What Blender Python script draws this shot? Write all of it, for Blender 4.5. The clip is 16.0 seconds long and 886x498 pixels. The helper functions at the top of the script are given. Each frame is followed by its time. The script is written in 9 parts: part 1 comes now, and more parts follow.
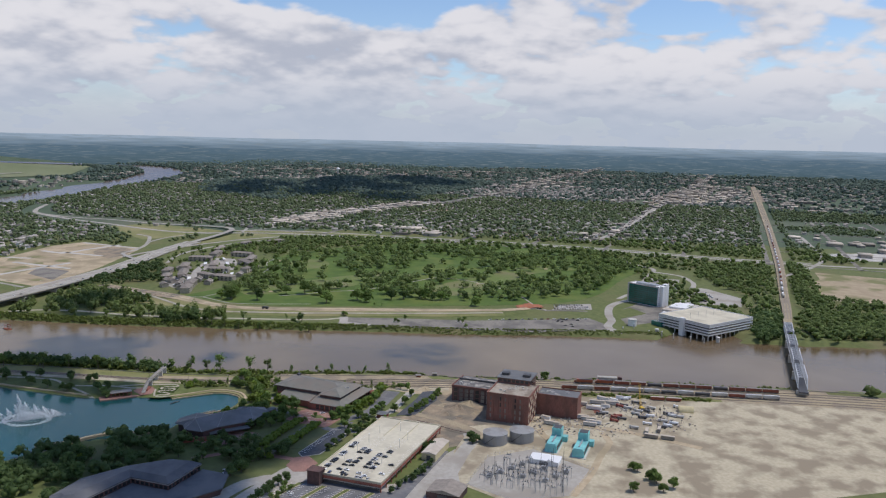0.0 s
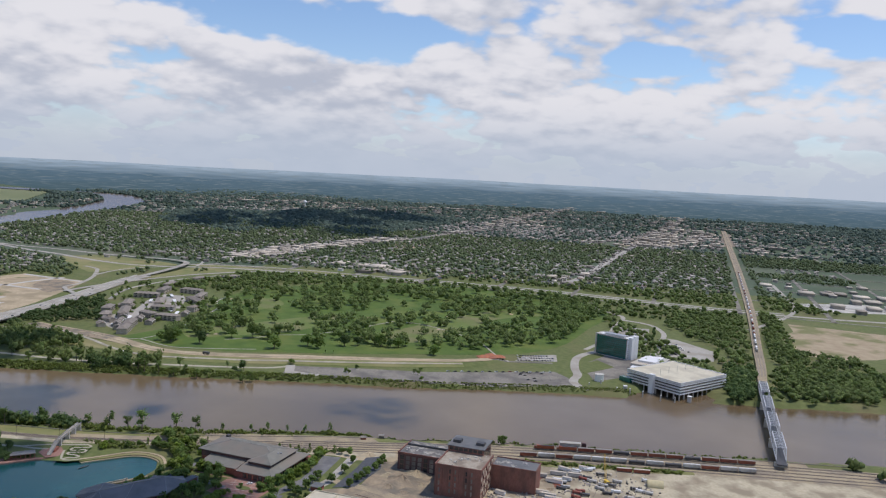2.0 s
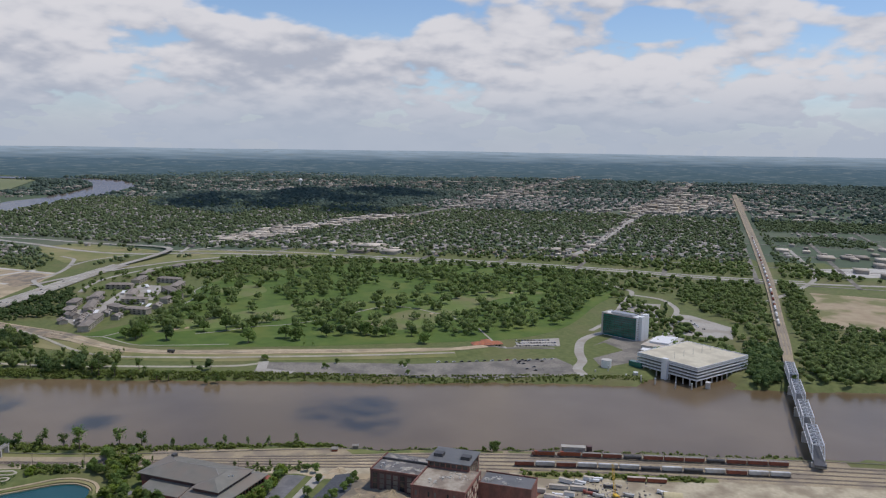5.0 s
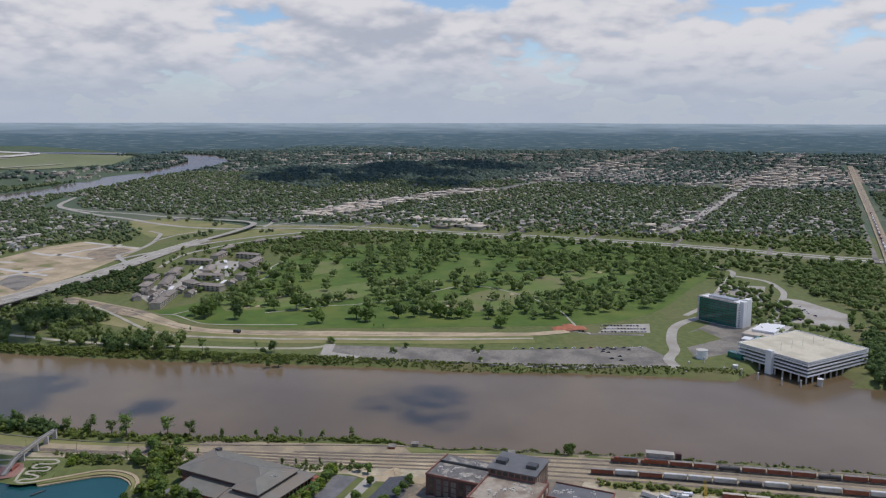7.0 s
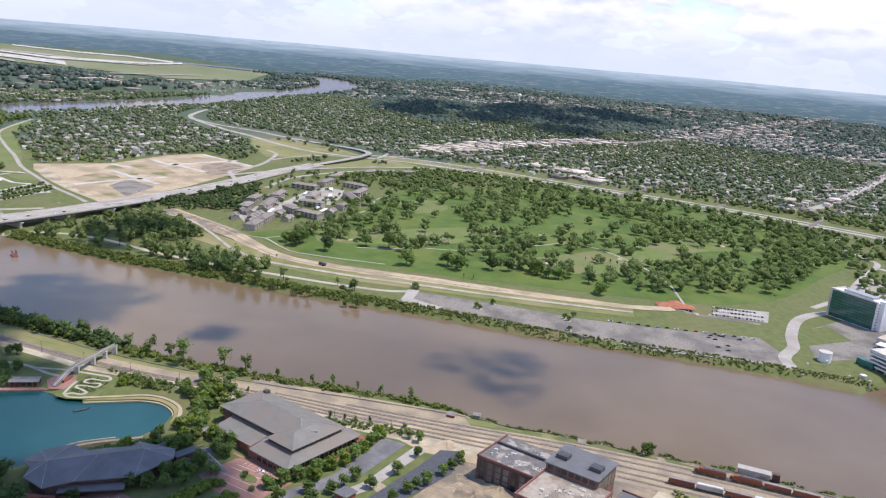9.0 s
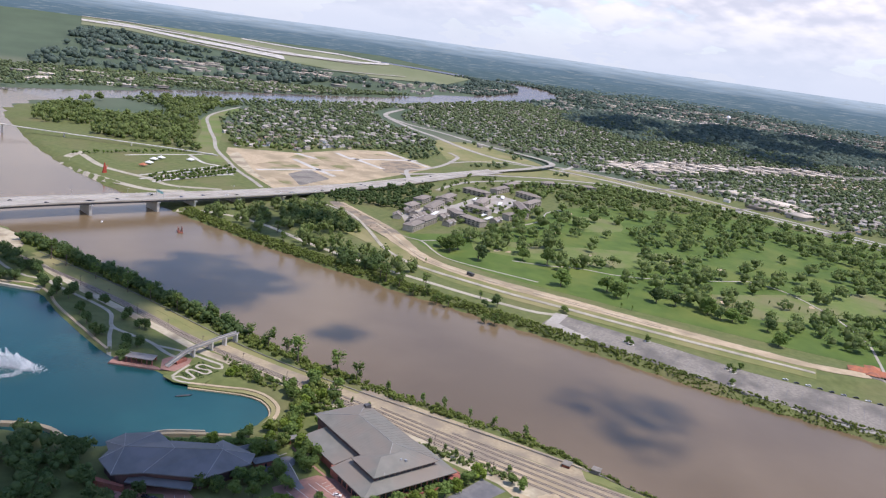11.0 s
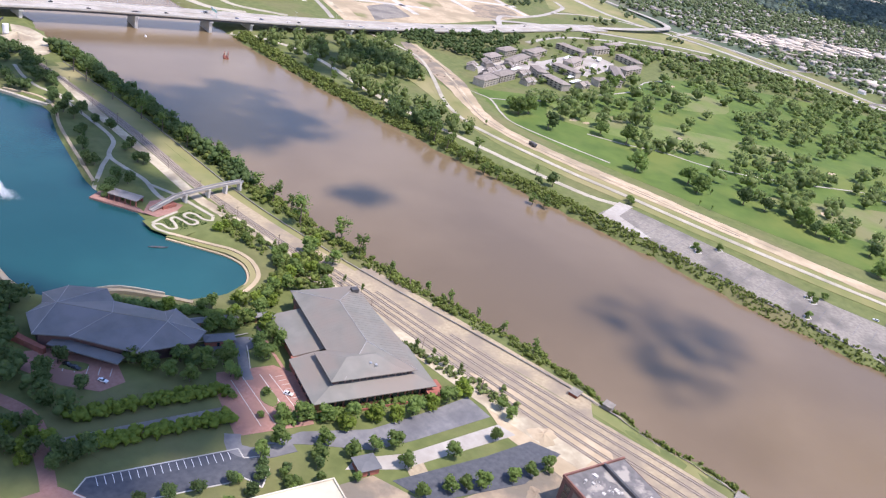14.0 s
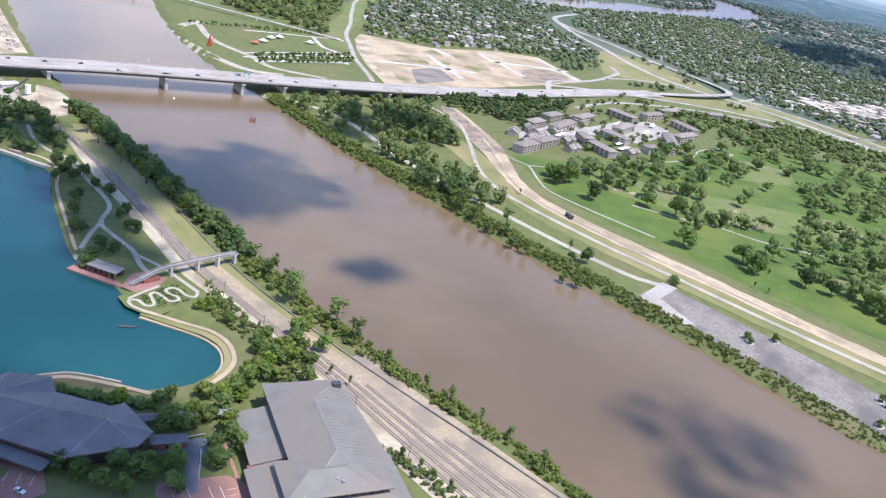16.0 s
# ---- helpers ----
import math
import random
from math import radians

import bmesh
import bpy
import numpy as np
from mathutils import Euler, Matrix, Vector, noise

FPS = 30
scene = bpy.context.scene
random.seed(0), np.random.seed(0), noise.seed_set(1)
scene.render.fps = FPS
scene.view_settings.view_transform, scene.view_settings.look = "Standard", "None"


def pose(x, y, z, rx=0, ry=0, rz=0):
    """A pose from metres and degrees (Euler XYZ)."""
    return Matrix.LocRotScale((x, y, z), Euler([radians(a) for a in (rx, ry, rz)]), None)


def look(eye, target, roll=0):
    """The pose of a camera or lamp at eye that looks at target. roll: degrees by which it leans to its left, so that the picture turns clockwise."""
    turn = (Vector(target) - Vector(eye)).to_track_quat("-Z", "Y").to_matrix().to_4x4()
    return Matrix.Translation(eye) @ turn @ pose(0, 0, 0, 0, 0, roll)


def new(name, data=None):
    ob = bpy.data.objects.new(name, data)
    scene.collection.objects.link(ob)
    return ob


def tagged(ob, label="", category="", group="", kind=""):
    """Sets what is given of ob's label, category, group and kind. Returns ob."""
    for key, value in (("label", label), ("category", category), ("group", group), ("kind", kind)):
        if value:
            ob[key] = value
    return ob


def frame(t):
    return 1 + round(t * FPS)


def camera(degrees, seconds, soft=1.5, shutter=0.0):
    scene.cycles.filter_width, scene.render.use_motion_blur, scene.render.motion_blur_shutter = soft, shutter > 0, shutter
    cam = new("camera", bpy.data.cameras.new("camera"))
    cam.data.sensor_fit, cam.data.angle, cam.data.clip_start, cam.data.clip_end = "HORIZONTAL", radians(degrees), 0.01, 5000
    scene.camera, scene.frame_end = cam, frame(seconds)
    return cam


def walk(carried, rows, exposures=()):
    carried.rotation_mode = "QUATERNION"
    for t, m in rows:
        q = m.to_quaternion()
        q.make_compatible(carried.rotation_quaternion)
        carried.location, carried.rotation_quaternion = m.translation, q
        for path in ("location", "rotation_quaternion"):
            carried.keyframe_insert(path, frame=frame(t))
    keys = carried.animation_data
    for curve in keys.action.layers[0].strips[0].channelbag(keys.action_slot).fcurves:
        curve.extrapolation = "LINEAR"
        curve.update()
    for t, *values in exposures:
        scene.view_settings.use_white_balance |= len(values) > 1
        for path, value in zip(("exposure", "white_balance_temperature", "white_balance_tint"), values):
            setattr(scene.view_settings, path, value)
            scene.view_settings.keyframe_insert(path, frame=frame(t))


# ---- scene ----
cam = camera(58.1, 16.0, 1.2)

PATH = [
    (0, (-376.9, 187.9, 260.0), (116.4, 231.8, 191.5), 1.28),
    (0.5, (-358.6, 184.9, 264.7), (130.4, 251.7, 184.7), 2.40),
    (1, (-339.5, 182.0, 266.5), (152.2, 222.9, 185.7), 2.48),
    (1.5, (-320.6, 177.8, 267.8), (171.0, 205.8, 180.6), 1.89),
    (2, (-301.4, 174.7, 266.7), (195.6, 202.2, 220.0), 2.92),
    (2.5, (-282.4, 172.6, 263.8), (214.2, 180.4, 205.7), 0.90),
    (3, (-263.7, 169.1, 261.7), (231.7, 181.5, 194.6), 0.68),
    (3.5, (-245.3, 163.4, 261.6), (249.1, 188.5, 191.3), -0.28),
    (3.7, (-237.9, 161.0, 262.1), (253.7, 193.0, 177.0), 1.37),
    (5.8, (-157.9, 150.2, 260.8), (338.5, 198.1, 225.4), -0.91),
    (6, (-150.3, 149.1, 259.8), (344.5, 211.6, 225.6), -1.57),
    (6.5, (-131.7, 144.4, 257.6), (358.1, 227.9, 201.2), -0.87),
    (7, (-113.4, 138.0, 256.4), (371.9, 228.3, 176.6), 0.05),
    (7.5, (-95.2, 132.1, 256.1), (382.1, 239.2, 152.8), 2.06),
    (8, (-77.0, 128.4, 256.0), (391.3, 234.6, 116.8), 2.34),
    (8.5, (-58.7, 127.1, 255.3), (404.2, 268.7, 130.1), 4.27),
    (9, (-40.4, 126.7, 253.7), (418.1, 287.1, 135.1), 4.99),
    (9.5, (-22.2, 124.7, 251.6), (427.3, 326.8, 167.2), 7.50),
    (10, (-3.9, 120.2, 249.4), (422.7, 351.3, 128.5), 7.24),
    (10.2, (3.4, 117.9, 248.6), (426.8, 354.8, 127.7), 7.25),
    (12.3, (80.7, 116.3, 246.1), (451.1, 418.6, 99.9), 8.30),
    (12.5, (87.6, 118.8, 246.0), (472.0, 397.0, 88.4), 9.99),
    (13, (104.0, 124.6, 245.4), (489.1, 381.8, 57.0), 11.16),
    (13.5, (120.1, 128.9, 243.7), (490.9, 399.3, 45.1), 12.13),
    (14, (137.0, 132.4, 240.9), (486.7, 412.9, 19.5), 13.64),
    (14.5, (154.9, 135.0, 237.6), (490.8, 446.2, 36.9), 11.25),
    (15, (172.4, 136.2, 235.3), (513.7, 438.8, 30.5), 11.15),
    (15.5, (187.2, 141.7, 233.7), (525.8, 461.0, 51.1), 12.18),
    (16, (202.3, 149.7, 234.5), (529.7, 473.3, 39.3), 12.57),
]
walk(cam, [(t, look(eye, target, roll)) for t, eye, target, roll in PATH],
     [(t, stops, 6100 if t < 8 else 6120 if t < 12 else 6250 if t < 14 else 6000 if t < 15 else 5780, 15 if t < 8 else 19 if t < 12 else 25 if t < 14 else 24 if t < 15 else 21) for t, stops in ((0, -0.36), (3.5, -0.28), (6, -0.62), (6.5, -0.58), (7, -0.46), (8, 0.06), (9, 0.34), (9.5, 0.28), (10, 0.24), (12.5, 0.40), (13, 0.58), (14.5, 0.78), (16, 0.72))])

# ---- light ----
SUN_AZ, SUN_EL = math.atan2(-0.94, 0.35), radians(65)
sun = new("sun", bpy.data.lights.new("sun", "SUN"))
sun.data.energy, sun.data.angle, sun.data.color = 3.5, radians(0.6), (1.0, 0.925, 0.80)
sun.matrix_world = look((0, 0, 900), (-math.cos(SUN_AZ), -math.sin(SUN_AZ), 900 - math.tan(SUN_EL)))
scene.view_settings.exposure = 0.0

world = bpy.data.worlds.new("sky")
scene.world = world
world.use_nodes = True
wn, wl = world.node_tree.nodes, world.node_tree.links
wn.clear()


def wnode(kind, **values):
    n = wn.new(kind)
    for key, v in values.items():
        n.inputs[key.replace("_", " ")].default_value = v
    return n


def wmath(op, a, b=None, clamp=False):
    n = wn.new("ShaderNodeMath")
    n.operation, n.use_clamp = op, clamp
    for k, v in enumerate((a, b)):
        if v is None:
            continue
        if isinstance(v, (int, float)):
            n.inputs[k].default_value = v
        else:
            wl.new(v, n.inputs[k])
    return n.outputs[0]


sky = wn.new("ShaderNodeTexSky")
sky.sky_type, sky.sun_disc = "NISHITA", False
sky.sun_elevation, sky.sun_rotation = SUN_EL, math.pi / 2 - SUN_AZ
sky.altitude, sky.dust_density, sky.ozone_density = 300, 0.2, 3.0
way = wn.new("ShaderNodeTexCoord")
split = wn.new("ShaderNodeSeparateXYZ")
wl.new(way.outputs["Generated"], split.inputs[0])
up = wmath("MAXIMUM", split.outputs[2], 0.0)
low = wmath("ADD", up, 0.34)
flat = wn.new("ShaderNodeCombineXYZ")
wl.new(wmath("DIVIDE", split.outputs[0], low), flat.inputs[0])
wl.new(wmath("DIVIDE", split.outputs[1], low), flat.inputs[1])
wl.new(wmath("MULTIPLY", up, 1.5), flat.inputs[2])


def billow(where, scale, rough):
    """Rounded heads of cloud: 0 between them, near 1 in their middles."""
    n = wn.new("ShaderNodeTexVoronoi")
    n.feature, n.inputs["Scale"].default_value, n.inputs["Detail"].default_value, n.inputs["Roughness"].default_value = "F1", scale, 2.5, rough
    wl.new(where, n.inputs["Vector"])
    return wmath("SUBTRACT", 1.0, n.outputs["Distance"])


def puffs(nearer):
    """The density of the cloud cover, looked up a little nearer to the zenith."""
    shift = wn.new("ShaderNodeVectorMath")
    shift.operation = "SCALE"
    shift.inputs["Scale"].default_value = 1 - nearer
    wl.new(flat.outputs[0], shift.inputs[0])
    move = wn.new("ShaderNodeVectorMath")
    move.operation = "ADD"
    move.inputs[1].default_value = (7.3, 2.2, 1.0)
    wl.new(shift.outputs[0], move.inputs[0])
    n = wnode("ShaderNodeTexNoise", Scale=1.55, Detail=8.0, Roughness=0.52, Distortion=0.1)
    wl.new(move.outputs[0], n.inputs["Vector"])
    heads = wmath("ADD", wmath("MULTIPLY", billow(move.outputs[0], 4.2, 0.6), 0.26), wmath("MULTIPLY", billow(move.outputs[0], 13.0, 0.55), 0.08))
    return wmath("ADD", n.outputs[0], heads)


def opening(azimuth, elevation, wide, high):
    """A break in the cover that shows blue sky: 1 at its middle, 0 outside."""
    way_to = (math.cos(radians(azimuth)), math.sin(radians(azimuth)))
    across = wmath("ADD", wmath("MULTIPLY", split.outputs[0], -way_to[1]), wmath("MULTIPLY", split.outputs[1], way_to[0]))
    a = wmath("DIVIDE", across, math.sin(radians(wide)))
    b = wmath("DIVIDE", wmath("SUBTRACT", split.outputs[2], math.sin(radians(elevation))), math.sin(radians(high)))
    inner = wmath("SUBTRACT", 1.0, wmath("ADD", wmath("MULTIPLY", a, a), wmath("MULTIPLY", b, b)))
    return wmath("MULTIPLY", wmath("MAXIMUM", inner, 0.0), wmath("GREATER_THAN", split.outputs[0], 0.0))


here, above, beyond = puffs(0.0), puffs(0.03), puffs(0.09)
gaps = wmath("ADD", wmath("ADD", opening(12, 9.4, 10, 2.8), opening(-10.5, 8.4, 3.5, 1.3)), opening(-24, 9.8, 5, 1.6))
overhead = wn.new("ShaderNodeMapRange")
overhead.interpolation_type = "SMOOTHSTEP"
wl.new(up, overhead.inputs[0])
overhead.inputs[1].default_value, overhead.inputs[2].default_value, overhead.inputs[4].default_value = 0.20, 0.46, 0.24
thin = wmath("SUBTRACT", wmath("SUBTRACT", here, wmath("MULTIPLY", gaps, 0.34)), overhead.outputs[0])
cover = wn.new("ShaderNodeMapRange")
cover.interpolation_type = "SMOOTHSTEP"
wl.new(thin, cover.inputs[0])
cover.inputs[1].default_value, cover.inputs[2].default_value = 0.34, 0.47
shade = wn.new("ShaderNodeMapRange")
shade.interpolation_type = "SMOOTHSTEP"
rise = wmath("ADD", wmath("MULTIPLY", wmath("SUBTRACT", here, above), 0.8), wmath("MULTIPLY", wmath("SUBTRACT", here, beyond), 0.55))
wl.new(wmath("ADD", rise, wmath("MULTIPLY", wmath("SUBTRACT", 0.55, here), 0.30)), shade.inputs[0])
shade.inputs[1].default_value, shade.inputs[2].default_value = -0.20, 0.13
tone = wn.new("ShaderNodeMix")
tone.data_type = "RGBA"
wl.new(shade.outputs[0], tone.inputs[0])
tone.inputs[6].default_value, tone.inputs[7].default_value = (0.68, 0.72, 0.785, 1), (1.11, 1.09, 1.06, 1)
haze = wn.new("ShaderNodeMix")
haze.data_type = "RGBA"
veil = wn.new("ShaderNodeMapRange")
veil.interpolation_type = "SMOOTHSTEP"
wl.new(split.outputs[2], veil.inputs[0])
veil.inputs[1].default_value, veil.inputs[2].default_value = 0.005, 0.105
veil.inputs[3].default_value, veil.inputs[4].default_value = 0.93, 0.0
wl.new(veil.outputs[0], haze.inputs[0])
wl.new(tone.outputs[2], haze.inputs[6])
haze.inputs[7].default_value = (0.68, 0.76, 0.84, 1)
blue, white = wnode("ShaderNodeBackground", Strength=0.15), wnode("ShaderNodeBackground", Strength=0.86)
wl.new(sky.outputs[0], blue.inputs[0])
wl.new(haze.outputs[2], white.inputs[0])
both = wn.new("ShaderNodeMixShader")
wl.new(wmath("MAXIMUM", cover.outputs[0], veil.outputs[0]), both.inputs[0])
wl.new(blue.outputs[0], both.inputs[1])
wl.new(white.outputs[0], both.inputs[2])
wl.new(both.outputs[0], wn.new("ShaderNodeOutputWorld").inputs[0])


# ---- materials ----
def mat(name, c1, c2, scale=0.5, rough=0.85, metal=0.0, bump=0.3, c3=None, big=0.02, lo=0.45, hi=0.62, vary=0.0, spec=0.3, stretch=None, island=False, leafy=0.0):
    """A surface: two tones mingled at a fine scale, a third in large blotches, fine relief, and a chance difference from piece to piece."""
    m = bpy.data.materials.new(name)
    m.use_nodes = True
    n, l = m.node_tree.nodes, m.node_tree.links
    p = n["Principled BSDF"]
    p.inputs["Roughness"].default_value, p.inputs["Metallic"].default_value = rough, metal
    p.inputs["Specular IOR Level"].default_value = spec
    co = n.new("ShaderNodeTexCoord").outputs["Object"]
    if stretch:
        mp = n.new("ShaderNodeMapping")
        mp.inputs["Scale"].default_value = stretch
        l.new(co, mp.inputs[0])
        co = mp.outputs[0]
    fine = n.new("ShaderNodeTexNoise")
    fine.inputs["Scale"].default_value, fine.inputs["Detail"].default_value = scale, 6
    l.new(co, fine.inputs["Vector"])
    r = n.new("ShaderNodeMapRange")
    r.inputs[1].default_value, r.inputs[2].default_value = 0.33, 0.67
    l.new(fine.outputs[0], r.inputs[0])
    mix = n.new("ShaderNodeMix")
    mix.data_type = "RGBA"
    mix.inputs[6].default_value, mix.inputs[7].default_value = (*c1, 1), (*c2, 1)
    l.new(r.outputs[0], mix.inputs[0])
    colour = mix.outputs[2]
    if c3:
        large = n.new("ShaderNodeTexNoise")
        large.inputs["Scale"].default_value, large.inputs["Detail"].default_value = big, 5
        l.new(co, large.inputs["Vector"])
        r2 = n.new("ShaderNodeMapRange")
        r2.inputs[1].default_value, r2.inputs[2].default_value = lo, hi
        l.new(large.outputs[0], r2.inputs[0])
        mix2 = n.new("ShaderNodeMix")
        mix2.data_type = "RGBA"
        mix2.inputs[7].default_value = (*c3, 1)
        l.new(r2.outputs[0], mix2.inputs[0])
        l.new(colour, mix2.inputs[6])
        colour = mix2.outputs[2]
    if vary:
        chance = n.new("ShaderNodeNewGeometry").outputs["Random Per Island"] if island else n.new("ShaderNodeObjectInfo").outputs["Random"]
        r3 = n.new("ShaderNodeMapRange")
        r3.inputs[3].default_value, r3.inputs[4].default_value = 1 - vary, 1 + vary
        l.new(chance, r3.inputs[0])
        hsv = n.new("ShaderNodeHueSaturation")
        l.new(r3.outputs[0], hsv.inputs["Value"])
        l.new(colour, hsv.inputs["Color"])
        colour = hsv.outputs[0]
    l.new(colour, p.inputs["Base Color"])
    if leafy:
        glow = n.new("ShaderNodeBsdfTranslucent")
        half = n.new("ShaderNodeMixShader")
        half.inputs[0].default_value = leafy
        l.new(colour, glow.inputs[0])
        l.new(p.outputs[0], half.inputs[1])
        l.new(glow.outputs[0], half.inputs[2])
        l.new(half.outputs[0], n["Material Output"].inputs[0])
    if bump:
        b = n.new("ShaderNodeBump")
        b.inputs["Strength"].default_value, b.inputs["Distance"].default_value = bump, 0.15 / max(scale, 0.1)
        l.new(fine.outputs[0], b.inputs["Height"])
        l.new(b.outputs[0], p.inputs["Normal"])
    return m


GRASS = mat("grass", (0.105, 0.128, 0.038), (0.15, 0.172, 0.055), 0.12, c3=(0.175, 0.16, 0.07), big=0.012, lo=0.5, hi=0.75)
FAIRWAY = mat("mown_grass", (0.068, 0.118, 0.020), (0.108, 0.165, 0.030), 0.035, c3=(0.135, 0.172, 0.036), big=0.013, lo=0.5, hi=0.66)
MEADOW = mat("dry_meadow", (0.155, 0.20, 0.052), (0.125, 0.178, 0.042), 0.08, c3=(0.19, 0.19, 0.08), big=0.015)
DRY_GRASS = mat("sunburnt_grass", (0.235, 0.225, 0.085), (0.17, 0.19, 0.065), 0.05, c3=(0.28, 0.25, 0.115), big=0.012)
# Muted, bluer ground for the distance; some haze is mixed into its colour.
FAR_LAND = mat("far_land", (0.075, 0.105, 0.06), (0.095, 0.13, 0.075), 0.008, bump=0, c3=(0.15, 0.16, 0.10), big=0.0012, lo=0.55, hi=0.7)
AIR_GRASS = mat("airfield_grass", (0.19, 0.205, 0.11), (0.225, 0.24, 0.135), 0.006, bump=0, c3=(0.15, 0.18, 0.08), big=0.0016)
SAND = mat("sandy_dirt", (0.42, 0.33, 0.21), (0.52, 0.42, 0.28), 0.15, c3=(0.33, 0.27, 0.17), big=0.02)
DIRT = mat("bare_dirt", (0.25, 0.20, 0.14), (0.38, 0.30, 0.20), 0.16, bump=0.8, c3=(0.19, 0.165, 0.125), big=0.045, lo=0.46, hi=0.6)
CREAM = mat("cream_concrete", (0.40, 0.365, 0.28), (0.47, 0.43, 0.335), 0.25, c3=(0.34, 0.31, 0.235), big=0.05)
GRAVEL = mat("pale_gravel", (0.44, 0.382, 0.262), (0.54, 0.475, 0.335), 0.3, c3=(0.29, 0.24, 0.165), big=0.04, lo=0.44, hi=0.60)
ASPHALT = mat("grey_asphalt", (0.16, 0.16, 0.165), (0.22, 0.215, 0.21), 0.3, c3=(0.11, 0.11, 0.115), big=0.03)
OLD_ASPHALT = mat("worn_asphalt", (0.205, 0.186, 0.155), (0.295, 0.27, 0.225), 0.35, c3=(0.15, 0.138, 0.12), big=0.03, lo=0.45, hi=0.6)
NEW_ASPHALT = mat("new_asphalt", (0.07, 0.075, 0.085), (0.10, 0.105, 0.115), 0.4)
CONCRETE = mat("concrete", (0.50, 0.48, 0.43), (0.58, 0.55, 0.50), 0.3, c3=(0.42, 0.40, 0.35), big=0.04)
PAVED = mat("worn_concrete", (0.37, 0.345, 0.30), (0.45, 0.42, 0.365), 0.25, c3=(0.33, 0.30, 0.25), big=0.03)
FIELD = mat("fallow_soil", (0.34, 0.265, 0.17), (0.42, 0.34, 0.22), 0.05, c3=(0.19, 0.19, 0.075), big=0.014, lo=0.5, hi=0.62)
DECK = mat("deck_concrete", (0.57, 0.525, 0.40), (0.64, 0.59, 0.455), 0.3, c3=(0.50, 0.455, 0.345), big=0.05)
WHITE = mat("white_paint", (0.75, 0.75, 0.74), (0.80, 0.80, 0.79), 0.5, rough=0.6)
BRICK = mat("red_brick", (0.30, 0.105, 0.075), (0.36, 0.14, 0.10), 0.5, c3=(0.20, 0.09, 0.07), big=0.09, lo=0.5, hi=0.7)
OLD_BRICK = mat("sooty_brick", (0.225, 0.10, 0.078), (0.29, 0.14, 0.108), 0.9, c3=(0.15, 0.085, 0.07), big=0.12, lo=0.42, hi=0.7, stretch=(1, 1, 0.45))
DARK_BRICK = mat("dark_brick", (0.10, 0.06, 0.055), (0.15, 0.085, 0.075), 0.4, c3=(0.07, 0.05, 0.05), big=0.1)
PAVER = mat("brick_paving", (0.30, 0.16, 0.125), (0.37, 0.21, 0.165), 0.5, c3=(0.26, 0.15, 0.12), big=0.06)
ROOF = mat("metal_roof", (0.185, 0.180, 0.152), (0.222, 0.214, 0.182), 0.15, rough=0.6, metal=0.1, c3=(0.228, 0.198, 0.162), big=0.035, bump=0.05)
ROOF_BLUE = mat("slate_metal_roof", (0.135, 0.138, 0.137), (0.17, 0.172, 0.17), 0.15, rough=0.55, metal=0.1, c3=(0.195, 0.19, 0.19), big=0.05, bump=0.05)
# Roof metal darkened to carry the cloud shade on the west office.
ROOF_SHADED = mat("shade_dark_roof", (0.085, 0.09, 0.10), (0.12, 0.125, 0.135), 0.15, rough=0.55, c3=(0.14, 0.14, 0.145), big=0.05, bump=0.05)
SCRAP = mat("mixed_scrap", (0.30, 0.27, 0.24), (0.42, 0.38, 0.34), 0.6, vary=0.7, island=True)
TAR_ROOF = mat("tar_roof", (0.20, 0.18, 0.16), (0.30, 0.27, 0.24), 0.25, c3=(0.36, 0.32, 0.27), big=0.09)
STEEL = mat("galvanised_steel", (0.40, 0.41, 0.42), (0.48, 0.49, 0.50), 0.6, rough=0.5, metal=0.6)
TRUSS = mat("aluminium_paint", (0.50, 0.51, 0.52), (0.60, 0.61, 0.62), 0.4, rough=0.6)
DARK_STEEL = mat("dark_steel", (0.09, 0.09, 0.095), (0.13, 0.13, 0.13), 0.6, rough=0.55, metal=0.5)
TANK = mat("grey_tank_paint", (0.29, 0.29, 0.285), (0.34, 0.34, 0.33), 0.2, rough=0.6, c3=(0.25, 0.24, 0.225), big=0.12, stretch=(1, 1, 0.3))
TURQUOISE = mat("turquoise_paint", (0.22, 0.56, 0.55), (0.27, 0.62, 0.60), 0.3, rough=0.5, c3=(0.20, 0.48, 0.48), big=0.1)
GREEN_GLASS = mat("green_glass", (0.01, 0.10, 0.085), (0.015, 0.15, 0.13), 0.12, rough=0.12, spec=0.9, bump=0.02)
DARK_GLASS = mat("dark_glass", (0.02, 0.025, 0.03), (0.03, 0.035, 0.04), 0.3, rough=0.12, spec=0.8, bump=0)
RUST = mat("rust_red", (0.22, 0.07, 0.04), (0.30, 0.11, 0.07), 0.5, c3=(0.14, 0.06, 0.045), big=0.1)
CAR_GREY = mat("railcar_grey", (0.46, 0.45, 0.42), (0.54, 0.53, 0.50), 0.5, rough=0.6, c3=(0.34, 0.30, 0.26), big=0.15)
BALLAST = mat("track_ballast", (0.325, 0.262, 0.168), (0.42, 0.348, 0.228), 0.5, c3=(0.265, 0.22, 0.16), big=0.05)
SLEEPER = mat("sleeper_brown", (0.255, 0.215, 0.165), (0.33, 0.285, 0.225), 0.5)
RAIL_STEEL = mat("rail_steel", (0.17, 0.13, 0.105), (0.23, 0.18, 0.145), 0.6, rough=0.6)
DARK_BALLAST = mat("dark_ballast", (0.25, 0.205, 0.155), (0.32, 0.265, 0.20), 0.5, c3=(0.18, 0.15, 0.115), big=0.04)
BARK = mat("bark", (0.13, 0.10, 0.075), (0.19, 0.15, 0.12), 1.0)
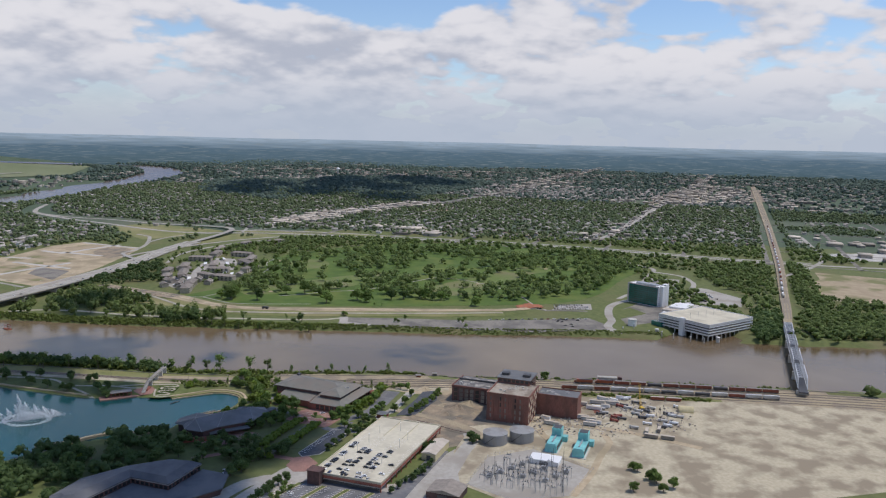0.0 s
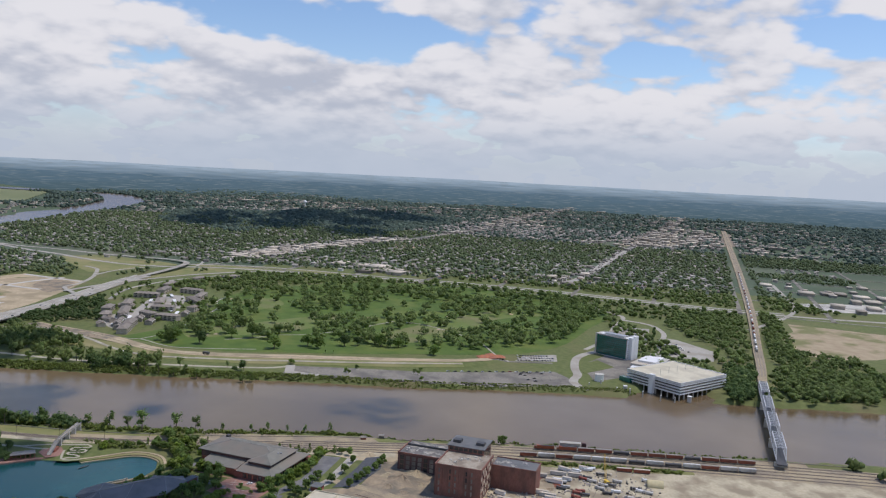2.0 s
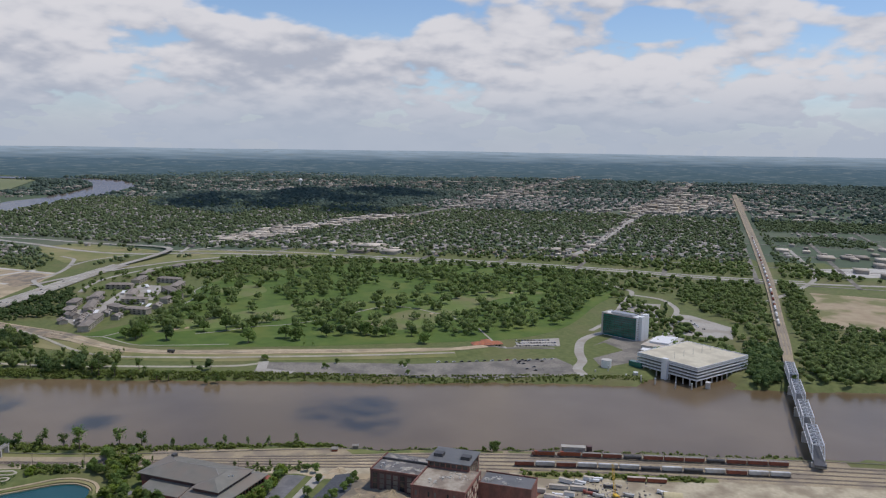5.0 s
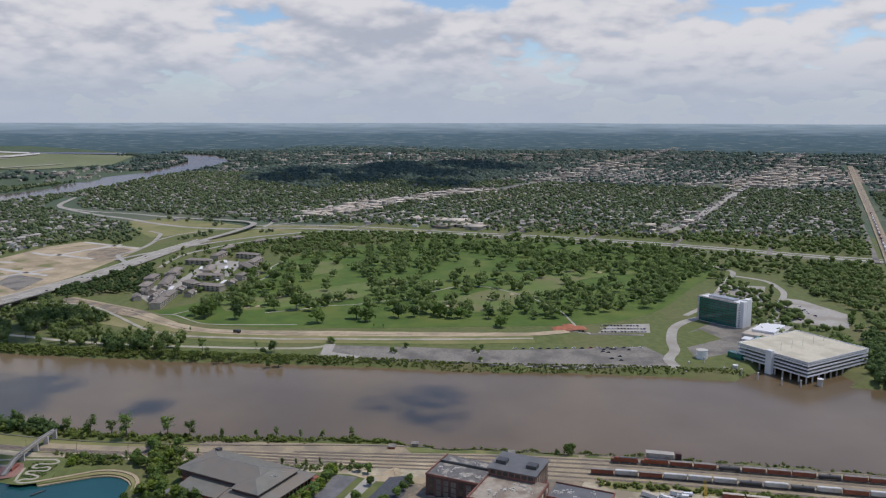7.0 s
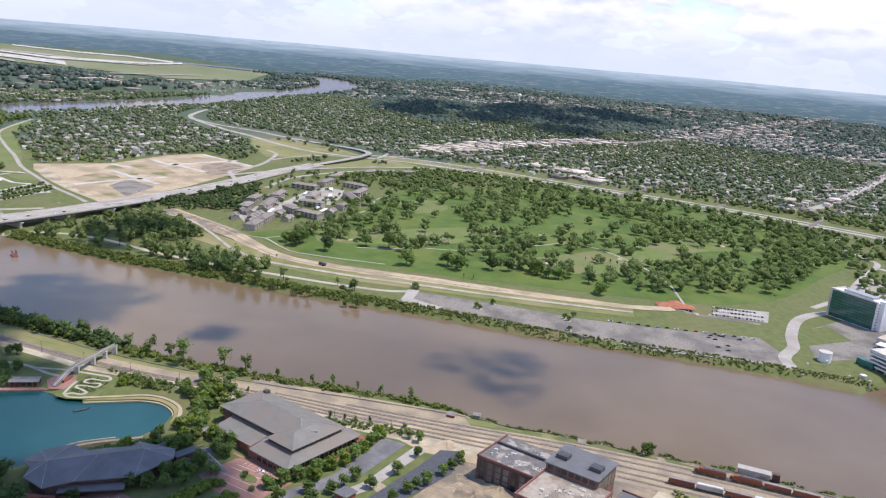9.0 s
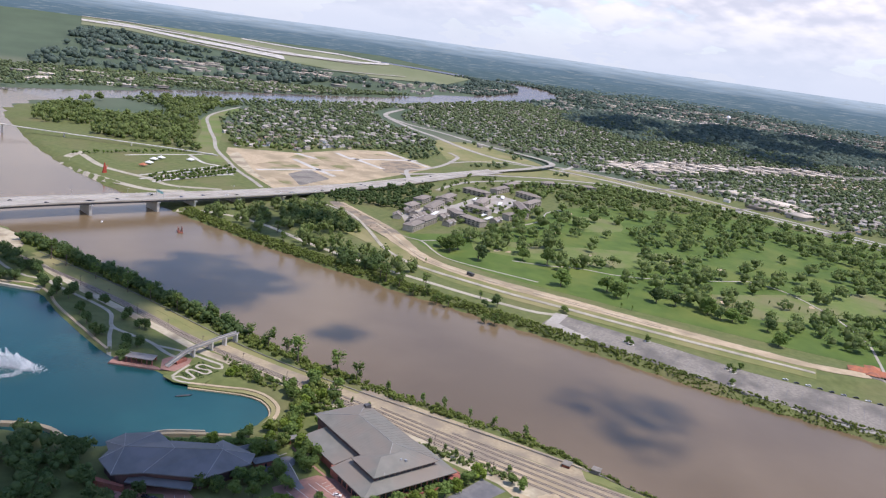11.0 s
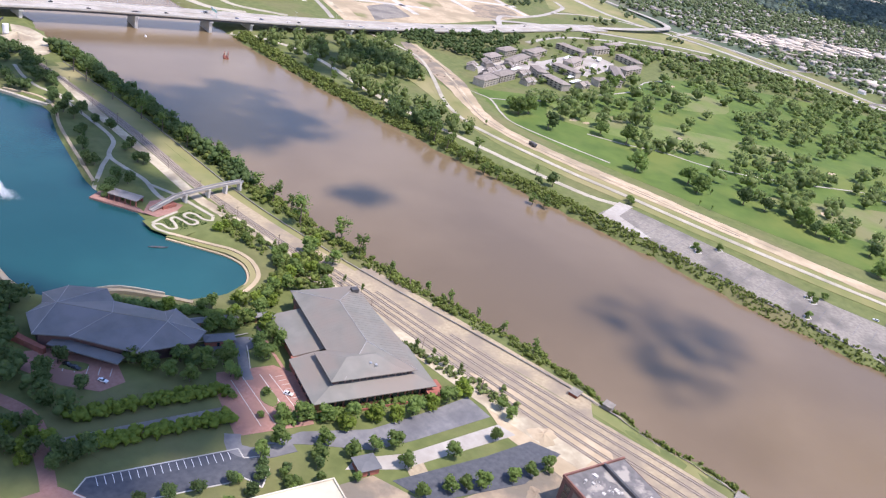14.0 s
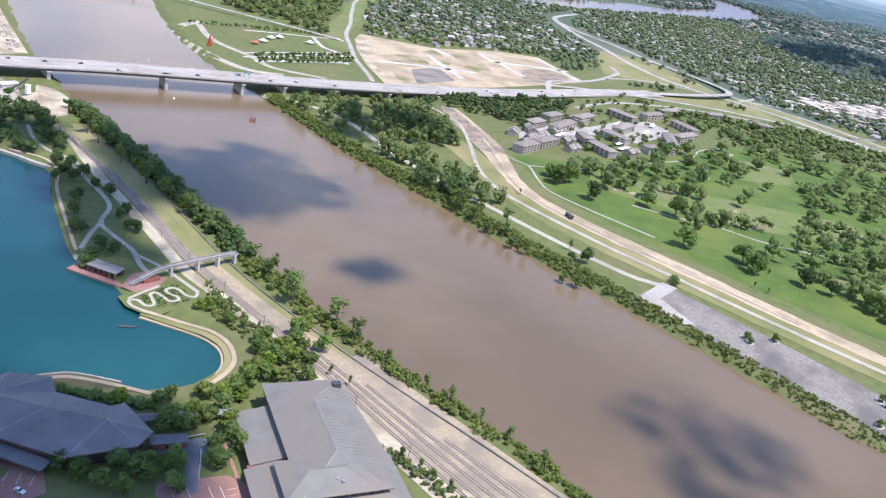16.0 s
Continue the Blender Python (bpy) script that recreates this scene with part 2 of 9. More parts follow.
LEAF = mat("leaves", (0.155, 0.235, 0.057), (0.215, 0.298, 0.08), 0.6, rough=0.7, vary=0.28, bump=0.3, leafy=0.55)
LEAF_PALE = mat("cottonwood_leaves", (0.165, 0.222, 0.066), (0.24, 0.295, 0.095), 0.5, rough=0.7, vary=0.3, island=True, bump=0, leafy=0.5)
SCRUB = mat("scrub_leaves", (0.155, 0.205, 0.045), (0.235, 0.285, 0.066), 0.4, rough=0.7, vary=0.35, island=True, bump=0, leafy=0.5)
LEAF_BRIGHT = mat("bright_leaves", (0.17, 0.24, 0.032), (0.23, 0.31, 0.045), 0.6, rough=0.7, vary=0.2, bump=0.3, leafy=0.45)
LEAF_DARK = mat("dark_leaves", (0.098, 0.158, 0.05), (0.138, 0.20, 0.066), 0.6, rough=0.7, vary=0.25, bump=0.3, leafy=0.5)
LEAF_FAR = mat("wood_leaves", (0.175, 0.24, 0.078), (0.255, 0.32, 0.108), 0.15, rough=0.8, vary=0.3, island=True, bump=0, leafy=0.55)
# Paler, bluer copy of the wood leaves: haze painted in for the farther town.
LEAF_TOWN_HAZED = mat("hazed_garden_leaves", (0.185, 0.24, 0.115), (0.265, 0.32, 0.165), 0.1, rough=0.8, vary=0.35, island=True, bump=0, leafy=0.55)
# Blue-grey cast in these leaves stands in for distance haze.
LEAF_HAZED = mat("haze_tinted_leaves", (0.12, 0.172, 0.135), (0.175, 0.235, 0.185), 0.05, rough=0.8, vary=0.3, island=True, bump=0, leafy=0.5)
HOUSE_WALL = mat("house_wall", (0.37, 0.34, 0.295), (0.46, 0.425, 0.37), 0.3, vary=0.4, island=True)
HOUSE_ROOF = mat("shingle_roof", (0.245, 0.225, 0.20), (0.33, 0.305, 0.27), 0.3, vary=0.5, island=True)
PALE_ROOF = mat("pale_flat_roof", (0.44, 0.385, 0.31), (0.52, 0.46, 0.38), 0.2, vary=0.45, island=True)
ORANGE_ROOF = mat("orange_tile_roof", (0.40, 0.145, 0.075), (0.48, 0.19, 0.105), 0.5, c3=(0.34, 0.15, 0.10), big=0.2)
YELLOW = mat("crane_yellow", (0.65, 0.42, 0.05), (0.72, 0.48, 0.07), 0.5, rough=0.5)
SHEET = mat("buff_sheet", (0.55, 0.48, 0.28), (0.62, 0.54, 0.33), 0.4)
RED = mat("red_paint", (0.36, 0.055, 0.035), (0.42, 0.07, 0.045), 0.5, rough=0.5)
APT_WALL = mat("apartment_wall", (0.33, 0.295, 0.245), (0.41, 0.37, 0.31), 0.4, vary=0.15)
APT_ROOF = mat("apartment_roof", (0.225, 0.195, 0.165), (0.295, 0.26, 0.22), 0.3, vary=0.15)
SPRAY = mat("white_spray", (0.85, 0.87, 0.88), (0.92, 0.93, 0.94), 0.6, rough=0.6)


def water(name, deep, pale, big, ripple):
    """Silty water: a dull body under a rippled, glossy face."""
    m = mat(name, deep, pale, big, rough=0.18, bump=0, spec=0.38, c3=tuple(0.85 * v for v in deep), big=0.004)
    n, l = m.node_tree.nodes, m.node_tree.links
    w = n.new("ShaderNodeTexNoise")
    w.inputs["Scale"].default_value, w.inputs["Detail"].default_value = ripple, 4
    b = n.new("ShaderNodeBump")
    b.inputs["Strength"].default_value, b.inputs["Distance"].default_value = 0.14, 0.3
    l.new(n.new("ShaderNodeTexCoord").outputs["Object"], w.inputs["Vector"])
    l.new(w.outputs[0], b.inputs["Height"])
    l.new(b.outputs[0], n["Principled BSDF"].inputs["Normal"])
    return m


RIVER = water("muddy_water", (0.168, 0.120, 0.066), (0.196, 0.143, 0.083), 0.01, 0.35)
# Greyer body colour paints in the sky's reflection; raised IOR adds shine.
RIVER_FAR = water("sky_tinted_far_water", (0.15, 0.125, 0.105), (0.17, 0.145, 0.125), 0.01, 0.05)
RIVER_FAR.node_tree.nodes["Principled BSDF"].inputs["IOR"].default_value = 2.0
LAKE = water("lake_water", (0.010, 0.066, 0.071), (0.018, 0.090, 0.091), 0.01, 0.5)


# ---- building tools ----
class Shape:
    """Vertices and faces of one mesh."""

    def __init__(self):
        self.v, self.f = [], []

    def face(self, pts):
        self.f.append(tuple(range(len(self.v), len(self.v) + len(pts))))
        self.v += [tuple(p) for p in pts]
        return self

    def prism(self, poly, z0, z1, top=None):
        k, n = len(self.v), len(poly)
        top = top or poly
        self.v += [(x, y, z0) for x, y in poly] + [(x, y, z1) for x, y in top]
        self.f += [(k + i, k + (i + 1) % n, k + n + (i + 1) % n, k + n + i) for i in range(n)]
        self.f += [tuple(k + n + i for i in range(n)), tuple(k + n - 1 - i for i in range(n))]
        return self

    def box(self, x0, y0, z0, x1, y1, z1, inset=0.0):
        e = inset
        return self.prism([(x0, y0), (x1, y0), (x1, y1), (x0, y1)], z0, z1, [(x0 + e, y0 + e), (x1 - e, y0 + e), (x1 - e, y1 - e), (x0 + e, y1 - e)])

    def cyl(self, x, y, z0, z1, r, n=12, r2=None):
        ring = [(math.cos(2 * math.pi * i / n), math.sin(2 * math.pi * i / n)) for i in range(n)]
        r2 = r if r2 is None else r2
        return self.prism([(x + r * c, y + r * s) for c, s in ring], z0, z1, [(x + r2 * c, y + r2 * s) for c, s in ring])

    def tube(self, a, b, r, n=4, r2=None):
        a, b = Vector(a), Vector(b)
        d = (b - a).normalized()
        s = d.orthogonal().normalized()
        u = d.cross(s)
        k, r2 = len(self.v), r if r2 is None else r2
        for p, q in ((a, r), (b, r2)):
            self.v += [tuple(p + q * (math.cos(2 * math.pi * i / n) * s + math.sin(2 * math.pi * i / n) * u)) for i in range(n)]
        self.f += [(k + i, k + (i + 1) % n, k + n + (i + 1) % n, k + n + i) for i in range(n)]
        self.f += [tuple(k + n + i for i in range(n)), tuple(k + n - 1 - i for i in range(n))]
        return self

    def hip(self, x0, y0, x1, y1, z, rise, run=None, thick=0.4):
        """A hip roof on a slab; its ridge runs along the longer side."""
        self.box(x0, y0, z - thick, x1, y1, z)
        if x1 - x0 >= y1 - y0:
            g = (y1 - y0) / 2 if run is None else run
            ym = (y0 + y1) / 2
            a, b = (x0 + g, ym, z + rise), (x1 - g, ym, z + rise)
            self.face([(x0, y0, z), (x1, y0, z), b, a]).face([(x1, y1, z), (x0, y1, z), a, b])
            self.face([(x0, y1, z), (x0, y0, z), a]).face([(x1, y0, z), (x1, y1, z), b])
        else:
            g = (x1 - x0) / 2 if run is None else run
            xm = (x0 + x1) / 2
            a, b = (xm, y0 + g, z + rise), (xm, y1 - g, z + rise)
            self.face([(x1, y0, z), (x1, y1, z), b, a]).face([(x0, y1, z), (x0, y0, z), a, b])
            self.face([(x0, y0, z), (x1, y0, z), a]).face([(x1, y1, z), (x0, y1, z), b])
        return self

    def mesh(self, name):
        me = bpy.data.meshes.new(name)
        me.from_pydata(self.v, [], self.f)
        me.update()
        return me


def part(name, shape, material, parent=None, label="", at=None):
    me = shape if isinstance(shape, bpy.types.Mesh) else shape.mesh(name)
    if not me.materials:
        me.materials.append(material)
    ob = new(name, me)
    if parent:
        ob.parent = parent
    if at is not None:
        ob.matrix_basis = at
    return tagged(ob, label)


def thing(name, m, label, category, group=""):
    ob = new(name)
    ob.empty_display_size = 1
    ob.matrix_basis = m
    return tagged(ob, label, category, group)


def setting(name, shape, material, label="", kind="structure"):
    return tagged(part(name, shape, material), label, kind=kind)


def arrays(name, v, f, material):
    """A mesh from arrays of vertices and of triangles or quads."""
    me = bpy.data.meshes.new(name)
    n, k = f.shape
    me.vertices.add(len(v))
    me.vertices.foreach_set("co", np.asarray(v, np.float32).ravel())
    me.loops.add(n * k)
    me.loops.foreach_set("vertex_index", f.astype(np.int32).ravel())
    me.polygons.add(n)
    me.polygons.foreach_set("loop_start", np.arange(0, n * k, k, dtype=np.int32))
    me.update(calc_edges=True)
    me.validate()
    me.materials.append(material)
    return me


def curve(pts, step=8.0):
    """A smooth line through a few points."""
    p = np.array(pts, float)
    p = np.vstack([2 * p[0] - p[1], p, 2 * p[-1] - p[-2]])
    out = []
    for a, b, c, d in zip(p[:-3], p[1:-2], p[2:-1], p[3:]):
        n = max(2, int(np.linalg.norm(c[:2] - b[:2]) / step))
        t = np.linspace(0, 1, n, endpoint=False)[:, None]
        out.append(0.5 * (2 * b + (c - a) * t + (2 * a - 5 * b + 4 * c - d) * t**2 + (3 * b - a - 3 * c + d) * t**3))
    return np.vstack(out + [p[-2:-1]])


# ---- the lie of the land ----
# Past HUB_R the land is drawn together and rises, so that the horizon lies within sight.
HUB, EYE_Z, HUB_R, RIM = np.array([-100.0, 140.0]), 255.0, 2300.0, 4480.0
DIP = 0.0053


def far(x, y, z=0.0):
    x, y = np.asarray(x, float), np.asarray(y, float)
    r = np.hypot(x - HUB[0], y - HUB[1])
    s = np.maximum(r - HUB_R, 0)
    rr = np.where(s > 0, HUB_R + (RIM - HUB_R) * s / (s + RIM - HUB_R), r)
    k = rr / np.maximum(r, 1e-6)
    lift = np.where(s > 0, EYE_Z - rr * (EYE_Z / np.maximum(r, HUB_R) + DIP * (1 - HUB_R / np.maximum(r, HUB_R))), 0)
    return np.stack([HUB[0] + (x - HUB[0]) * k, HUB[1] + (y - HUB[1]) * k, z * np.where(s > 0, k, 1) + lift], -1)


def along(x, y, line):
    """Distance to a line of points, less its half width where it has one."""
    best = np.full(np.shape(x), 1e9)
    for a, b in zip(line[:-1], line[1:]):
        d = b[:2] - a[:2]
        t = np.clip(((x - a[0]) * d[0] + (y - a[1]) * d[1]) / (d @ d + 1e-9), 0, 1)
        w = a[2] + t * (b[2] - a[2]) if len(a) > 2 else 0
        best = np.minimum(best, np.hypot(x - a[0] - t * d[0], y - a[1] - t * d[1]) - w)
    return best


def inside(x, y, poly):
    x, y = np.asarray(x, float), np.asarray(y, float)
    odd = np.zeros(x.shape, bool)
    for (ax, ay), (bx, by) in zip(poly, list(poly[1:]) + [poly[0]]):
        if ay != by:
            odd ^= ((ay > y) != (by > y)) & (x < (bx - ax) * (y - ay) / (by - ay) + ax)
    return odd


RIVER_LINE = curve([(700, -4000, 100), (625, -900, 100), (603, -200, 102), (600, 100, 105), (584, 250, 101), (585, 330, 98), (570, 450, 105), (560, 560, 104), (556, 750, 99),
                    (558, 930, 102), (565, 1090, 100), (590, 1250, 98), (625, 1420, 106), (680, 1600, 112), (800, 1850, 105), (1050, 2020, 95), (1600, 2085, 92),
                    (2200, 2100, 95), (2700, 2140, 95), (3400, 2290, 95), (4200, 2440, 100), (5300, 2900, 110), (6000, 3700, 120), (6200, 6000, 130)], 60)
INLET = np.array([(690.0, -50.0, 40.0), (735.0, -85.0, 42.0)])
LAKE_LINE = curve([(341, 806), (366, 778), (377, 738), (366, 695), (354, 632), (350, 596), (361, 553), (359, 538), (374, 512), (389, 495), (390, 477), (378, 459),
                   (358, 452), (337, 456), (316, 470), (297, 485), (268, 493), (258, 520), (237, 554), (209, 574), (180, 605), (155, 680), (190, 780), (290, 815), (341, 806)], 8)
LEVEE = curve([(980, 930), (900, 890), (866, 845), (826, 740), (790, 670), (766, 605), (758, 545), (763, 495), (775, 420), (784, 350), (798, 270), (813, 200), (835, 165)], 15)


def lake_gap(x, y):
    return np.where(inside(x, y, [tuple(p) for p in LAKE_LINE[::2]]), -1, 1) * along(x, y, LAKE_LINE[::2])


def river_gap(x, y):
    return np.minimum(along(x, y, RIVER_LINE), along(x, y, INLET))


def land(x, y):
    """Height of the ground."""
    x, y = np.asarray(x, float), np.asarray(y, float)
    wob = 3 * np.sin(x * 0.09 + 2 * np.sin(y * 0.05)) * np.sin(y * 0.11) + 1.5 * np.sin(y * 0.31 + x * 0.2)
    g = river_gap(x, y) + wob
    z = np.clip(-5 + g * 0.5, -9, 0)
    box = (x > 100) & (x < 450) & (y > 400) & (y < 860)
    z = np.where(box, np.minimum(z, np.clip(-2 + lake_gap(x, y) * 0.5, -5, 0)), z)
    lv = along(x, y, LEVEE)
    return np.maximum(z, np.where(z > -0.5, np.clip((30 - lv) * 0.2, 0, 3.2), z))


def spread(lo, a, b, hi, fine, grow=1.07):
    mid = list(np.arange(a, b + fine / 2, fine))
    up, down, s = [b], [a], fine
    while up[-1] < hi or down[-1] > lo:
        s *= grow
        if up[-1] < hi:
            up.append(up[-1] + s)
        if down[-1] > lo:
            down.append(down[-1] - s)
    return np.array(down[:0:-1] + mid + up[1:])


gx, gy = spread(-2500, 180, 860, 60000, 6.0), spread(-60000, -260, 1060, 60000, 6.0)
GX, GY = np.meshgrid(gx, gy, indexing="ij")
gv = far(GX.ravel(), GY.ravel(), land(GX.ravel(), GY.ravel()))
gi = np.arange(GX.size).reshape(GX.shape)
gf = np.stack([gi[:-1, :-1], gi[1:, :-1], gi[1:, 1:], gi[:-1, 1:]], -1).reshape(-1, 4)
ground = part("ground", arrays("ground", gv, gf, GRASS), GRASS)
tagged(ground, "grassy river plain rising to wooded hills", kind="structure")
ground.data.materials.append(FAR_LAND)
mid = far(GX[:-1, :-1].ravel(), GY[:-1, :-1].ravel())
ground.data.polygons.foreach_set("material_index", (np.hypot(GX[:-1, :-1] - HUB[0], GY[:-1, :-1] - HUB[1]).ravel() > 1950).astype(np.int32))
ground.data.polygons.foreach_set("use_smooth", np.ones(len(gf), bool))


def strip(line, width, z=0.06, follow=True, skirt=0.25, across=1):
    """A band of road along a line, lying on the land."""
    p = np.asarray(line, float)
    d = np.gradient(p[:, :2], axis=0)
    d /= np.linalg.norm(d, axis=1)[:, None] + 1e-9
    side = np.stack([-d[:, 1], d[:, 0]], 1) * np.broadcast_to(np.asarray(width, float), len(p))[:, None] / 2
    s = Shape()
    h = p[:, 2] if p.shape[1] > 2 else 0 * p[:, 0]
    lift = z + 0.0012 * np.maximum(np.hypot(p[:, 0] - HUB[0], p[:, 1] - HUB[1]) - 2000, 0)
    rows = []
    for k in range(across + 1):
        q = p[:, :2] + (1 - 2 * k / across) * side
        base = h + (land(q[:, 0], q[:, 1]) if follow else 0)
        if k == 0:
            rows.append(far(q[:, 0], q[:, 1], base + lift - skirt))
        rows.append(far(q[:, 0], q[:, 1], base + lift))
        if k == across:
            rows.append(far(q[:, 0], q[:, 1], base + lift - skirt))
    n = len(p)
    s.v = [tuple(v) for r in rows for v in r]
    for k in range(across + 2):
        s.f += [(k * n + i, k * n + n + i, k * n + n + i + 1, k * n + i + 1) for i in range(n - 1)]
    return s


def patch(poly, z=0.03, smooth=0):
    """A flat area of ground, a slab that lies a hand above the soil."""
    p = [tuple(q) for q in (curve(list(poly) + [poly[0]], smooth)[:-1] if smooth else poly)]
    area = sum(a[0] * b[1] - b[0] * a[1] for a, b in zip(p, p[1:] + p[:1]))
    p = p if area > 0 else p[::-1]
    return Shape().prism(p, z - 0.3, z)


reach = np.column_stack([RIVER_LINE[:, :2], 0 * RIVER_LINE[:, 0] - 5])
cut = int(np.argmax(np.hypot(RIVER_LINE[:, 0] - HUB[0], RIVER_LINE[:, 1] - HUB[1]) * (RIVER_LINE[:, 1] > 0) > 2150))
broad = 2 * RIVER_LINE[:, 2] + 60
if np.hypot(*(RIVER_LINE[0, :2] - HUB)) > np.hypot(*(RIVER_LINE[-1, :2] - HUB)) and RIVER_LINE[0, 1] > 0:
    cut = len(reach) - 1 - int(np.argmax(np.hypot(RIVER_LINE[::-1, 0] - HUB[0], RIVER_LINE[::-1, 1] - HUB[1]) * (RIVER_LINE[::-1, 1] > 0) > 2150))
    setting("river_water", strip(reach[cut:], broad[cut:], z=0, follow=False), RIVER, "silty brown river water")
    setting("far_river_water", strip(reach[:cut + 1], broad[:cut + 1], z=0, follow=False), RIVER_FAR, "shining far reach of the river, sky sheen tinted in")
else:
    setting("river_water", strip(reach[:cut + 1], broad[:cut + 1], z=0, follow=False), RIVER, "silty brown river water")
    setting("far_river_water", strip(reach[cut:], broad[cut:], z=0, follow=False), RIVER_FAR, "shining far reach of the river, sky sheen tinted in")
setting("inlet_water", Shape().prism([(650, -150), (790, -150), (790, 10), (650, 10)], -5.6, -5.03), RIVER, "brown water under the garage")
setting("lake_water", Shape().prism([(130, 440), (400, 440), (400, 830), (130, 830)], -2.4, -2.0), LAKE, "turquoise lake water in the park")


# ---- cumulus overhead ----
PHI = (1 + 5**0.5) / 2
BALL_V = np.array([(-1, PHI, 0), (1, PHI, 0), (-1, -PHI, 0), (1, -PHI, 0), (0, -1, PHI), (0, 1, PHI), (0, -1, -PHI), (0, 1, -PHI), (PHI, 0, -1), (PHI, 0, 1), (-PHI, 0, -1), (-PHI, 0, 1)]) / math.hypot(1, PHI)
BALL_F = np.array([(0, 11, 5), (0, 5, 1), (0, 1, 7), (0, 7, 10), (0, 10, 11), (1, 5, 9), (5, 11, 4), (11, 10, 2), (10, 7, 6), (7, 1, 8), (3, 9, 4), (3, 4, 2), (3, 2, 6), (3, 6, 8), (3, 8, 9), (4, 9, 5), (2, 4, 11), (6, 2, 10), (8, 6, 7), (9, 8, 1)])
CLOUD = mat("cloud_white", (0.80, 0.80, 0.80), (0.84, 0.84, 0.84), 0.02, rough=1.0, spec=0.0, bump=0, leafy=0.35)
cn, cl = CLOUD.node_tree.nodes, CLOUD.node_tree.links
veil_mix = cn.new("ShaderNodeMixShader")
veil_mix.inputs[0].default_value = 0.22
cl.new(cn["Material Output"].inputs[0].links[0].from_socket, veil_mix.inputs[1])
cl.new(cn.new("ShaderNodeBsdfTransparent").outputs[0], veil_mix.inputs[2])
cl.new(veil_mix.outputs[0], cn["Material Output"].inputs[0])
CLOUD_Z = 1500.0


WISP = CLOUD.copy()
WISP.name = "thin_cloud"
for node in WISP.node_tree.nodes:
    if node.type == "MIX_SHADER":
        node.inputs[0].default_value = 0.70


def cumulus(lobes, label, grain=1.0, thick=1.15, material=CLOUD):
    """A flat-based heap of many puffs, fraying out at its rim; its shadow falls along the sun's rays on the given lobes of ground."""
    puff = np.random.default_rng(int(lobes[0][0]))
    away = CLOUD_Z / math.tan(SUN_EL)
    centre, radius = [], []
    for x, y, rx, ry in lobes:
        n = int(thick * rx * ry / (26 * grain * grain))
        r, a = np.sqrt(puff.random(n)) * (0.65 + 0.65 * puff.random(n)), puff.random(n) * 6.283
        centre.append(np.stack([x + away * math.cos(SUN_AZ) + rx * r * np.cos(a), y + away * math.sin(SUN_AZ) + ry * r * np.sin(a), CLOUD_Z + (1 - np.minimum(r, 1)) * 26 * puff.random(n)], 1))
        radius.append(grain * (10.5 - 7 * np.minimum(r, 1.1) ** 2) * (0.6 + 0.6 * puff.random(n)))
    centre, radius = np.vstack(centre), np.concatenate(radius)
    v = (centre[:, None] + BALL_V[None] * radius[:, None, None] * np.array([1, 1, 0.7]) * (0.75 + 0.5 * puff.random((len(centre), 12, 1)))).reshape(-1, 3)
    f = (BALL_F[None] + 12 * np.arange(len(centre))[:, None, None]).reshape(-1, 3)
    return tagged(part("cloud", arrays("cloud", v, f, material), material), label, "cloud", "clouds over the river", "stuff")


# Out of the camera's view, placed so their shadows fall on the listed ground.
cumulus([(540, 745, 62, 50), (565, 680, 46, 52), (500, 655, 46, 36), (455, 735, 50, 84), (395, 690, 50, 66), (386, 680, 22, 50), (384, 585, 20, 32), (372, 572, 18, 16), (490, 700, 74, 56), (368, 606, 24, 28), (380, 645, 24, 40), (384, 821, 40, 46), (334, 831, 40, 40)], "large ragged white cumulus drifting over the river")
cumulus([(206, 480, 76, 70), (250, 425, 58, 52), (290, 446, 38, 36), (268, 372, 50, 38), (150, 420, 70, 60), (205, 545, 44, 36), (230, 470, 60, 50), (245, 400, 60, 40), (302, 428, 34, 34), (326, 418, 22, 36), (320, 395, 22, 22), (290, 385, 40, 26)], "broad white cumulus drifting over the lakeside offices", 1.0, 2.4)
cumulus([(*far(x, y)[:2], 130, 170) for x, y in ((3050, 760), (3300, 1150), (3250, 1500), (3700, 900), (3700, 1550), (4300, 700), (4300, 1250), (4700, 950), (3900, 1250))], "wide white cumulus drifting over the bluff woods", 2.6)
cumulus([(770, 805, 34, 48), (728, 835, 40, 40), (690, 800, 26, 34)], "small ragged white cumulus drifting over the levee woods")
cumulus([(528, 530, 30, 20)], "small torn scrap of white cloud")
cumulus([(585, 318, 44, 30), (556, 268, 42, 36), (604, 272, 46, 36)], "thin ragged white cloud drifting over the river", 1.0, 0.8, WISP)


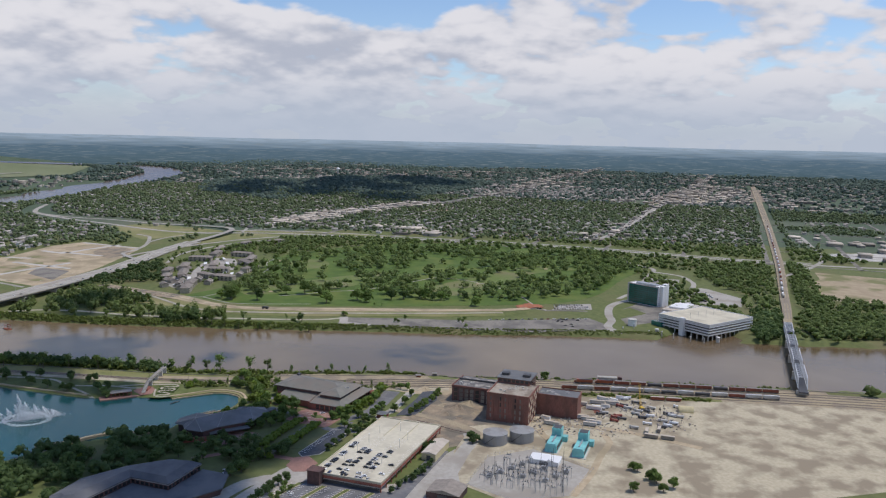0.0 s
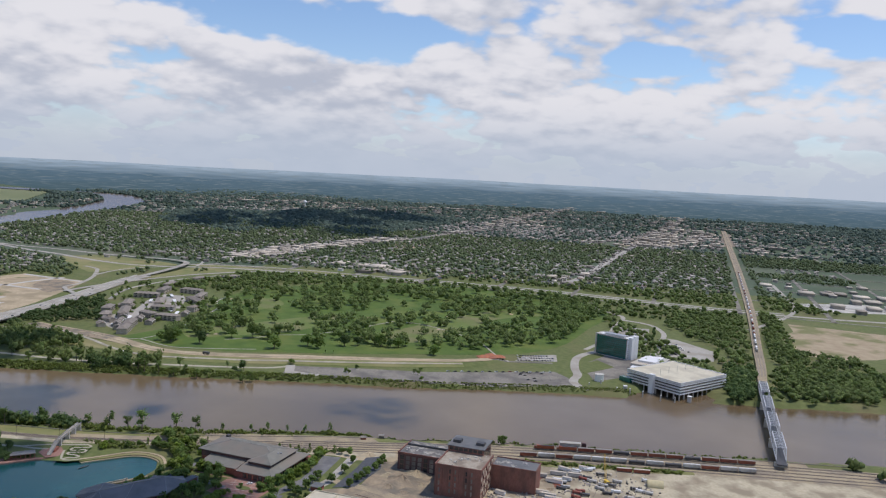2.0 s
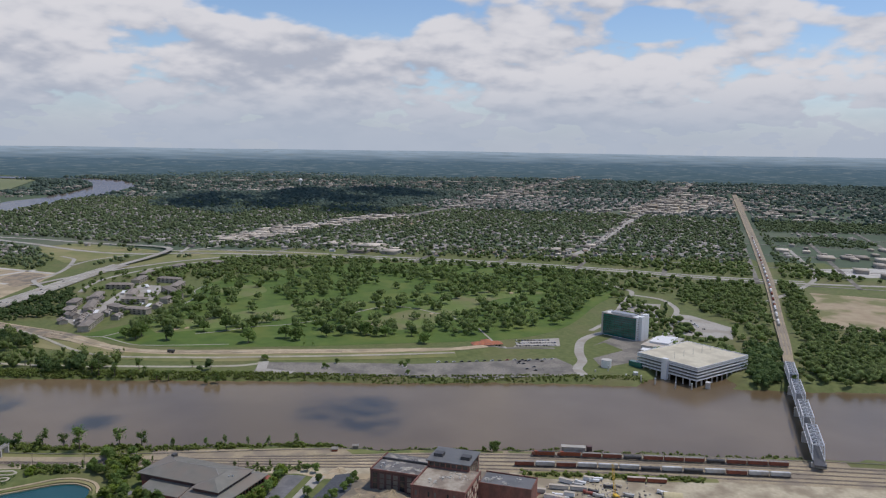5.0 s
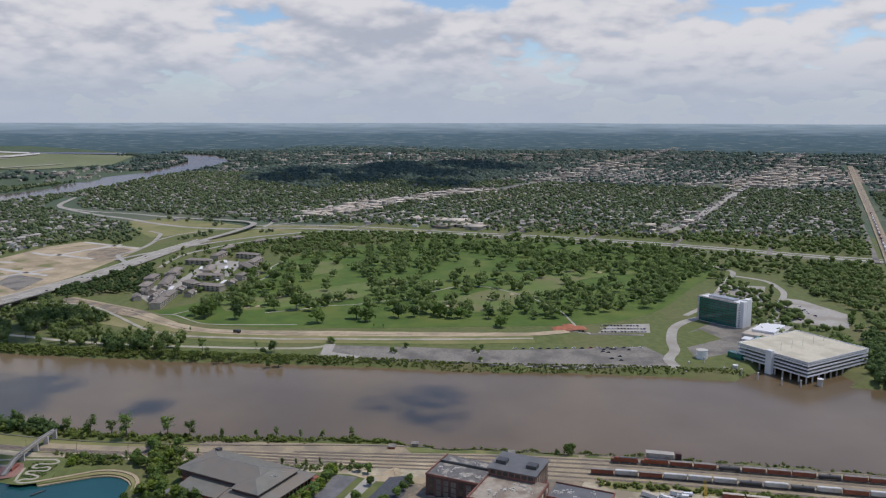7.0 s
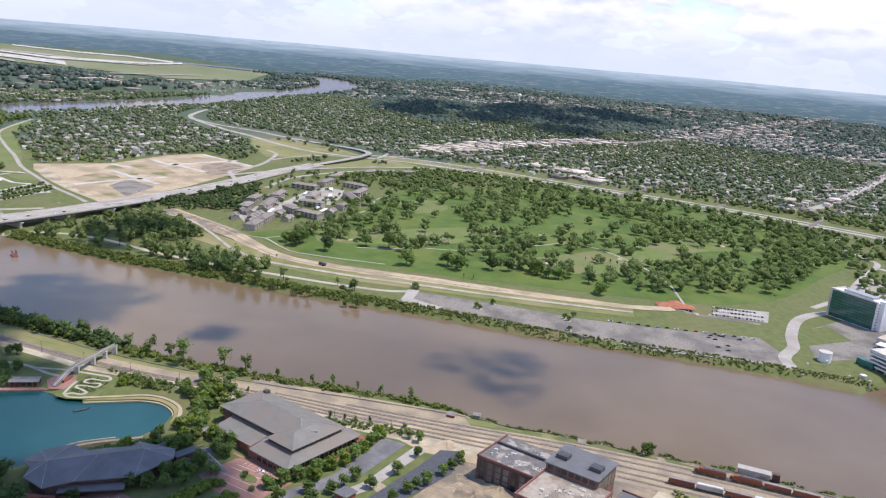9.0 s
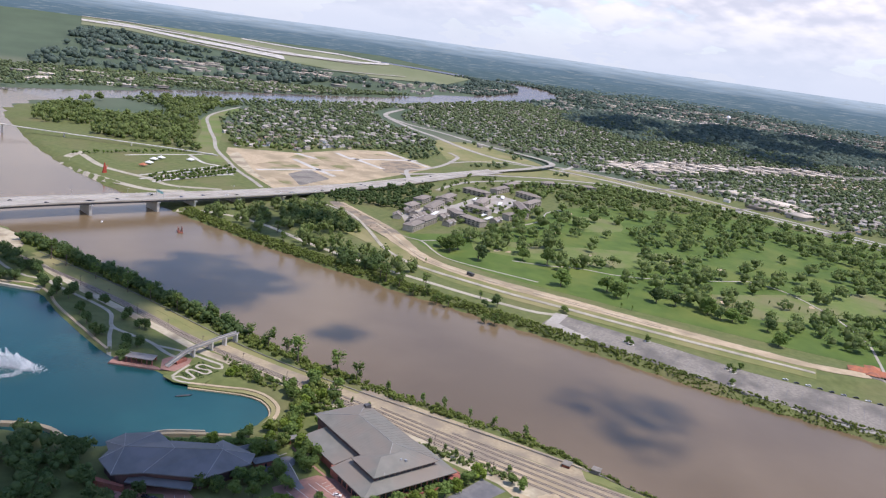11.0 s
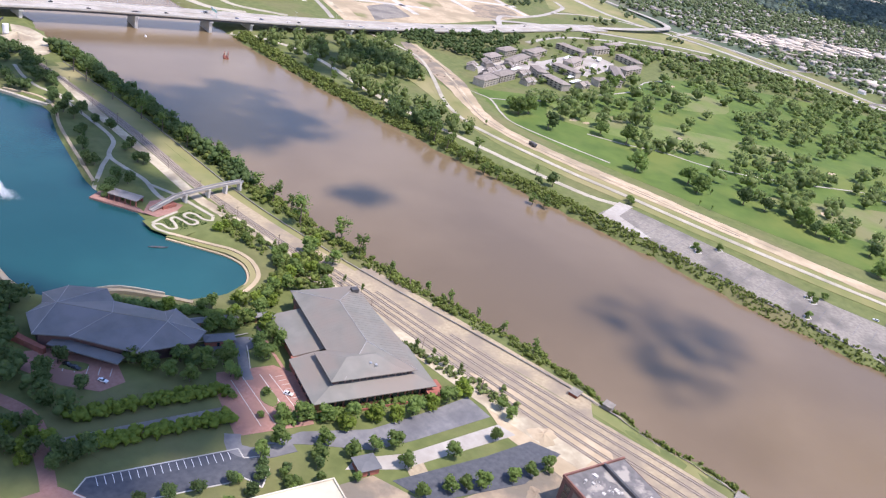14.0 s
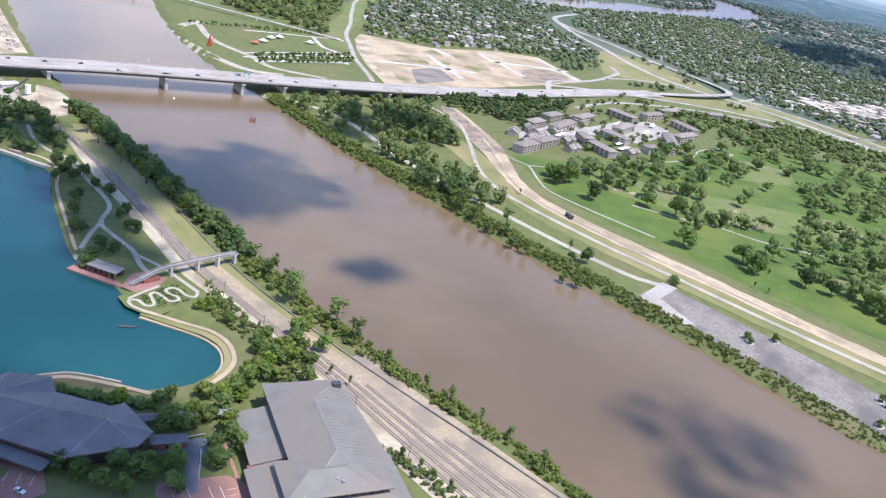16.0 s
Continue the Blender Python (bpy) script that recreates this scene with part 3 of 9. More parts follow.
# ---- distant hills ----
def hill_backdrop():
    """A low ridge of hazy hills at the end of the plain, glowing, its haze painted in."""
    r0, n = 4160.0, 240
    s = Shape()
    a = np.linspace(radians(-75), radians(110), n)
    crest = 240 + 1.5 * np.sin(a * 3.1) + 1.2 * np.sin(a * 11 + 1) + 0.8 * np.sin(a * 29)
    for k in range(n):
        c, q = math.cos(a[k]), math.sin(a[k])
        f = float(np.clip((a[k] - radians(31)) / radians(7), 0, 1))
        rise = 3 * math.sin(a[k] * 17)
        foot = [(p + (q - p) * f, y + (w - y) * f + rise) for p, q, y, w in ((3800, 4000, 104, 132), (3850, 4030, 120, 146), (3970, 4090, 146, 158), (4100, 4160, 174, 178))]
        for r, z in foot + [(4280, crest[k]), (4360, crest[k] - 60)]:
            s.v.append((HUB[0] + r * c, HUB[1] + r * q, z))
    s.f = [(6 * k + i, 6 * k + 6 + i, 6 * k + 7 + i, 6 * k + 1 + i) for k in range(n - 1) for i in range(5)]
    m = bpy.data.materials.new("hazy_hills")
    m.use_nodes = True
    nd, l = m.node_tree.nodes, m.node_tree.links
    co = nd.new("ShaderNodeTexCoord").outputs["Object"]
    sp = nd.new("ShaderNodeSeparateXYZ")
    l.new(co, sp.inputs[0])
    mp = nd.new("ShaderNodeMapping")
    mp.inputs["Scale"].default_value = (0.005, 0.005, 0.10)
    l.new(co, mp.inputs[0])
    nz = nd.new("ShaderNodeTexNoise")
    nz.inputs["Scale"].default_value, nz.inputs["Detail"].default_value = 1.0, 7
    l.new(mp.outputs[0], nz.inputs["Vector"])
    ad = nd.new("ShaderNodeMath")
    ad.operation = "MULTIPLY_ADD"
    l.new(nz.outputs[0], ad.inputs[0])
    ad.inputs[1].default_value = 60
    l.new(sp.outputs[2], ad.inputs[2])
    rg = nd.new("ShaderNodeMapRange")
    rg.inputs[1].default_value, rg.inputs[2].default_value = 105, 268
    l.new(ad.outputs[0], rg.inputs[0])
    # Emission colour carries the haze: bluer and paler towards the crest.
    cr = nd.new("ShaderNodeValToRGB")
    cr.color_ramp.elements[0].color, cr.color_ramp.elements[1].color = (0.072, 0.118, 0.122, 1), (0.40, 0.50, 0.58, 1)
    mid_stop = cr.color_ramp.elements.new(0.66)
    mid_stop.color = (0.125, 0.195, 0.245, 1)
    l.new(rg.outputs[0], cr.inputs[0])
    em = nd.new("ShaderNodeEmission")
    mp2 = nd.new("ShaderNodeMapping")
    mp2.inputs["Scale"].default_value = (0.010, 0.010, 0.22)
    l.new(co, mp2.inputs[0])
    nz2 = nd.new("ShaderNodeTexNoise")
    nz2.inputs["Scale"].default_value, nz2.inputs["Detail"].default_value = 1.6, 4
    l.new(mp2.outputs[0], nz2.inputs["Vector"])
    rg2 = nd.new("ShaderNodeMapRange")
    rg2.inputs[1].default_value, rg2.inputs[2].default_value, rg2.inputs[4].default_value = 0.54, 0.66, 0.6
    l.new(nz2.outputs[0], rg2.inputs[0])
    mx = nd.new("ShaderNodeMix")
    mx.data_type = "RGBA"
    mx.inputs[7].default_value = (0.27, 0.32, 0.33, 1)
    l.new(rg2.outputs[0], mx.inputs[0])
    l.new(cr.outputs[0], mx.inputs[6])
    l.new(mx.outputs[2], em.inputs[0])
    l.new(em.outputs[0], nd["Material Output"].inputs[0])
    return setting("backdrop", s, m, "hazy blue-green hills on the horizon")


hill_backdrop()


# ---- ground surfaces ----
E_AX, N_AX = np.array([math.cos(radians(-14.4)), math.sin(radians(-14.4))]), np.array([math.sin(radians(14.4)), math.cos(radians(14.4))])


def surface(name, poly, material, label, z=0.04, smooth=0):
    return setting(name, patch(poly, z, smooth), material, label)


def road(name, line, width, material, label, z=0.10, step=10, follow=True, across=1):
    mid_line = curve(line, step)
    if np.ndim(width):
        width = np.interp(np.linspace(0, 1, len(mid_line)), np.linspace(0, 1, len(width)), width)
    return setting(name, strip(mid_line, width, z, follow, across=across), material, label)


surface("golf_rough", [(900, 330), (960, 250), (1060, 200), (1180, 150), (1260, 60), (1290, 110), (1250, 180), (1120, 260), (1010, 330), (930, 380)], MEADOW, "yellow-green rough grass", 0.12, 20)
surface("golf_course", [(812, 735), (800, 640), (800, 540), (822, 400), (846, 300), (870, 200), (905, 110), (990, 40), (1150, -20), (1300, -80), (1440, -60), (1530, 60), (1600, 300), (1560, 480), (1420, 620), (1280, 690), (1150, 680), (1000, 660), (900, 690)], FAIRWAY, "mown green golf course", 0.08, 25)
surface("fairway", [(870, 620), (900, 560), (980, 470), (1080, 420), (1130, 450), (1060, 520), (980, 590), (920, 650)], MEADOW, "yellow-green fairway", 0.12, 20)
surface("fairway_rough", [(1130, 590), (1200, 560), (1270, 600), (1210, 650)], MEADOW, "dry yellow rough grass", 0.12, 20)
surface("dirt_site", [(872, 985), (950, 975), (1065, 978), (1211, 1000), (1345, 1025), (1400, 1195), (1326, 1228), (1154, 1220), (1047, 1298), (1005, 1253), (915, 1095)], SAND, "graded bare building site", 0.08)
for poly in ([(1166, 1189), (1209, 1176), (1146, 1058), (1118, 1091)], [(1100, 1190), (1140, 1200), (1100, 1110), (1078, 1120)], [(975, 1150), (1060, 1160), (1045, 1100), (985, 1085)], [(940, 1068), (972, 1062), (935, 1000), (915, 1010)], [(1290, 1190), (1350, 1170), (1340, 1110), (1270, 1140)]):
    surface("grass_island", poly, FIELD, "patch of dry grass on the site", 0.12, 8)
surface("site_soil", [(1180, 1020), (1250, 1090), (1330, 1100), (1318, 1040), (1240, 1010)], DIRT, "trampled brown soil on the site", 0.11, 12)
surface("site_soil", [(890, 1000), (930, 1090), (1000, 1200), (1030, 1250), (985, 1220), (925, 1110)], GRAVEL, "paler gravel on the site", 0.11, 12)
surface("retention_pond", [(979, 1066), (1050, 1088), (1022, 1011), (931, 989)], OLD_ASPHALT, "grey mud flat on the site", 0.16)
for a, b in (((1150, 1220), (1147, 1165)), ((1096, 1170), (1048, 1025)), ((1250, 1206), (1225, 1140)), ((1241, 1155), (1210, 1050)), ((1230, 1140), (1376, 1094)), ((1391, 1190), (1336, 1033)), ((950, 1110), (1110, 1060))):
    road("site_road", [a, ((a[0] + b[0]) / 2, (a[1] + b[1]) / 2 + 4), b], 11, CONCRETE, "new pale concrete road", 0.2)
surface("event_lawn", [(752, 1286), (935, 1262), (905, 1120), (832, 1002), (712, 1018), (704, 1085)], GRASS, "mown park lawn", 0.08)
road("park_apron", [(758, 1306), (705, 1262), (680, 1208), (676, 1122), (692, 1040), (733, 1015)], 13, CREAM, "pale curved riverside walk", 0.12)
road("park_walk", [(745, 1285), (722, 1190), (735, 1100), (738, 1050), (790, 1005)], 10, CREAM, "pale straight park walk", 0.14)
road("park_cross_walk", [(742, 1100), (820, 1110), (915, 1130)], 7, PAVED, "pale planted park walk", 0.15)
road("garden_walk", [(730, 1080), (800, 1085), (890, 1095)], 6, PAVED, "pale planted park walk", 0.15)
road("planter_walk", [(734, 1122), (793, 1133), (866, 1144), (900, 1150)], 5, CONCRETE, "pale planted park terrace", 0.15)
road("planter_walk", [(722, 1100), (801, 1117), (882, 1140)], 6, CONCRETE, "pale planted park terrace", 0.16)
road("planter_walk", [(727, 1078), (798, 1090), (872, 1090)], 7, CONCRETE, "pale planted park terrace", 0.17)
road("lawn_walk", [(808, 1265), (861, 1260), (921, 1248), (972, 1247)], 5, CONCRETE, "pale walk above the event lawn", 0.16)
road("curved_walk", [(921, 1249), (897, 1180), (905, 1146), (874, 1082)], 7, CONCRETE, "pale curving park walk", 0.18)
road("levee_trail", [(1540, 1830), (1314, 1680), (1179, 1515), (1090, 1390), (1012, 1288), (955, 1190), (914, 1118), (880, 1040), (859, 997)], 7, PAVED, "pale levee trail", 0.14)
road("levee_meadow", [(1500, 1790), (1290, 1640), (1150, 1470), (1000, 1300), (930, 1180)], 42, MEADOW, "grassy levee", 0.05)
LEV = curve([(886, 876), (872, 842), (848, 775), (822, 722), (786, 662), (765, 618), (759, 580), (760, 545), (766, 495), (778, 420), (788, 350), (802, 270), (816, 205), (838, 160)], 8)
wide = np.interp(np.arange(len(LEV)) * 8.0, [0, 40, 90, 150, 185, 230, 280, 340, 420, 760], [14, 30, 38, 33, 24, 19, 18, 21, 22, 12]) + 1.2 * np.sin(np.arange(len(LEV)) * 1.9) + 1.0 * np.sin(np.arange(len(LEV)) * 0.83)
setting("haul_road", strip(LEV[20:], wide[20:], 0.55, across=4), SAND, "wide sandy haul road on the levee")
setting("trampled_soil", strip(LEV[:22], wide[:22], 0.53, across=4), DIRT, "churned brown soil at the end of the haul road")
setting("bare_crest", strip(curve([(893, 868), (884, 832), (868, 790), (850, 752)], 6), 9, 0.66, across=3), SAND, "pale tan soil heaped beside the haul road")
setting("wheel_ruts", strip(LEV[14:70] + np.array([1.5, 0]), 2.2, 0.60, across=1), GRAVEL, "paler wheel track on the haul road")
setting("wheel_ruts", strip(LEV[18:66] - np.array([3.5, 0]), 1.8, 0.60, across=1), DIRT, "darker wheel track on the haul road")
road("levee_slope", [(806, 800), (783, 715), (757, 640), (744, 565), (748, 500), (760, 430), (770, 360), (784, 280), (802, 200)], 30, DRY_GRASS, "dry grass slope of the levee", 0.30, across=10)
road("levee_path", [(866, 925), (857, 848), (851, 811), (810, 746), (764, 680), (743, 629), (738, 584), (739, 538), (744, 490), (754, 434), (765, 360), (780, 280), (798, 200)], 4.2, CREAM, "narrow pale levee path", 0.66)
road("riverside_trail", [(600, 1015), (690, 900), (708, 830), (697, 735), (697, 640), (702, 590), (707, 535), (714, 484), (723, 448), (738, 428)], 7, CREAM, "pale riverside road", 0.13)
surface("river_parking", [(692, 428), (738, 434), (748, 330), (752, 246), (775, 150), (800, 72), (770, 55), (728, 50), (712, 120), (698, 240), (694, 340)], OLD_ASPHALT, "worn grey riverside car park", 0.1)
for x, y in ((721, 347), (725, 354), (738, 257), (742, 263), (708, 250), (745, 340)):
    surface("island_kerb", [(x - 4, y - 1.5), (x + 1, y - 3), (x + 4, y), (x + 1, y + 3), (x - 4, y + 1.5)], CONCRETE, "pale kerb of a planted island", 0.2)
    surface("planted_island", [(x - 3.2, y - 0.9), (x + 0.8, y - 2.1), (x + 3.1, y), (x + 0.8, y + 2.1), (x - 3.2, y + 0.9)], GRASS, "planted island in the car park", 0.24)
for k in range(30):
    y = 70 + k * 11.8
    x = float(np.interp(y, [50, 240, 430], [772, 742, 722]))
    road("lot_line", [(x - 26, y - 3), (x - 13, y - 1.5), (x, y)], 0.3, ASPHALT, "tarred crack line", 0.15, 8)
surface("lot_corner", [(690, 425), (740, 436), (744, 424), (712, 418), (702, 380), (694, 384)], PAVED, "pale concrete drive", 0.14)
road("lot_kerb", [(699, 240), (709, 140), (727, 52)], 2.2, PAVED, "pale kerb of the car park", 0.16)
road("casino_drive", [(712, 40), (752, 50), (789, 40), (830, 40), (888, 32), (927, 14), (980, -28), (1050, -40)], 12, PAVED, "pale concrete drive", 0.14)
road("approach_road", [(1262, -98), (1300, -104), (1330, -90), (1400, -60), (1480, -70)], 9, PAVED, "pale concrete road", 0.14)
road("casino_loop", [(1262, -98), (1225, -142), (1170, -152), (1123, -149), (1047, -126), (956, -100)], 9, PAVED, "pale concrete drive", 0.14)
road("hotel_drive", [(1262, -98), (1200, -76), (1115, -52), (1040, -30), (960, 10)], 8, PAVED, "pale concrete drive", 0.15)
surface("casino_lot", [(1064, -46), (1183, -80), (1178, -134), (998, -92), (984, -71)], PAVED, "pale car park beside the hotel", 0.1)
surface("casino_back_lot", [(950, -112), (1097, -146), (1088, -164), (1007, -204), (930, -184)], PAVED, "tan concrete car park", 0.1)
surface("casino_forecourt", [(760, 20), (850, 30), (930, -20), (900, -130), (850, -150), (790, -20)], OLD_ASPHALT, "grey paved forecourt", 0.08)
surface("casino_lawn", [(800, 30), (850, 35), (890, 0), (850, -20)], GRASS, "lawn before the hotel", 0.12)
surface("club_lot", [(850, 125), (862, 62), (908, 60), (892, 110)], PAVED, "club car park", 0.12)
surface("dry_field", [(1150, -352), (1245, -420), (1330, -440), (1300, -520), (1250, -640), (1160, -620), (1080, -560), (1020, -470), (1000, -400), (1030, -345), (1090, -350)], FIELD, "tan fallow field with green weeds", 0.1)
surface("far_lot", [(1530, -620), (1640, -560), (1690, -760), (1560, -800)], CONCRETE, "pale works yard", 0.2)
road("gravel_road", [(1230, -330), (1420, -470), (1594, -548), (2000, -640)], 10, PAVED, "pale country road", 0.2)

road("cart_path", [(830, 704), (839, 682), (814, 642), (802, 615), (806, 570), (820, 500)], 2.6, PAVED, "narrow pale cart path", 0.2, 6)
road("cart_path_north", [(839, 682), (897, 663), (1030, 661), (1128, 664), (1191, 688), (1250, 690)], 2.6, PAVED, "narrow pale cart path", 0.2, 8)
road("cart_path_middle", [(872, 565), (894, 530), (924, 499), (946, 452), (1000, 400), (1097, 336)], 2.6, PAVED, "narrow pale cart path", 0.2, 8)
road("cart_path_south", [(1097, 336), (1090, 286), (1031, 222), (965, 179), (907, 160), (870, 150)], 2.8, PAVED, "narrow pale cart path", 0.2, 8)
road("club_road", [(838, 160), (845, 125), (850, 70)], 7, OLD_ASPHALT, "grey road past the club house", 0.16, 8)
for x, y, r0 in ((897, 602, 7), (905, 590, 6), (1234, 669, 10), (1077, 607, 7), (1000, 520, 6), (1120, 380, 7), (1050, 250, 6), (960, 330, 6), (1180, 240, 8), (1300, 420, 8), (1250, 120, 8)):
    surface("sand_bunker", [(x + r0 * (1 + 0.25 * math.sin(3 * a + x)) * math.cos(a), y + 0.6 * r0 * (1 + 0.2 * math.cos(2 * a + y)) * math.sin(a)) for a in np.linspace(0, 6.283, 14)[:-1]], SAND, "pale sand bunker on the golf course", 0.16)
HWY = [(-900, 1120, 3), (-300, 1085, 8), (100, 1045, 11), (300, 1015, 12), (400, 997, 12), (500, 986, 12), (626, 962, 12), (740, 943, 11), (865, 934, 9), (1030, 932, 6), (1190, 945, 3), (1330, 955, 2), (1460, 952, 2)]
deck_line = curve(HWY, 15)
road("highway_bend", [(2005, 1694), (1924, 1588), (1830, 1443), (1779, 1336), (1711, 1224), (1667, 1132), (1645, 1057), (1649, 998), (1662, 940), (1679, 880), (1686, 800), (1682, 700), (1672, 510), (1638, 240), (1596, 41), (1536, -143), (1472, -312), (1436, -480), (1420, -680), (1400, -1300)], 17, PAVED, "pale concrete highway", 0.25, 20)
road("highway_east", [(1201, 998, 1), (1298, 975, 1), (1403, 930, 1), (1473, 902, 0), (1533, 866, 0), (1585, 822, 0), (1636, 767, 0), (1660, 701, 0), (1660, 600, 0), (1650, 500, 0)], 12, PAVED, "pale concrete highway", 0.24, 20)
road("highway_far_side", [(1712, 955), (1735, 883), (1748, 803), (1745, 720), (1728, 600), (1700, 480), (1666, 240), (1624, 41), (1562, -143), (1498, -312), (1462, -480)], 12, PAVED, "pale concrete highway", 0.24, 20)
road("apartment_street", [(1150, 880), (1239, 901), (1303, 903), (1385, 886), (1471, 852), (1541, 804), (1590, 740)], 8, PAVED, "pale street beyond the apartments", 0.2, 15)
road("east_street", [(1690, 915), (1767, 927), (1835, 950)], 8, PAVED, "pale town street", 0.3, 20)
road("market_street", [(1734, 905), (1859, 850), (1983, 850), (2080, 800)], 8, PAVED, "pale town street", 0.3, 20)
surface("ramp_grass", [(1300, 962), (1420, 936), (1500, 900), (1580, 845), (1640, 790), (1668, 860), (1640, 915), (1540, 930), (1440, 950)], DRY_GRASS, "dry grass between the ramps", 0.09, 12)
surface("median_grass", [(1694, 930), (1728, 890), (1738, 800), (1732, 640), (1712, 520), (1684, 520), (1694, 700), (1697, 820)], DRY_GRASS, "dry grass between the carriageways", 0.11, 12)
surface("verge_grass", [(1745, 1270), (1800, 1240), (1760, 1090), (1700, 970), (1660, 1000), (1656, 1070), (1690, 1160)], DRY_GRASS, "dry grass between the carriageways", 0.13, 12)
road("highway_north", [(1440, 955, 2), (1537, 938, 5), (1604, 932, 7), (1657, 934, 7), (1703, 946, 6), (1738, 970, 5), (1764, 1010, 4), (1782, 1064, 3), (1804, 1147, 1), (1840, 1266, 0), (1884, 1388, 0), (1906, 1494, 0), (1935, 1571, 0), (2040, 1721, 0), (2300, 1850, 0)], 15, PAVED, "pale concrete highway", 0.25, 15)

road("ramp_loop", [(1180, 965, 2), (1249, 1022, 1), (1313, 1024, 0), (1405, 1044, 0), (1501, 1082, 0), (1543, 1105, 0), (1575, 1150, 0)], 9, PAVED, "pale concrete ramp", 0.22, 12)
road("ramp_inner", [(1440, 1056, 0), (1531, 1051, 0), (1604, 1019, 0), (1645, 975, 0)], 7, PAVED, "pale concrete ramp", 0.22, 12)
surface("interchange_grass", [(1480, 1090), (1600, 1020), (1720, 1060), (1770, 1200), (1740, 1300), (1620, 1220)], DRY_GRASS, "dry grass inside the interchange", 0.05, 30)

# ---- town streets and strips ----
for k in range(9):
    a = np.array([1700.0, 700.0]) - N_AX * 185 * k
    road("town_street", [tuple(a + E_AX * s) for s in (0, 400, 900, 1500, 2200, 3000)], 10, OLD_ASPHALT, "grey town street", 0.3, 40)
for k in range(7):
    a = np.array([1760.0, 900.0]) + E_AX * 240 * k
    road("town_cross_street", [tuple(a - N_AX * s) for s in (0, 500, 1000, 1500, 2000)], 9, OLD_ASPHALT, "grey town street", 0.3, 40)
road("shopping_strip", [(1970, 860), (2240, 830), (2410, 730), (2690, 630), (2880, 490), (3400, 350), (4190, 160), (5370, -40), (6550, -320), (8760, -760)], 42, OLD_ASPHALT, "pale paved shopping strip", 0.15, 60)
road("shopping_avenue", [(1740, -10), (1910, -90), (2400, -230), (3320, -500), (4600, -890), (7290, -1650)], 22, PAVED, "pale wide avenue", 0.35, 60)


def far_sheet(name, a, b, material, label, z, across=10):
    """A wide stretch of distant ground between two lines, bent to the lie of the land."""
    a, b = (np.stack([np.interp(np.linspace(0, 1, 40), np.linspace(0, 1, len(p)), np.array(p, float)[:, k]) for k in (0, 1)], 1) for p in (a, b))
    f = np.linspace(0, 1, across)[:, None, None]
    q = (a[None] * (1 - f) + b[None] * f).reshape(-1, 2)
    s = Shape()
    s.v = [tuple(v) for v in far(q[:, 0], q[:, 1], 0 * q[:, 0] + z)]
    s.f = [(k * 40 + i, k * 40 + i + 1, k * 40 + 41 + i, k * 40 + 40 + i) for k in range(across - 1) for i in range(39)]
    return setting(name, s, material, label)


def far_band(name, line, wide, material, label, z):
    p = np.array(line, float)
    d = p / np.linalg.norm(p, axis=1)[:, None] * wide / 2
    return far_sheet(name, p - d, p + d, material, label, z, 3)


far_sheet("airfield", [(8892, 14025), (8797, 12384), (7016, 8839), (6504, 7292), (6245, 6202), (6349, 5633), (5858, 4491), (5700, 3700)], [(4005, 6453), (4300, 6246), (4094, 5558), (3787, 4591), (3763, 4148), (3813, 3761), (3742, 3127), (4263, 2992)], AIR_GRASS, "pale green airfield across the river", 3)
far_band("runway", [(4712, 7549), (4895, 6993), (4440, 5672), (4288, 4874), (4104, 4241)], 620, CONCRETE, "pale runway", 8)
far_band("cross_runway", [(5196, 7844), (5105, 6490), (4646, 4955), (5000, 4600), (5235, 4486), (5817, 4650)], 380, CONCRETE, "pale runway", 9)
far_band("apron", [(6350, 7124), (6112, 6073), (6300, 5633), (5936, 4838)], 420, CONCRETE, "pale airport apron", 8)
far_band("taxiway", [(5524, 8807), (5890, 8369), (5138, 6157), (4867, 4873)], 260, PAVED, "pale taxiway", 10)
far_band("side_taxiway", [(4056, 5199), (3885, 4624), (3785, 4324)], 160, PAVED, "pale taxiway", 8)
far_band("short_taxiway", [(4495, 4791), (4695, 4591), (4955, 4254)], 120, PAVED, "pale taxiway", 8)
far_band("field_road", [(3591, 3421), (3900, 3360), (4294, 3333)], 60, PAVED, "pale field road", 8)
far_sheet("river_meadow", [(1583, 2685), (1776, 2671), (1990, 2648), (2250, 2600)], [(1417, 2423), (1560, 2440), (1800, 2470), (2200, 2500)], MEADOW, "rough meadow on the far bank", 1.5, 5)
road("shopping_lots", [(1995, 850), (2240, 815), (2410, 735), (2690, 630), (2900, 510)], 130, PAVED, "pale paved lots round the shops", 0.25, 60)
far_sheet("rail_yard", [(4350, -970), (4520, -1150), (4700, -1330)], [(3480, -780), (3500, -890), (3530, -1000)], DARK_BALLAST, "dark stony rail yard in the distance", 1.5, 6)
far_sheet("works_ground_far", [(3900, -560), (4150, -720), (4300, -900)], [(3160, -380), (3260, -560), (3380, -740)], GRAVEL, "pale works ground by the rail yard", 1.0, 6)
far_sheet("bare_field", [(2300, 540), (2600, 530), (2830, 505)], [(2390, 425), (2540, 415), (2680, 405)], FIELD, "bare tan field beside the shops", 1.2, 4)
far_sheet("bare_field", [(3060, 405), (3170, 350), (3290, 280)], [(2990, 350), (3080, 300), (3160, 240)], FIELD, "bare tan field beside the shops", 1.6, 4)
road("side_street", [(1780, 50), (1900, 20), (2010, -10), (2300, -80)], 9, PAVED, "pale town street", 0.35, 30)
road("side_street", [(1900, -300), (2270, -410), (2650, -520)], 10, PAVED, "pale town street", 0.35, 30)
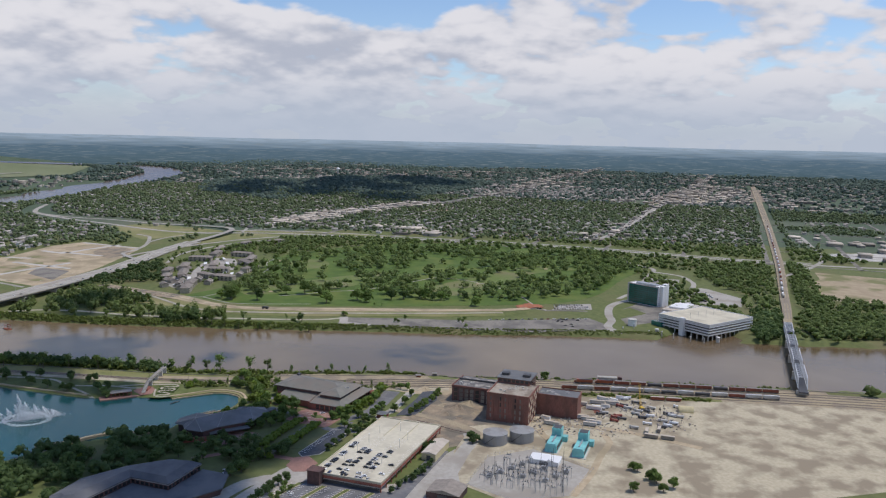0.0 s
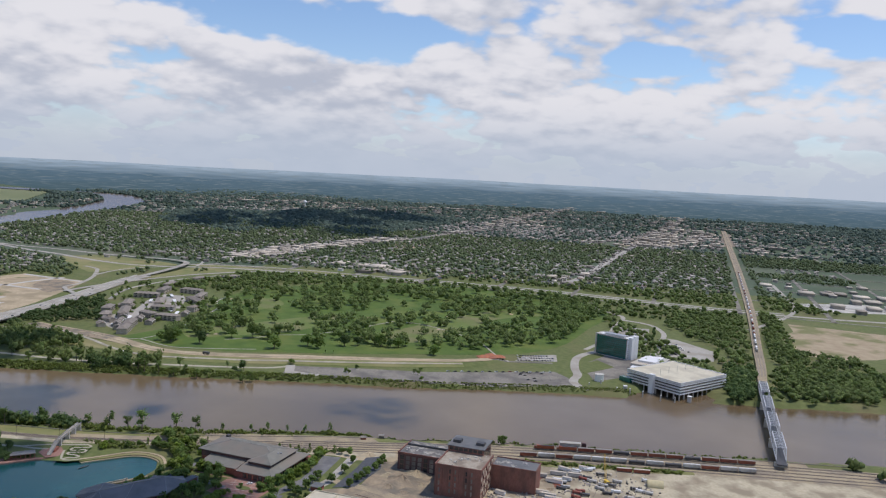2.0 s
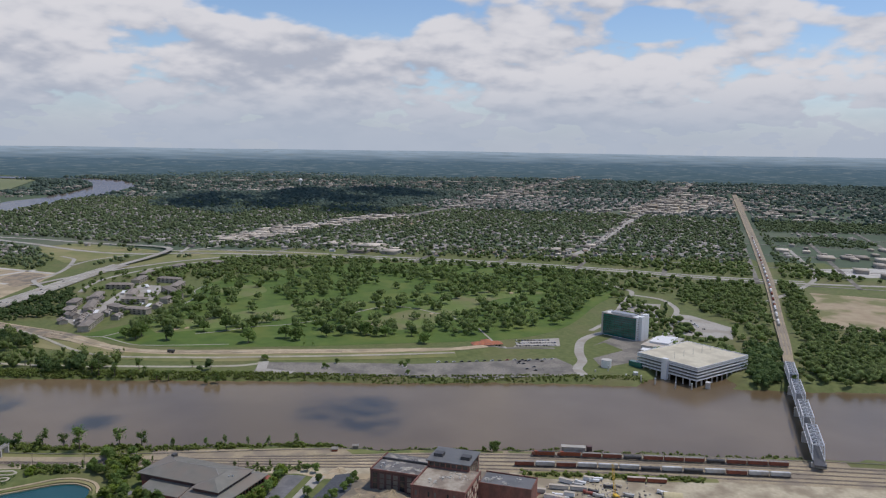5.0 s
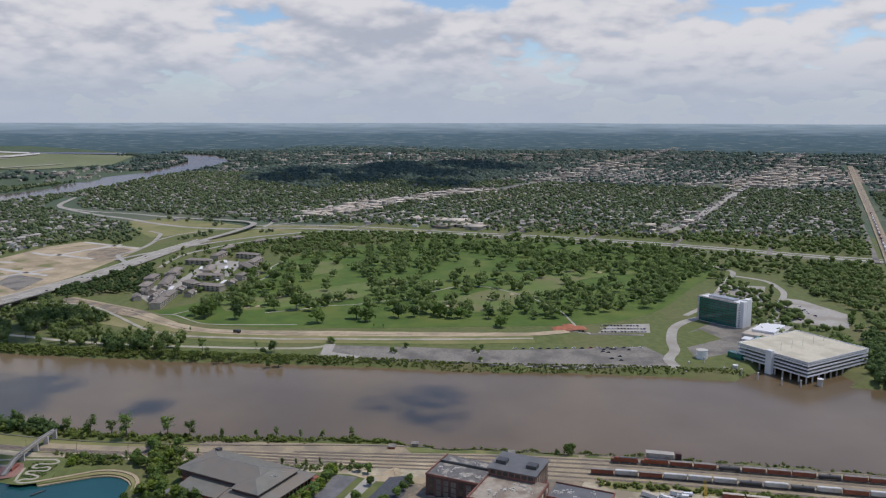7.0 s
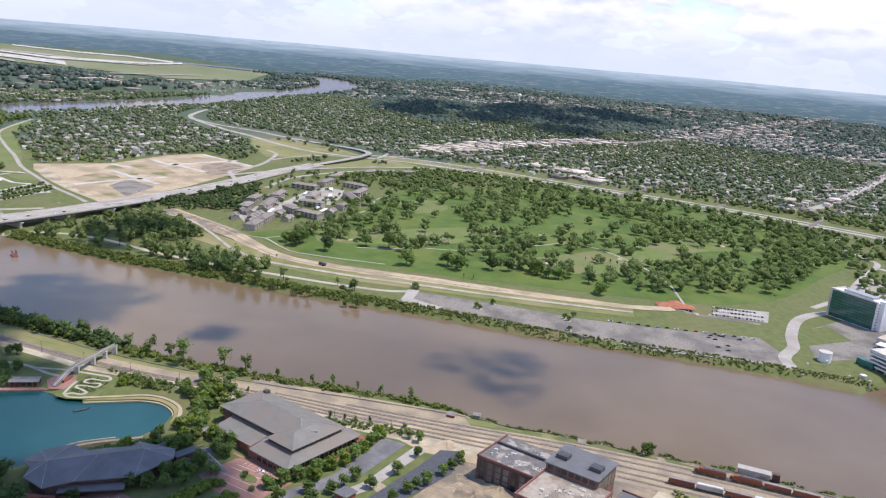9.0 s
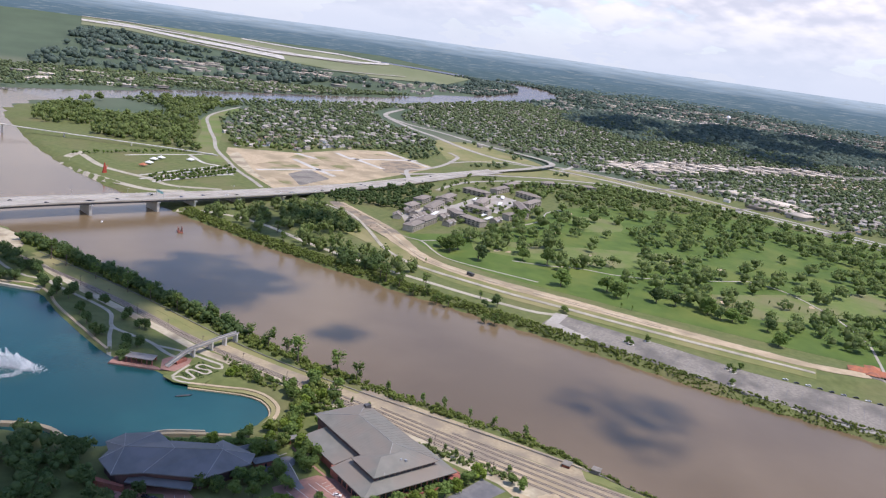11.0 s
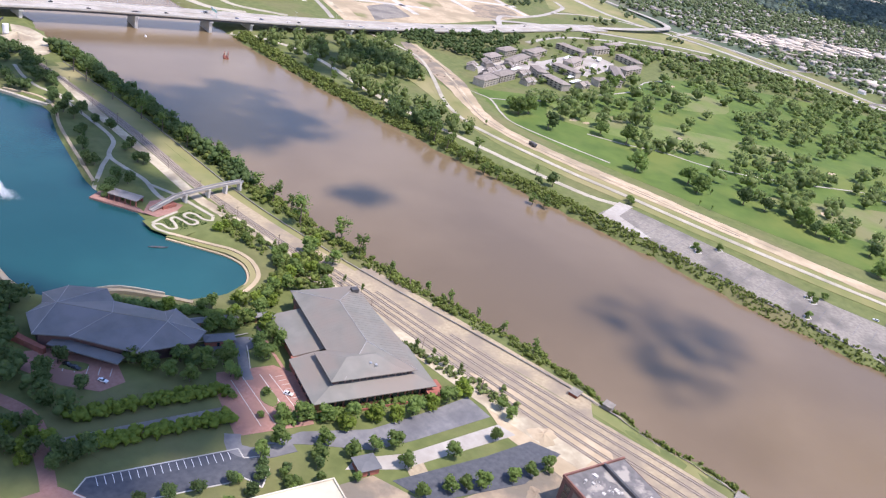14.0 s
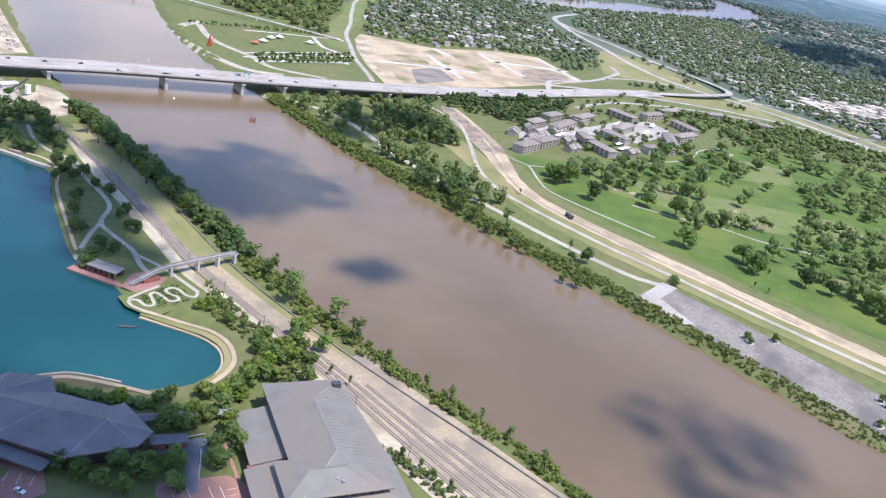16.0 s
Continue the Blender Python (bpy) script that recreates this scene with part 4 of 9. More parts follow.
road("side_street", [(2030, -440), (2300, -520), (2570, -600)], 10, PAVED, "pale town street", 0.35, 30)
road("bluff_highway", [(4260, 1830), (4530, 1780), (5060, 1850), (5470, 2140), (6000, 2210), (6420, 2000)], 30, PAVED, "pale highway below the bluffs", 2.0, 60)

# ---- rails on the west bank ----
TRK = curve([(405, 980, 8), (413, 850, 9), (420, 700, 15), (417, 585, 16), (422, 505, 17), (430, 435, 22), (436, 350, 28), (444, 270, 33), (452, 200, 38), (457, 100, 43), (456, 0, 44), (450, -200, 44), (430, -700, 40)], 10)
north = TRK[:, 1] > 552
split_at = int(np.argmin(north))
setting("track_bed", strip(TRK[split_at - 1:, :2], TRK[split_at - 1:, 2], 0.10), BALLAST, "stony bed of the rail tracks")
setting("dark_track_bed", strip(np.stack([TRK[:split_at, 0] - 0.27 * TRK[:split_at, 2], TRK[:split_at, 1]], 1), 0.52 * TRK[:split_at, 2], 0.10), DARK_BALLAST, "brown stony bed of the two northern tracks")
setting("bank_gravel", strip(curve([(445, 440), (452, 390), (459, 340), (467, 280), (473, 210), (477, 100), (478, -150)], 10), 15, 0.055), BALLAST, "bare tan ground between tracks and flood wall")
setting("track_verge", strip(curve([(419, 830), (425, 700), (421, 640), (419, 574)], 10), 12, 0.07), DRY_GRASS, "yellow grass between the tracks and the flood wall")
for f, y_lo, y_hi in ((-0.36, -700, 980), (-0.18, -700, 860), (0.02, -700, 480), (0.22, -700, 420), (0.40, -700, 370)):
    line = np.array([(p[0] + f * p[2], p[1]) for p in TRK if y_lo <= p[1] <= y_hi])
    d = np.gradient(line, axis=0)
    d /= np.linalg.norm(d, axis=1)[:, None]
    side = np.stack([-d[:, 1], d[:, 0]], 1)
    setting("rail_sleepers", strip(line, 2.5, 0.2), SLEEPER, "dark worn sleepers of a rail track")
    for sgn in (-1, 1):
        setting("rail", strip(line + sgn * 0.75 * side, 0.16, 0.42), RAIL_STEEL, "rusty brown steel rail")
road("service_road", [(404, 553), (407, 531), (411, 505), (413, 480), (414, 440), (416, 400), (418, 370), (421, 320), (424, 285), (428, 250)], [8, 8, 9, 10, 12, 13, 13], GRAVEL, "pale gravel service road", 0.14)
road("bank_service_road", [(413, 802), (409, 755), (407, 711), (406, 657), (405, 616), (403, 570), (404, 549)], 8, GRAVEL, "pale gravel service road", 0.15)
road("flood_wall", [(432, 840, 0.7), (437, 700, 0.7), (433, 560, 0.7), (440, 470, 0.7), (451, 400, 0.7), (461, 345, 0.7), (470, 290, 0.7), (477, 220, 0.7), (483, 100, 0.7), (482, -200, 0.7)], 0.8, OLD_ASPHALT, "low concrete flood wall", 0.1)
setting("bank_verge", strip(curve([(428, 840), (433, 700), (429, 560), (436, 470), (447, 405), (455, 345), (465, 290), (474, 210)], 10), 8, 0.05), DRY_GRASS, "dry grass verge beside the tracks")
surface("gravel_yard", [(408, 285), (410, 250), (436, 238), (448, 250), (446, 292), (430, 330), (420, 318)], SAND, "trampled sandy yard", 0.12)

# ---- power plant ground ----
surface("plant_yard", [(262, 232), (312, 222), (330, 236), (345, 205), (385, 150), (436, 138), (438, -40), (436, -230), (330, -250), (262, -190), (215, -60), (160, 60), (150, 150), (176, 190), (199, 222)], GRAVEL, "pale gravel yard of the works", 0.06)
surface("works_ground", [(318, 304), (336, 300), (346, 272), (420, 256), (436, 240), (408, 200), (345, 160), (310, 214), (283, 220), (262, 246), (300, 262)], DIRT, "trodden soil round the parking deck", 0.03)
road("east_yard_track", [(190, 138), (204, 132), (234, 120), (274, 108), (302, 98), (325, 103)], 6, SAND, "sandy track through the yard", 0.15)
surface("demolition_ground", [(318, 238), (334, 262), (395, 262), (408, 205), (345, 160), (330, 205)], DIRT, "churned tan soil beside the brick works", 0.1)
surface("substation_pad", [(199, 217), (254, 203), (277, 165), (240, 120), (190, 140), (176, 182)], PAVED, "pale gravel pad of the substation", 0.12)
road("works_road", [(110, 262), (168, 240), (225, 230), (262, 224), (285, 218)], 12, PAVED, "pale concrete works road", 0.16)
road("yard_track", [(300, 20), (330, 80), (338, 130), (322, 158), (300, 150)], 7, SAND, "sandy track through the yard", 0.16)
surface("track_side_ground", [(383, 150), (437, 136), (438, 240), (408, 252), (404, 205)], DIRT, "trampled soil beside the tracks", 0.075)
surface("weed_strip", [(427, 118), (434, 130), (441, 112), (441, 84), (440, 62), (441, 30), (440, -30), (431, -30), (427, 28), (429, 52), (430, 76), (425, 98)], DRY_GRASS, "weedy grass strip by the tracks", 0.14)
surface("lower_street", [(60, 300), (187, 268), (262, 247), (262, 236), (187, 256), (60, 286)], ASPHALT, "grey street beside the parking deck", 0.14)

# ---- campus ground ----
surface("street_paving", [(60, 420), (137, 388), (167, 378), (205, 364), (226, 350), (204, 330), (188, 287), (192, 272), (252, 240), (283, 222), (304, 227), (322, 208), (262, 203), (202, 222), (165, 232), (60, 250)], PAVED, "tan concrete streets round the parking deck", 0.05)
road("deck_yard_road", [(358, 300), (345, 268), (331, 240), (309, 216), (280, 209)], 9, BALLAST, "trodden tan works road", 0.13, 8)
road("yard_wall", [(327, 271, 1.6), (318, 252, 1.6), (308, 236, 1.6), (302, 221, 1.6)], 0.8, DARK_BRICK, "dark brick yard wall", 0.2, 6)
surface("hedge_lawn", [(305, 352), (296, 340), (249, 360), (259, 372)], GRASS, "clipped lawn between hedges", 0.09)
surface("court_paving", [(308, 378), (300, 350), (334, 339), (349, 372), (343, 384), (316, 392)], PAVER, "red brick parking court", 0.1)
surface("west_court_paving", [(243, 436), (250, 446), (268, 442), (282, 424), (278, 405), (266, 404), (254, 416)], PAVER, "red brick parking court", 0.1)
for k in range(7):
    a = np.array([250.5 + 3.9 * k, 431.5 - 3.3 * k])
    road("court_line", [tuple(a), tuple(a + (1.7, 2.4)), tuple(a + (3.4, 4.8))], 0.35, CONCRETE, "pale bay line in the brick court", 0.16, 4)
surface("court_island", [(258, 428), (263, 431), (270, 424), (265, 421)], GRASS, "planted bed in the brick court", 0.2, 2)
surface("lodge_lawn", [(268, 402), (280, 412), (296, 408), (309, 392), (302, 386), (272, 392)], GRASS, "clipped lawn beside the brick court", 0.09, 6)
surface("south_lawn", [(246, 372), (306, 362), (306, 350), (250, 360)], GRASS, "clipped lawn between hedge and car park", 0.085)
DARK_LOT = [(233, 354), (240, 359), (297, 343), (296, 337), (303, 334), (301, 326), (293, 319), (291, 325), (288, 331), (284, 328), (240, 341)]
surface("dark_car_park", DARK_LOT, NEW_ASPHALT, "dark marked car park", 0.13)
for a, b in zip(DARK_LOT, DARK_LOT[1:] + DARK_LOT[:1]):
    road("lot_kerb", [a, ((a[0] + b[0]) / 2, (a[1] + b[1]) / 2), b], 0.6, CONCRETE, "pale concrete kerb of the car park", 0.22, 3)
for k in range(18):
    a = np.array([243.0 + 2.9 * k, 357.4 - 0.82 * k])
    road("bay_line", [tuple(a), tuple(a + (-0.6, -2.2)), tuple(a + (-1.3, -4.6))], 0.22, WHITE, "white parking bay line", 0.17, 3)
surface("upper_car_park", [(307, 340), (322, 331), (346, 312), (365, 307), (412, 299), (413, 316), (388, 318), (354, 323), (326, 338)], ASPHALT, "grey campus car park", 0.12)
surface("pale_terrace", [(328, 309), (349, 296), (413, 283), (411, 293), (358, 302), (336, 312)], PAVED, "pale concrete lot", 0.14)
surface("plant_car_park", [(341, 293), (388, 281), (416, 276), (422, 262), (391, 259), (346, 275)], NEW_ASPHALT, "dark car park with trees", 0.17)
road("court_drive", [(300, 352), (296, 344), (303, 336), (318, 332)], 7, ASPHALT, "curving grey drive", 0.15, 3)
road("hedge_walk", [(228, 384), (265, 376), (306, 366)], 6, OLD_ASPHALT, "walk between hedges", 0.1)
road("red_walk", [(216, 440), (229, 421), (236, 405), (236, 393), (232, 381), (229, 368), (226, 358)], 6, PAVER, "red brick walk", 0.12, 5)
road("campus_street", [(60, 436), (100, 416), (140, 398), (178, 382), (192, 358), (190, 338)], 13, PAVED, "pale concrete street", 0.1)
surface("red_plaza", [(214, 362), (203, 353), (205, 343), (222, 338), (236, 350), (230, 360)], PAVER, "red brick plaza", 0.14)
surface("street_car_park", [(100, 372), (143, 358), (180, 349), (193, 332), (180, 286), (176, 266), (100, 290)], ASPHALT, "grey street car park", 0.1)
for k in range(4):
    a = np.array([184 - 3.2 * k, 342 - 19 * k])
    road("planted_island", [tuple(a), tuple(a + (-18, 9)), tuple(a + (-40, 19))], 3.4, GRASS, "grass island between parking rows", 0.24)
    for off in (-1.9, 1.9):
        road("island_kerb", [tuple(a + (0, off)), tuple(a + (-18, 9 + off)), tuple(a + (-40, 19 + off))], 0.35, SHEET, "yellow painted kerb", 0.27)
    for i in range(14):
        for sgn in (-1, 1):
            c = a + np.array([-2.0 - 2.7 * i, 1.0 + 1.3 * i + sgn * 2.2])
            road("bay_line", [tuple(c), tuple(c + (0.6 * sgn, 2.2 * sgn)), tuple(c + (1.2 * sgn, 4.6 * sgn))], 0.16, WHITE, "white parking bay line", 0.14, 3)
surface("garden_court", [(320, 415), (345, 410), (342, 401), (328, 402)], ASPHALT, "small grey service court", 0.13, 2)
road("garden_drive", [(338, 408), (334, 398), (329, 388), (326, 380)], 5, ASPHALT, "grey drive", 0.14, 4)
road("drive_kerb", [(340.5, 404), (337, 397), (331.5, 387)], 0.5, CONCRETE, "pale kerb of the drive", 0.24, 3)
road("court_wall", [(319.5, 416.4), (333, 413.6), (346, 411.6)], 0.6, CREAM, "low pale garden wall", 1.2, 3)
road("pink_walk", [(354.5, 415.8), (349.3, 395.7), (345.5, 378.8)], 1.6, PAVER, "narrow pink garden walk", 0.13, 4)
surface("van_lot", [(160, 412), (197, 406), (213, 404), (172, 400)], ASPHALT, "grey lot with parked vans", 0.1)

# ---- park beside the lake ----
setting("lake_walk", strip(curve([(362.4, 523.2), (377, 503.6), (387, 490), (389.5, 475), (384.5, 460), (375.4, 451.6), (366, 447)], 4), 2.6, 0.25, False, 2.6), SAND, "tan walk round the lake shore")
setting("lake_edge_walk", strip(curve([(359, 520), (372, 501.5), (380.6, 487.5), (383.4, 474), (378.4, 461), (369, 452.6), (360, 449)], 4), 1.6, -1.2, False, 1.4), SAND, "tan stone edge of the lake")
setting("shore_bank", strip(curve([(361, 522), (374.6, 502.4), (383.8, 488.7), (386.4, 474.4), (381.4, 460.4), (372.2, 451.8), (363, 448)], 4), 4.2, -0.3, False, 2.2), DRY_GRASS, "dry grass bank between the shore walks")
setting("lake_walk_south", strip(curve([(337, 450), (326.9, 461), (313.5, 473.6), (305, 478.6), (294, 481)], 4), 2.4, 0.25, False, 2.6), SAND, "tan walk on the lake's south shore")
setting("lake_wall_south", strip(curve([(328, 463.4), (315, 475.8), (307.4, 480.6), (294, 483)], 4), 0.8, 0.9, False, 3.2), CREAM, "low pale wall on the lake's south shore")
setting("shore_edge", strip(curve([(362, 784), (380, 762), (382, 736), (371, 700), (358, 632), (353, 604)], 5), 2.2, 0.2, False, 2.4), SAND, "tan stone lake edge")
WEST_WALK = curve([(222, 577), (236, 557), (247, 547), (257, 537), (264, 524), (265, 508), (268, 495)], 4)
setting("lake_walk_west", strip(WEST_WALK, 3.2, 0.25, False, 2.6), SAND, "tan wall walk on the lake's west shore")
road("lake_path", [(395, 760), (396, 720), (397, 686), (394, 663), (380, 640), (381, 618), (384, 597), (382, 582), (381, 572), (382, 563)], 3.2, CREAM, "pale curving park path", 0.14, 5)
road("lake_path_loop", [(381, 641), (369, 626), (360, 612), (351, 599), (346, 590)], 3.0, CREAM, "pale curving park path", 0.15, 4)
road("north_path", [(390, 838), (386, 807), (388, 780), (396, 764), (400, 745)], 3.0, CREAM, "pale park path", 0.14, 6)
snake = curve([(362.5, 522.6), (358.6, 530.5), (359.2, 536.4), (363.6, 535.0), (365.4, 528.0), (369.5, 527.2), (371.4, 532.5), (372.4, 539.0), (376.0, 540.2), (378.0, 534.0), (379.4, 528.4), (384.0, 527.9), (385.4, 531.6), (382.6, 536.2), (382.4, 541.0), (386.6, 542.6), (389.5, 539.0), (390.6, 532.0), (394.5, 528.6), (398.2, 532.6)], 0.7)
setting("snake_path", strip(snake, 1.9, 0.3, False, 0.6), CREAM, "winding pale cream path")
setting("snake_edge_path", strip(curve([(359.4, 538.2), (368.6, 542.4), (380.9, 546.8)], 3), 1.8, 0.33, False, 0.6), CREAM, "straight pale cream path beside the winding one")
setting("garden_path", strip(curve([(384, 588), (388.6, 577.4), (392.9, 565.2), (395.2, 551.2), (398.6, 533.0)], 3), 2.6, 0.29), CREAM, "pale path past the footbridge")
surface("bridge_plaza", [(361, 553), (372, 566), (382, 566), (389, 554), (380, 547), (366, 544)], PAVER, "pink brick plaza at the footbridge", 0.12)
surface("snake_bed", [(355.5, 543), (355.5, 531), (361, 520.5), (368, 516), (393, 524), (402, 545), (392, 552), (372, 547)], GRASS, "grass round the winding path", 0.08)
surface("cement_yard", [(429, 955), (442, 943), (445, 898), (428, 863), (413, 865), (417, 910)], GRAVEL, "pale sandy wharf", 0.12, 6)
surface("silo_yard", [(390, 967), (408, 966), (414, 950), (401, 912), (405, 884), (393, 894), (377, 923)], CREAM, "pale concrete yard below the silo", 0.14)
setting("north_shore_edge", strip(curve([(336, 783), (350, 788), (361, 775), (372, 755), (380, 743)], 6), 3.0, 0.2, False, 2.4), CREAM, "pale walk on the lake's north shore")
surface("upstream_wharf", [(395, 1060), (455, 1075), (470, 1200), (486, 1320), (440, 1400), (400, 1200)], GRAVEL, "pale wharf with scrap", 0.1)


# ---- highway bridge ----
def highway_bridge():
    t = thing("highway_bridge", pose(0, 0, 0), "long concrete highway girder bridge on wall piers", "bridge")
    part("deck", strip(deck_line, 35, 0.0, False, 1.2), PAVED, t, "pale concrete deck")
    d = np.gradient(deck_line[:, :2], axis=0)
    d /= np.linalg.norm(d, axis=1)[:, None]
    side = np.stack([-d[:, 1], d[:, 0]], 1)
    for f in (-17, 0, 17):
        rail = deck_line.copy()
        rail[:, :2] += f * side
        part("parapet", strip(rail, 0.7, 0.95, False, 1.0), CONCRETE, t)
    over = deck_line[(deck_line[:, 0] > 100) & (deck_line[:, 0] < 1010)]
    so = side[(deck_line[:, 0] > 100) & (deck_line[:, 0] < 1010)]
    for f in (-14.5, -5, 5, 14.5):
        g = over.copy()
        g[:, :2] += f * so
        part("girder", strip(g, 1.4, -1.2, False, 2.6), DARK_STEEL, t, "dark steel girder")
    for x in (150, 240, 340, 450, 570, 640, 695, 760, 830, 900, 960):
        i = int(np.argmin(abs(deck_line[:, 0] - x)))
        c, s = deck_line[i], side[i]
        base = -9 if 430 < x < 680 else 0
        a = math.degrees(math.atan2(s[1], s[0]))
        part("pier", Shape().box(-15, -1.6, base, 15, 1.6, c[2] - 4.8).box(-17, -2.2, c[2] - 4.9, 17, 2.2, c[2] - 3.7), CONCRETE, t, "concrete wall pier", pose(c[0], c[1], 0, 0, 0, a))
    return t


highway_bridge()


def foot_cable_bridge():
    t = thing("cable_footbridge", pose(0, 0, 0), "slender white footbridge over the river", "bridge")
    line = curve([(560, 1640, 12), (650, 1575, 13), (710, 1535, 12), (760, 1478, 9), (855, 1362, 6), (946, 1252, 3), (966, 1228, 1)], 12)
    part("deck", strip(line, 5, 0, False, 1.0), CONCRETE, t)
    for x, y, h in ((735, 1510, 9), (800, 1430, 6), (870, 1340, 4)):
        part("pier", Shape().cyl(x, y, -8, h, 1.2, 8), CONCRETE, t)
    return t


foot_cable_bridge()


def rail_bridge():
    """Truss spans carrying two tracks over the river."""
    a, b = np.array([470.0, -122.0]), np.array([765.0, -201.0])
    ang = math.degrees(math.atan2(*(b - a)[::-1]))
    t = thing("rail_bridge", pose(a[0], a[1], 6, 0, 0, ang), "grey riveted steel through-truss rail bridge", "bridge")
    n, span = 4, np.linalg.norm(b - a) / 4
    part("deck", Shape().box(-10, -4.5, -1.6, n * span + 30, 4.5, -0.4), DARK_STEEL, t)
    for k in range(n):
        s = Shape()
        x0, m = k * span + 1.5, 8
        w = (span - 3) / m
        for y in (-4.6, 4.6):
            s.tube((x0, y, 0), (x0 + m * w, y, 0), 0.4).tube((x0 + w, y, 10), (x0 + (m - 1) * w, y, 10), 0.6)
            s.tube((x0, y, 0), (x0 + w, y, 10), 0.4).tube((x0 + m * w, y, 0), (x0 + (m - 1) * w, y, 10), 0.4)
            for i in range(1, m):
                s.tube((x0 + i * w, y, 0), (x0 + i * w, y, 10), 0.28)
                if i < m - 1:
                    s.tube((x0 + i * w, y, 10 * (i % 2)), (x0 + (i + 1) * w, y, 10 * ((i + 1) % 2)), 0.25)
        for i in range(1, m):
            s.tube((x0 + i * w, -4.6, 10), (x0 + i * w, 4.6, 10), 0.45)
            if i < m - 1:
                s.tube((x0 + i * w, -4.6, 10), (x0 + (i + 1) * w, 4.6, 10), 0.3).tube((x0 + i * w, 4.6, 10), (x0 + (i + 1) * w, -4.6, 10), 0.3)
        part("truss", s, TRUSS, t, "pale grey steel truss span")
        part("pier", Shape().box(k * span - 1.5, -6, -15, k * span + 1.5, 6, -1.7), CONCRETE, t)
    return t


rail_bridge()
RR = curve([(740, -195, 5), (894, -243, 4), (1060, -291, 3), (1420, -396, 3), (2040, -566, 2), (3367, -926, 2), (5000, -1370, 2)], 30)
setting("rail_embankment", strip(RR, np.interp(RR[:, 0], [740, 900, 1500, 3300, 5000], [11, 14, 19, 26, 30]), 0, False, 6), BALLAST, "stony rail embankment")
for f in (-4.5, 0, 4.5):
    line = RR[3:].copy()
    line[:, 1] += f
    setting("far_rail_track", strip(line, 2.0, 0.35, False, 0.3), SLEEPER, "rusty far rail track")


# ---- large buildings ----
def windows(owner, n, u0, u1, v, z0, z1, axis, material=DARK_GLASS, gap=0.25, frame_name="window"):
    """A row of panes set proud in a wall that faces along the other axis."""
    w = (u1 - u0) / n
    for i in range(n):
        a, b = u0 + i * w + gap * w / 2, u0 + (i + 1) * w - gap * w / 2
        s = Shape().box(a, v - 0.06, z0, b, v + 0.06, z1) if axis == "x" else Shape().box(v - 0.06, a, z0, v + 0.06, b, z1)
        part(frame_name, s, material, owner)


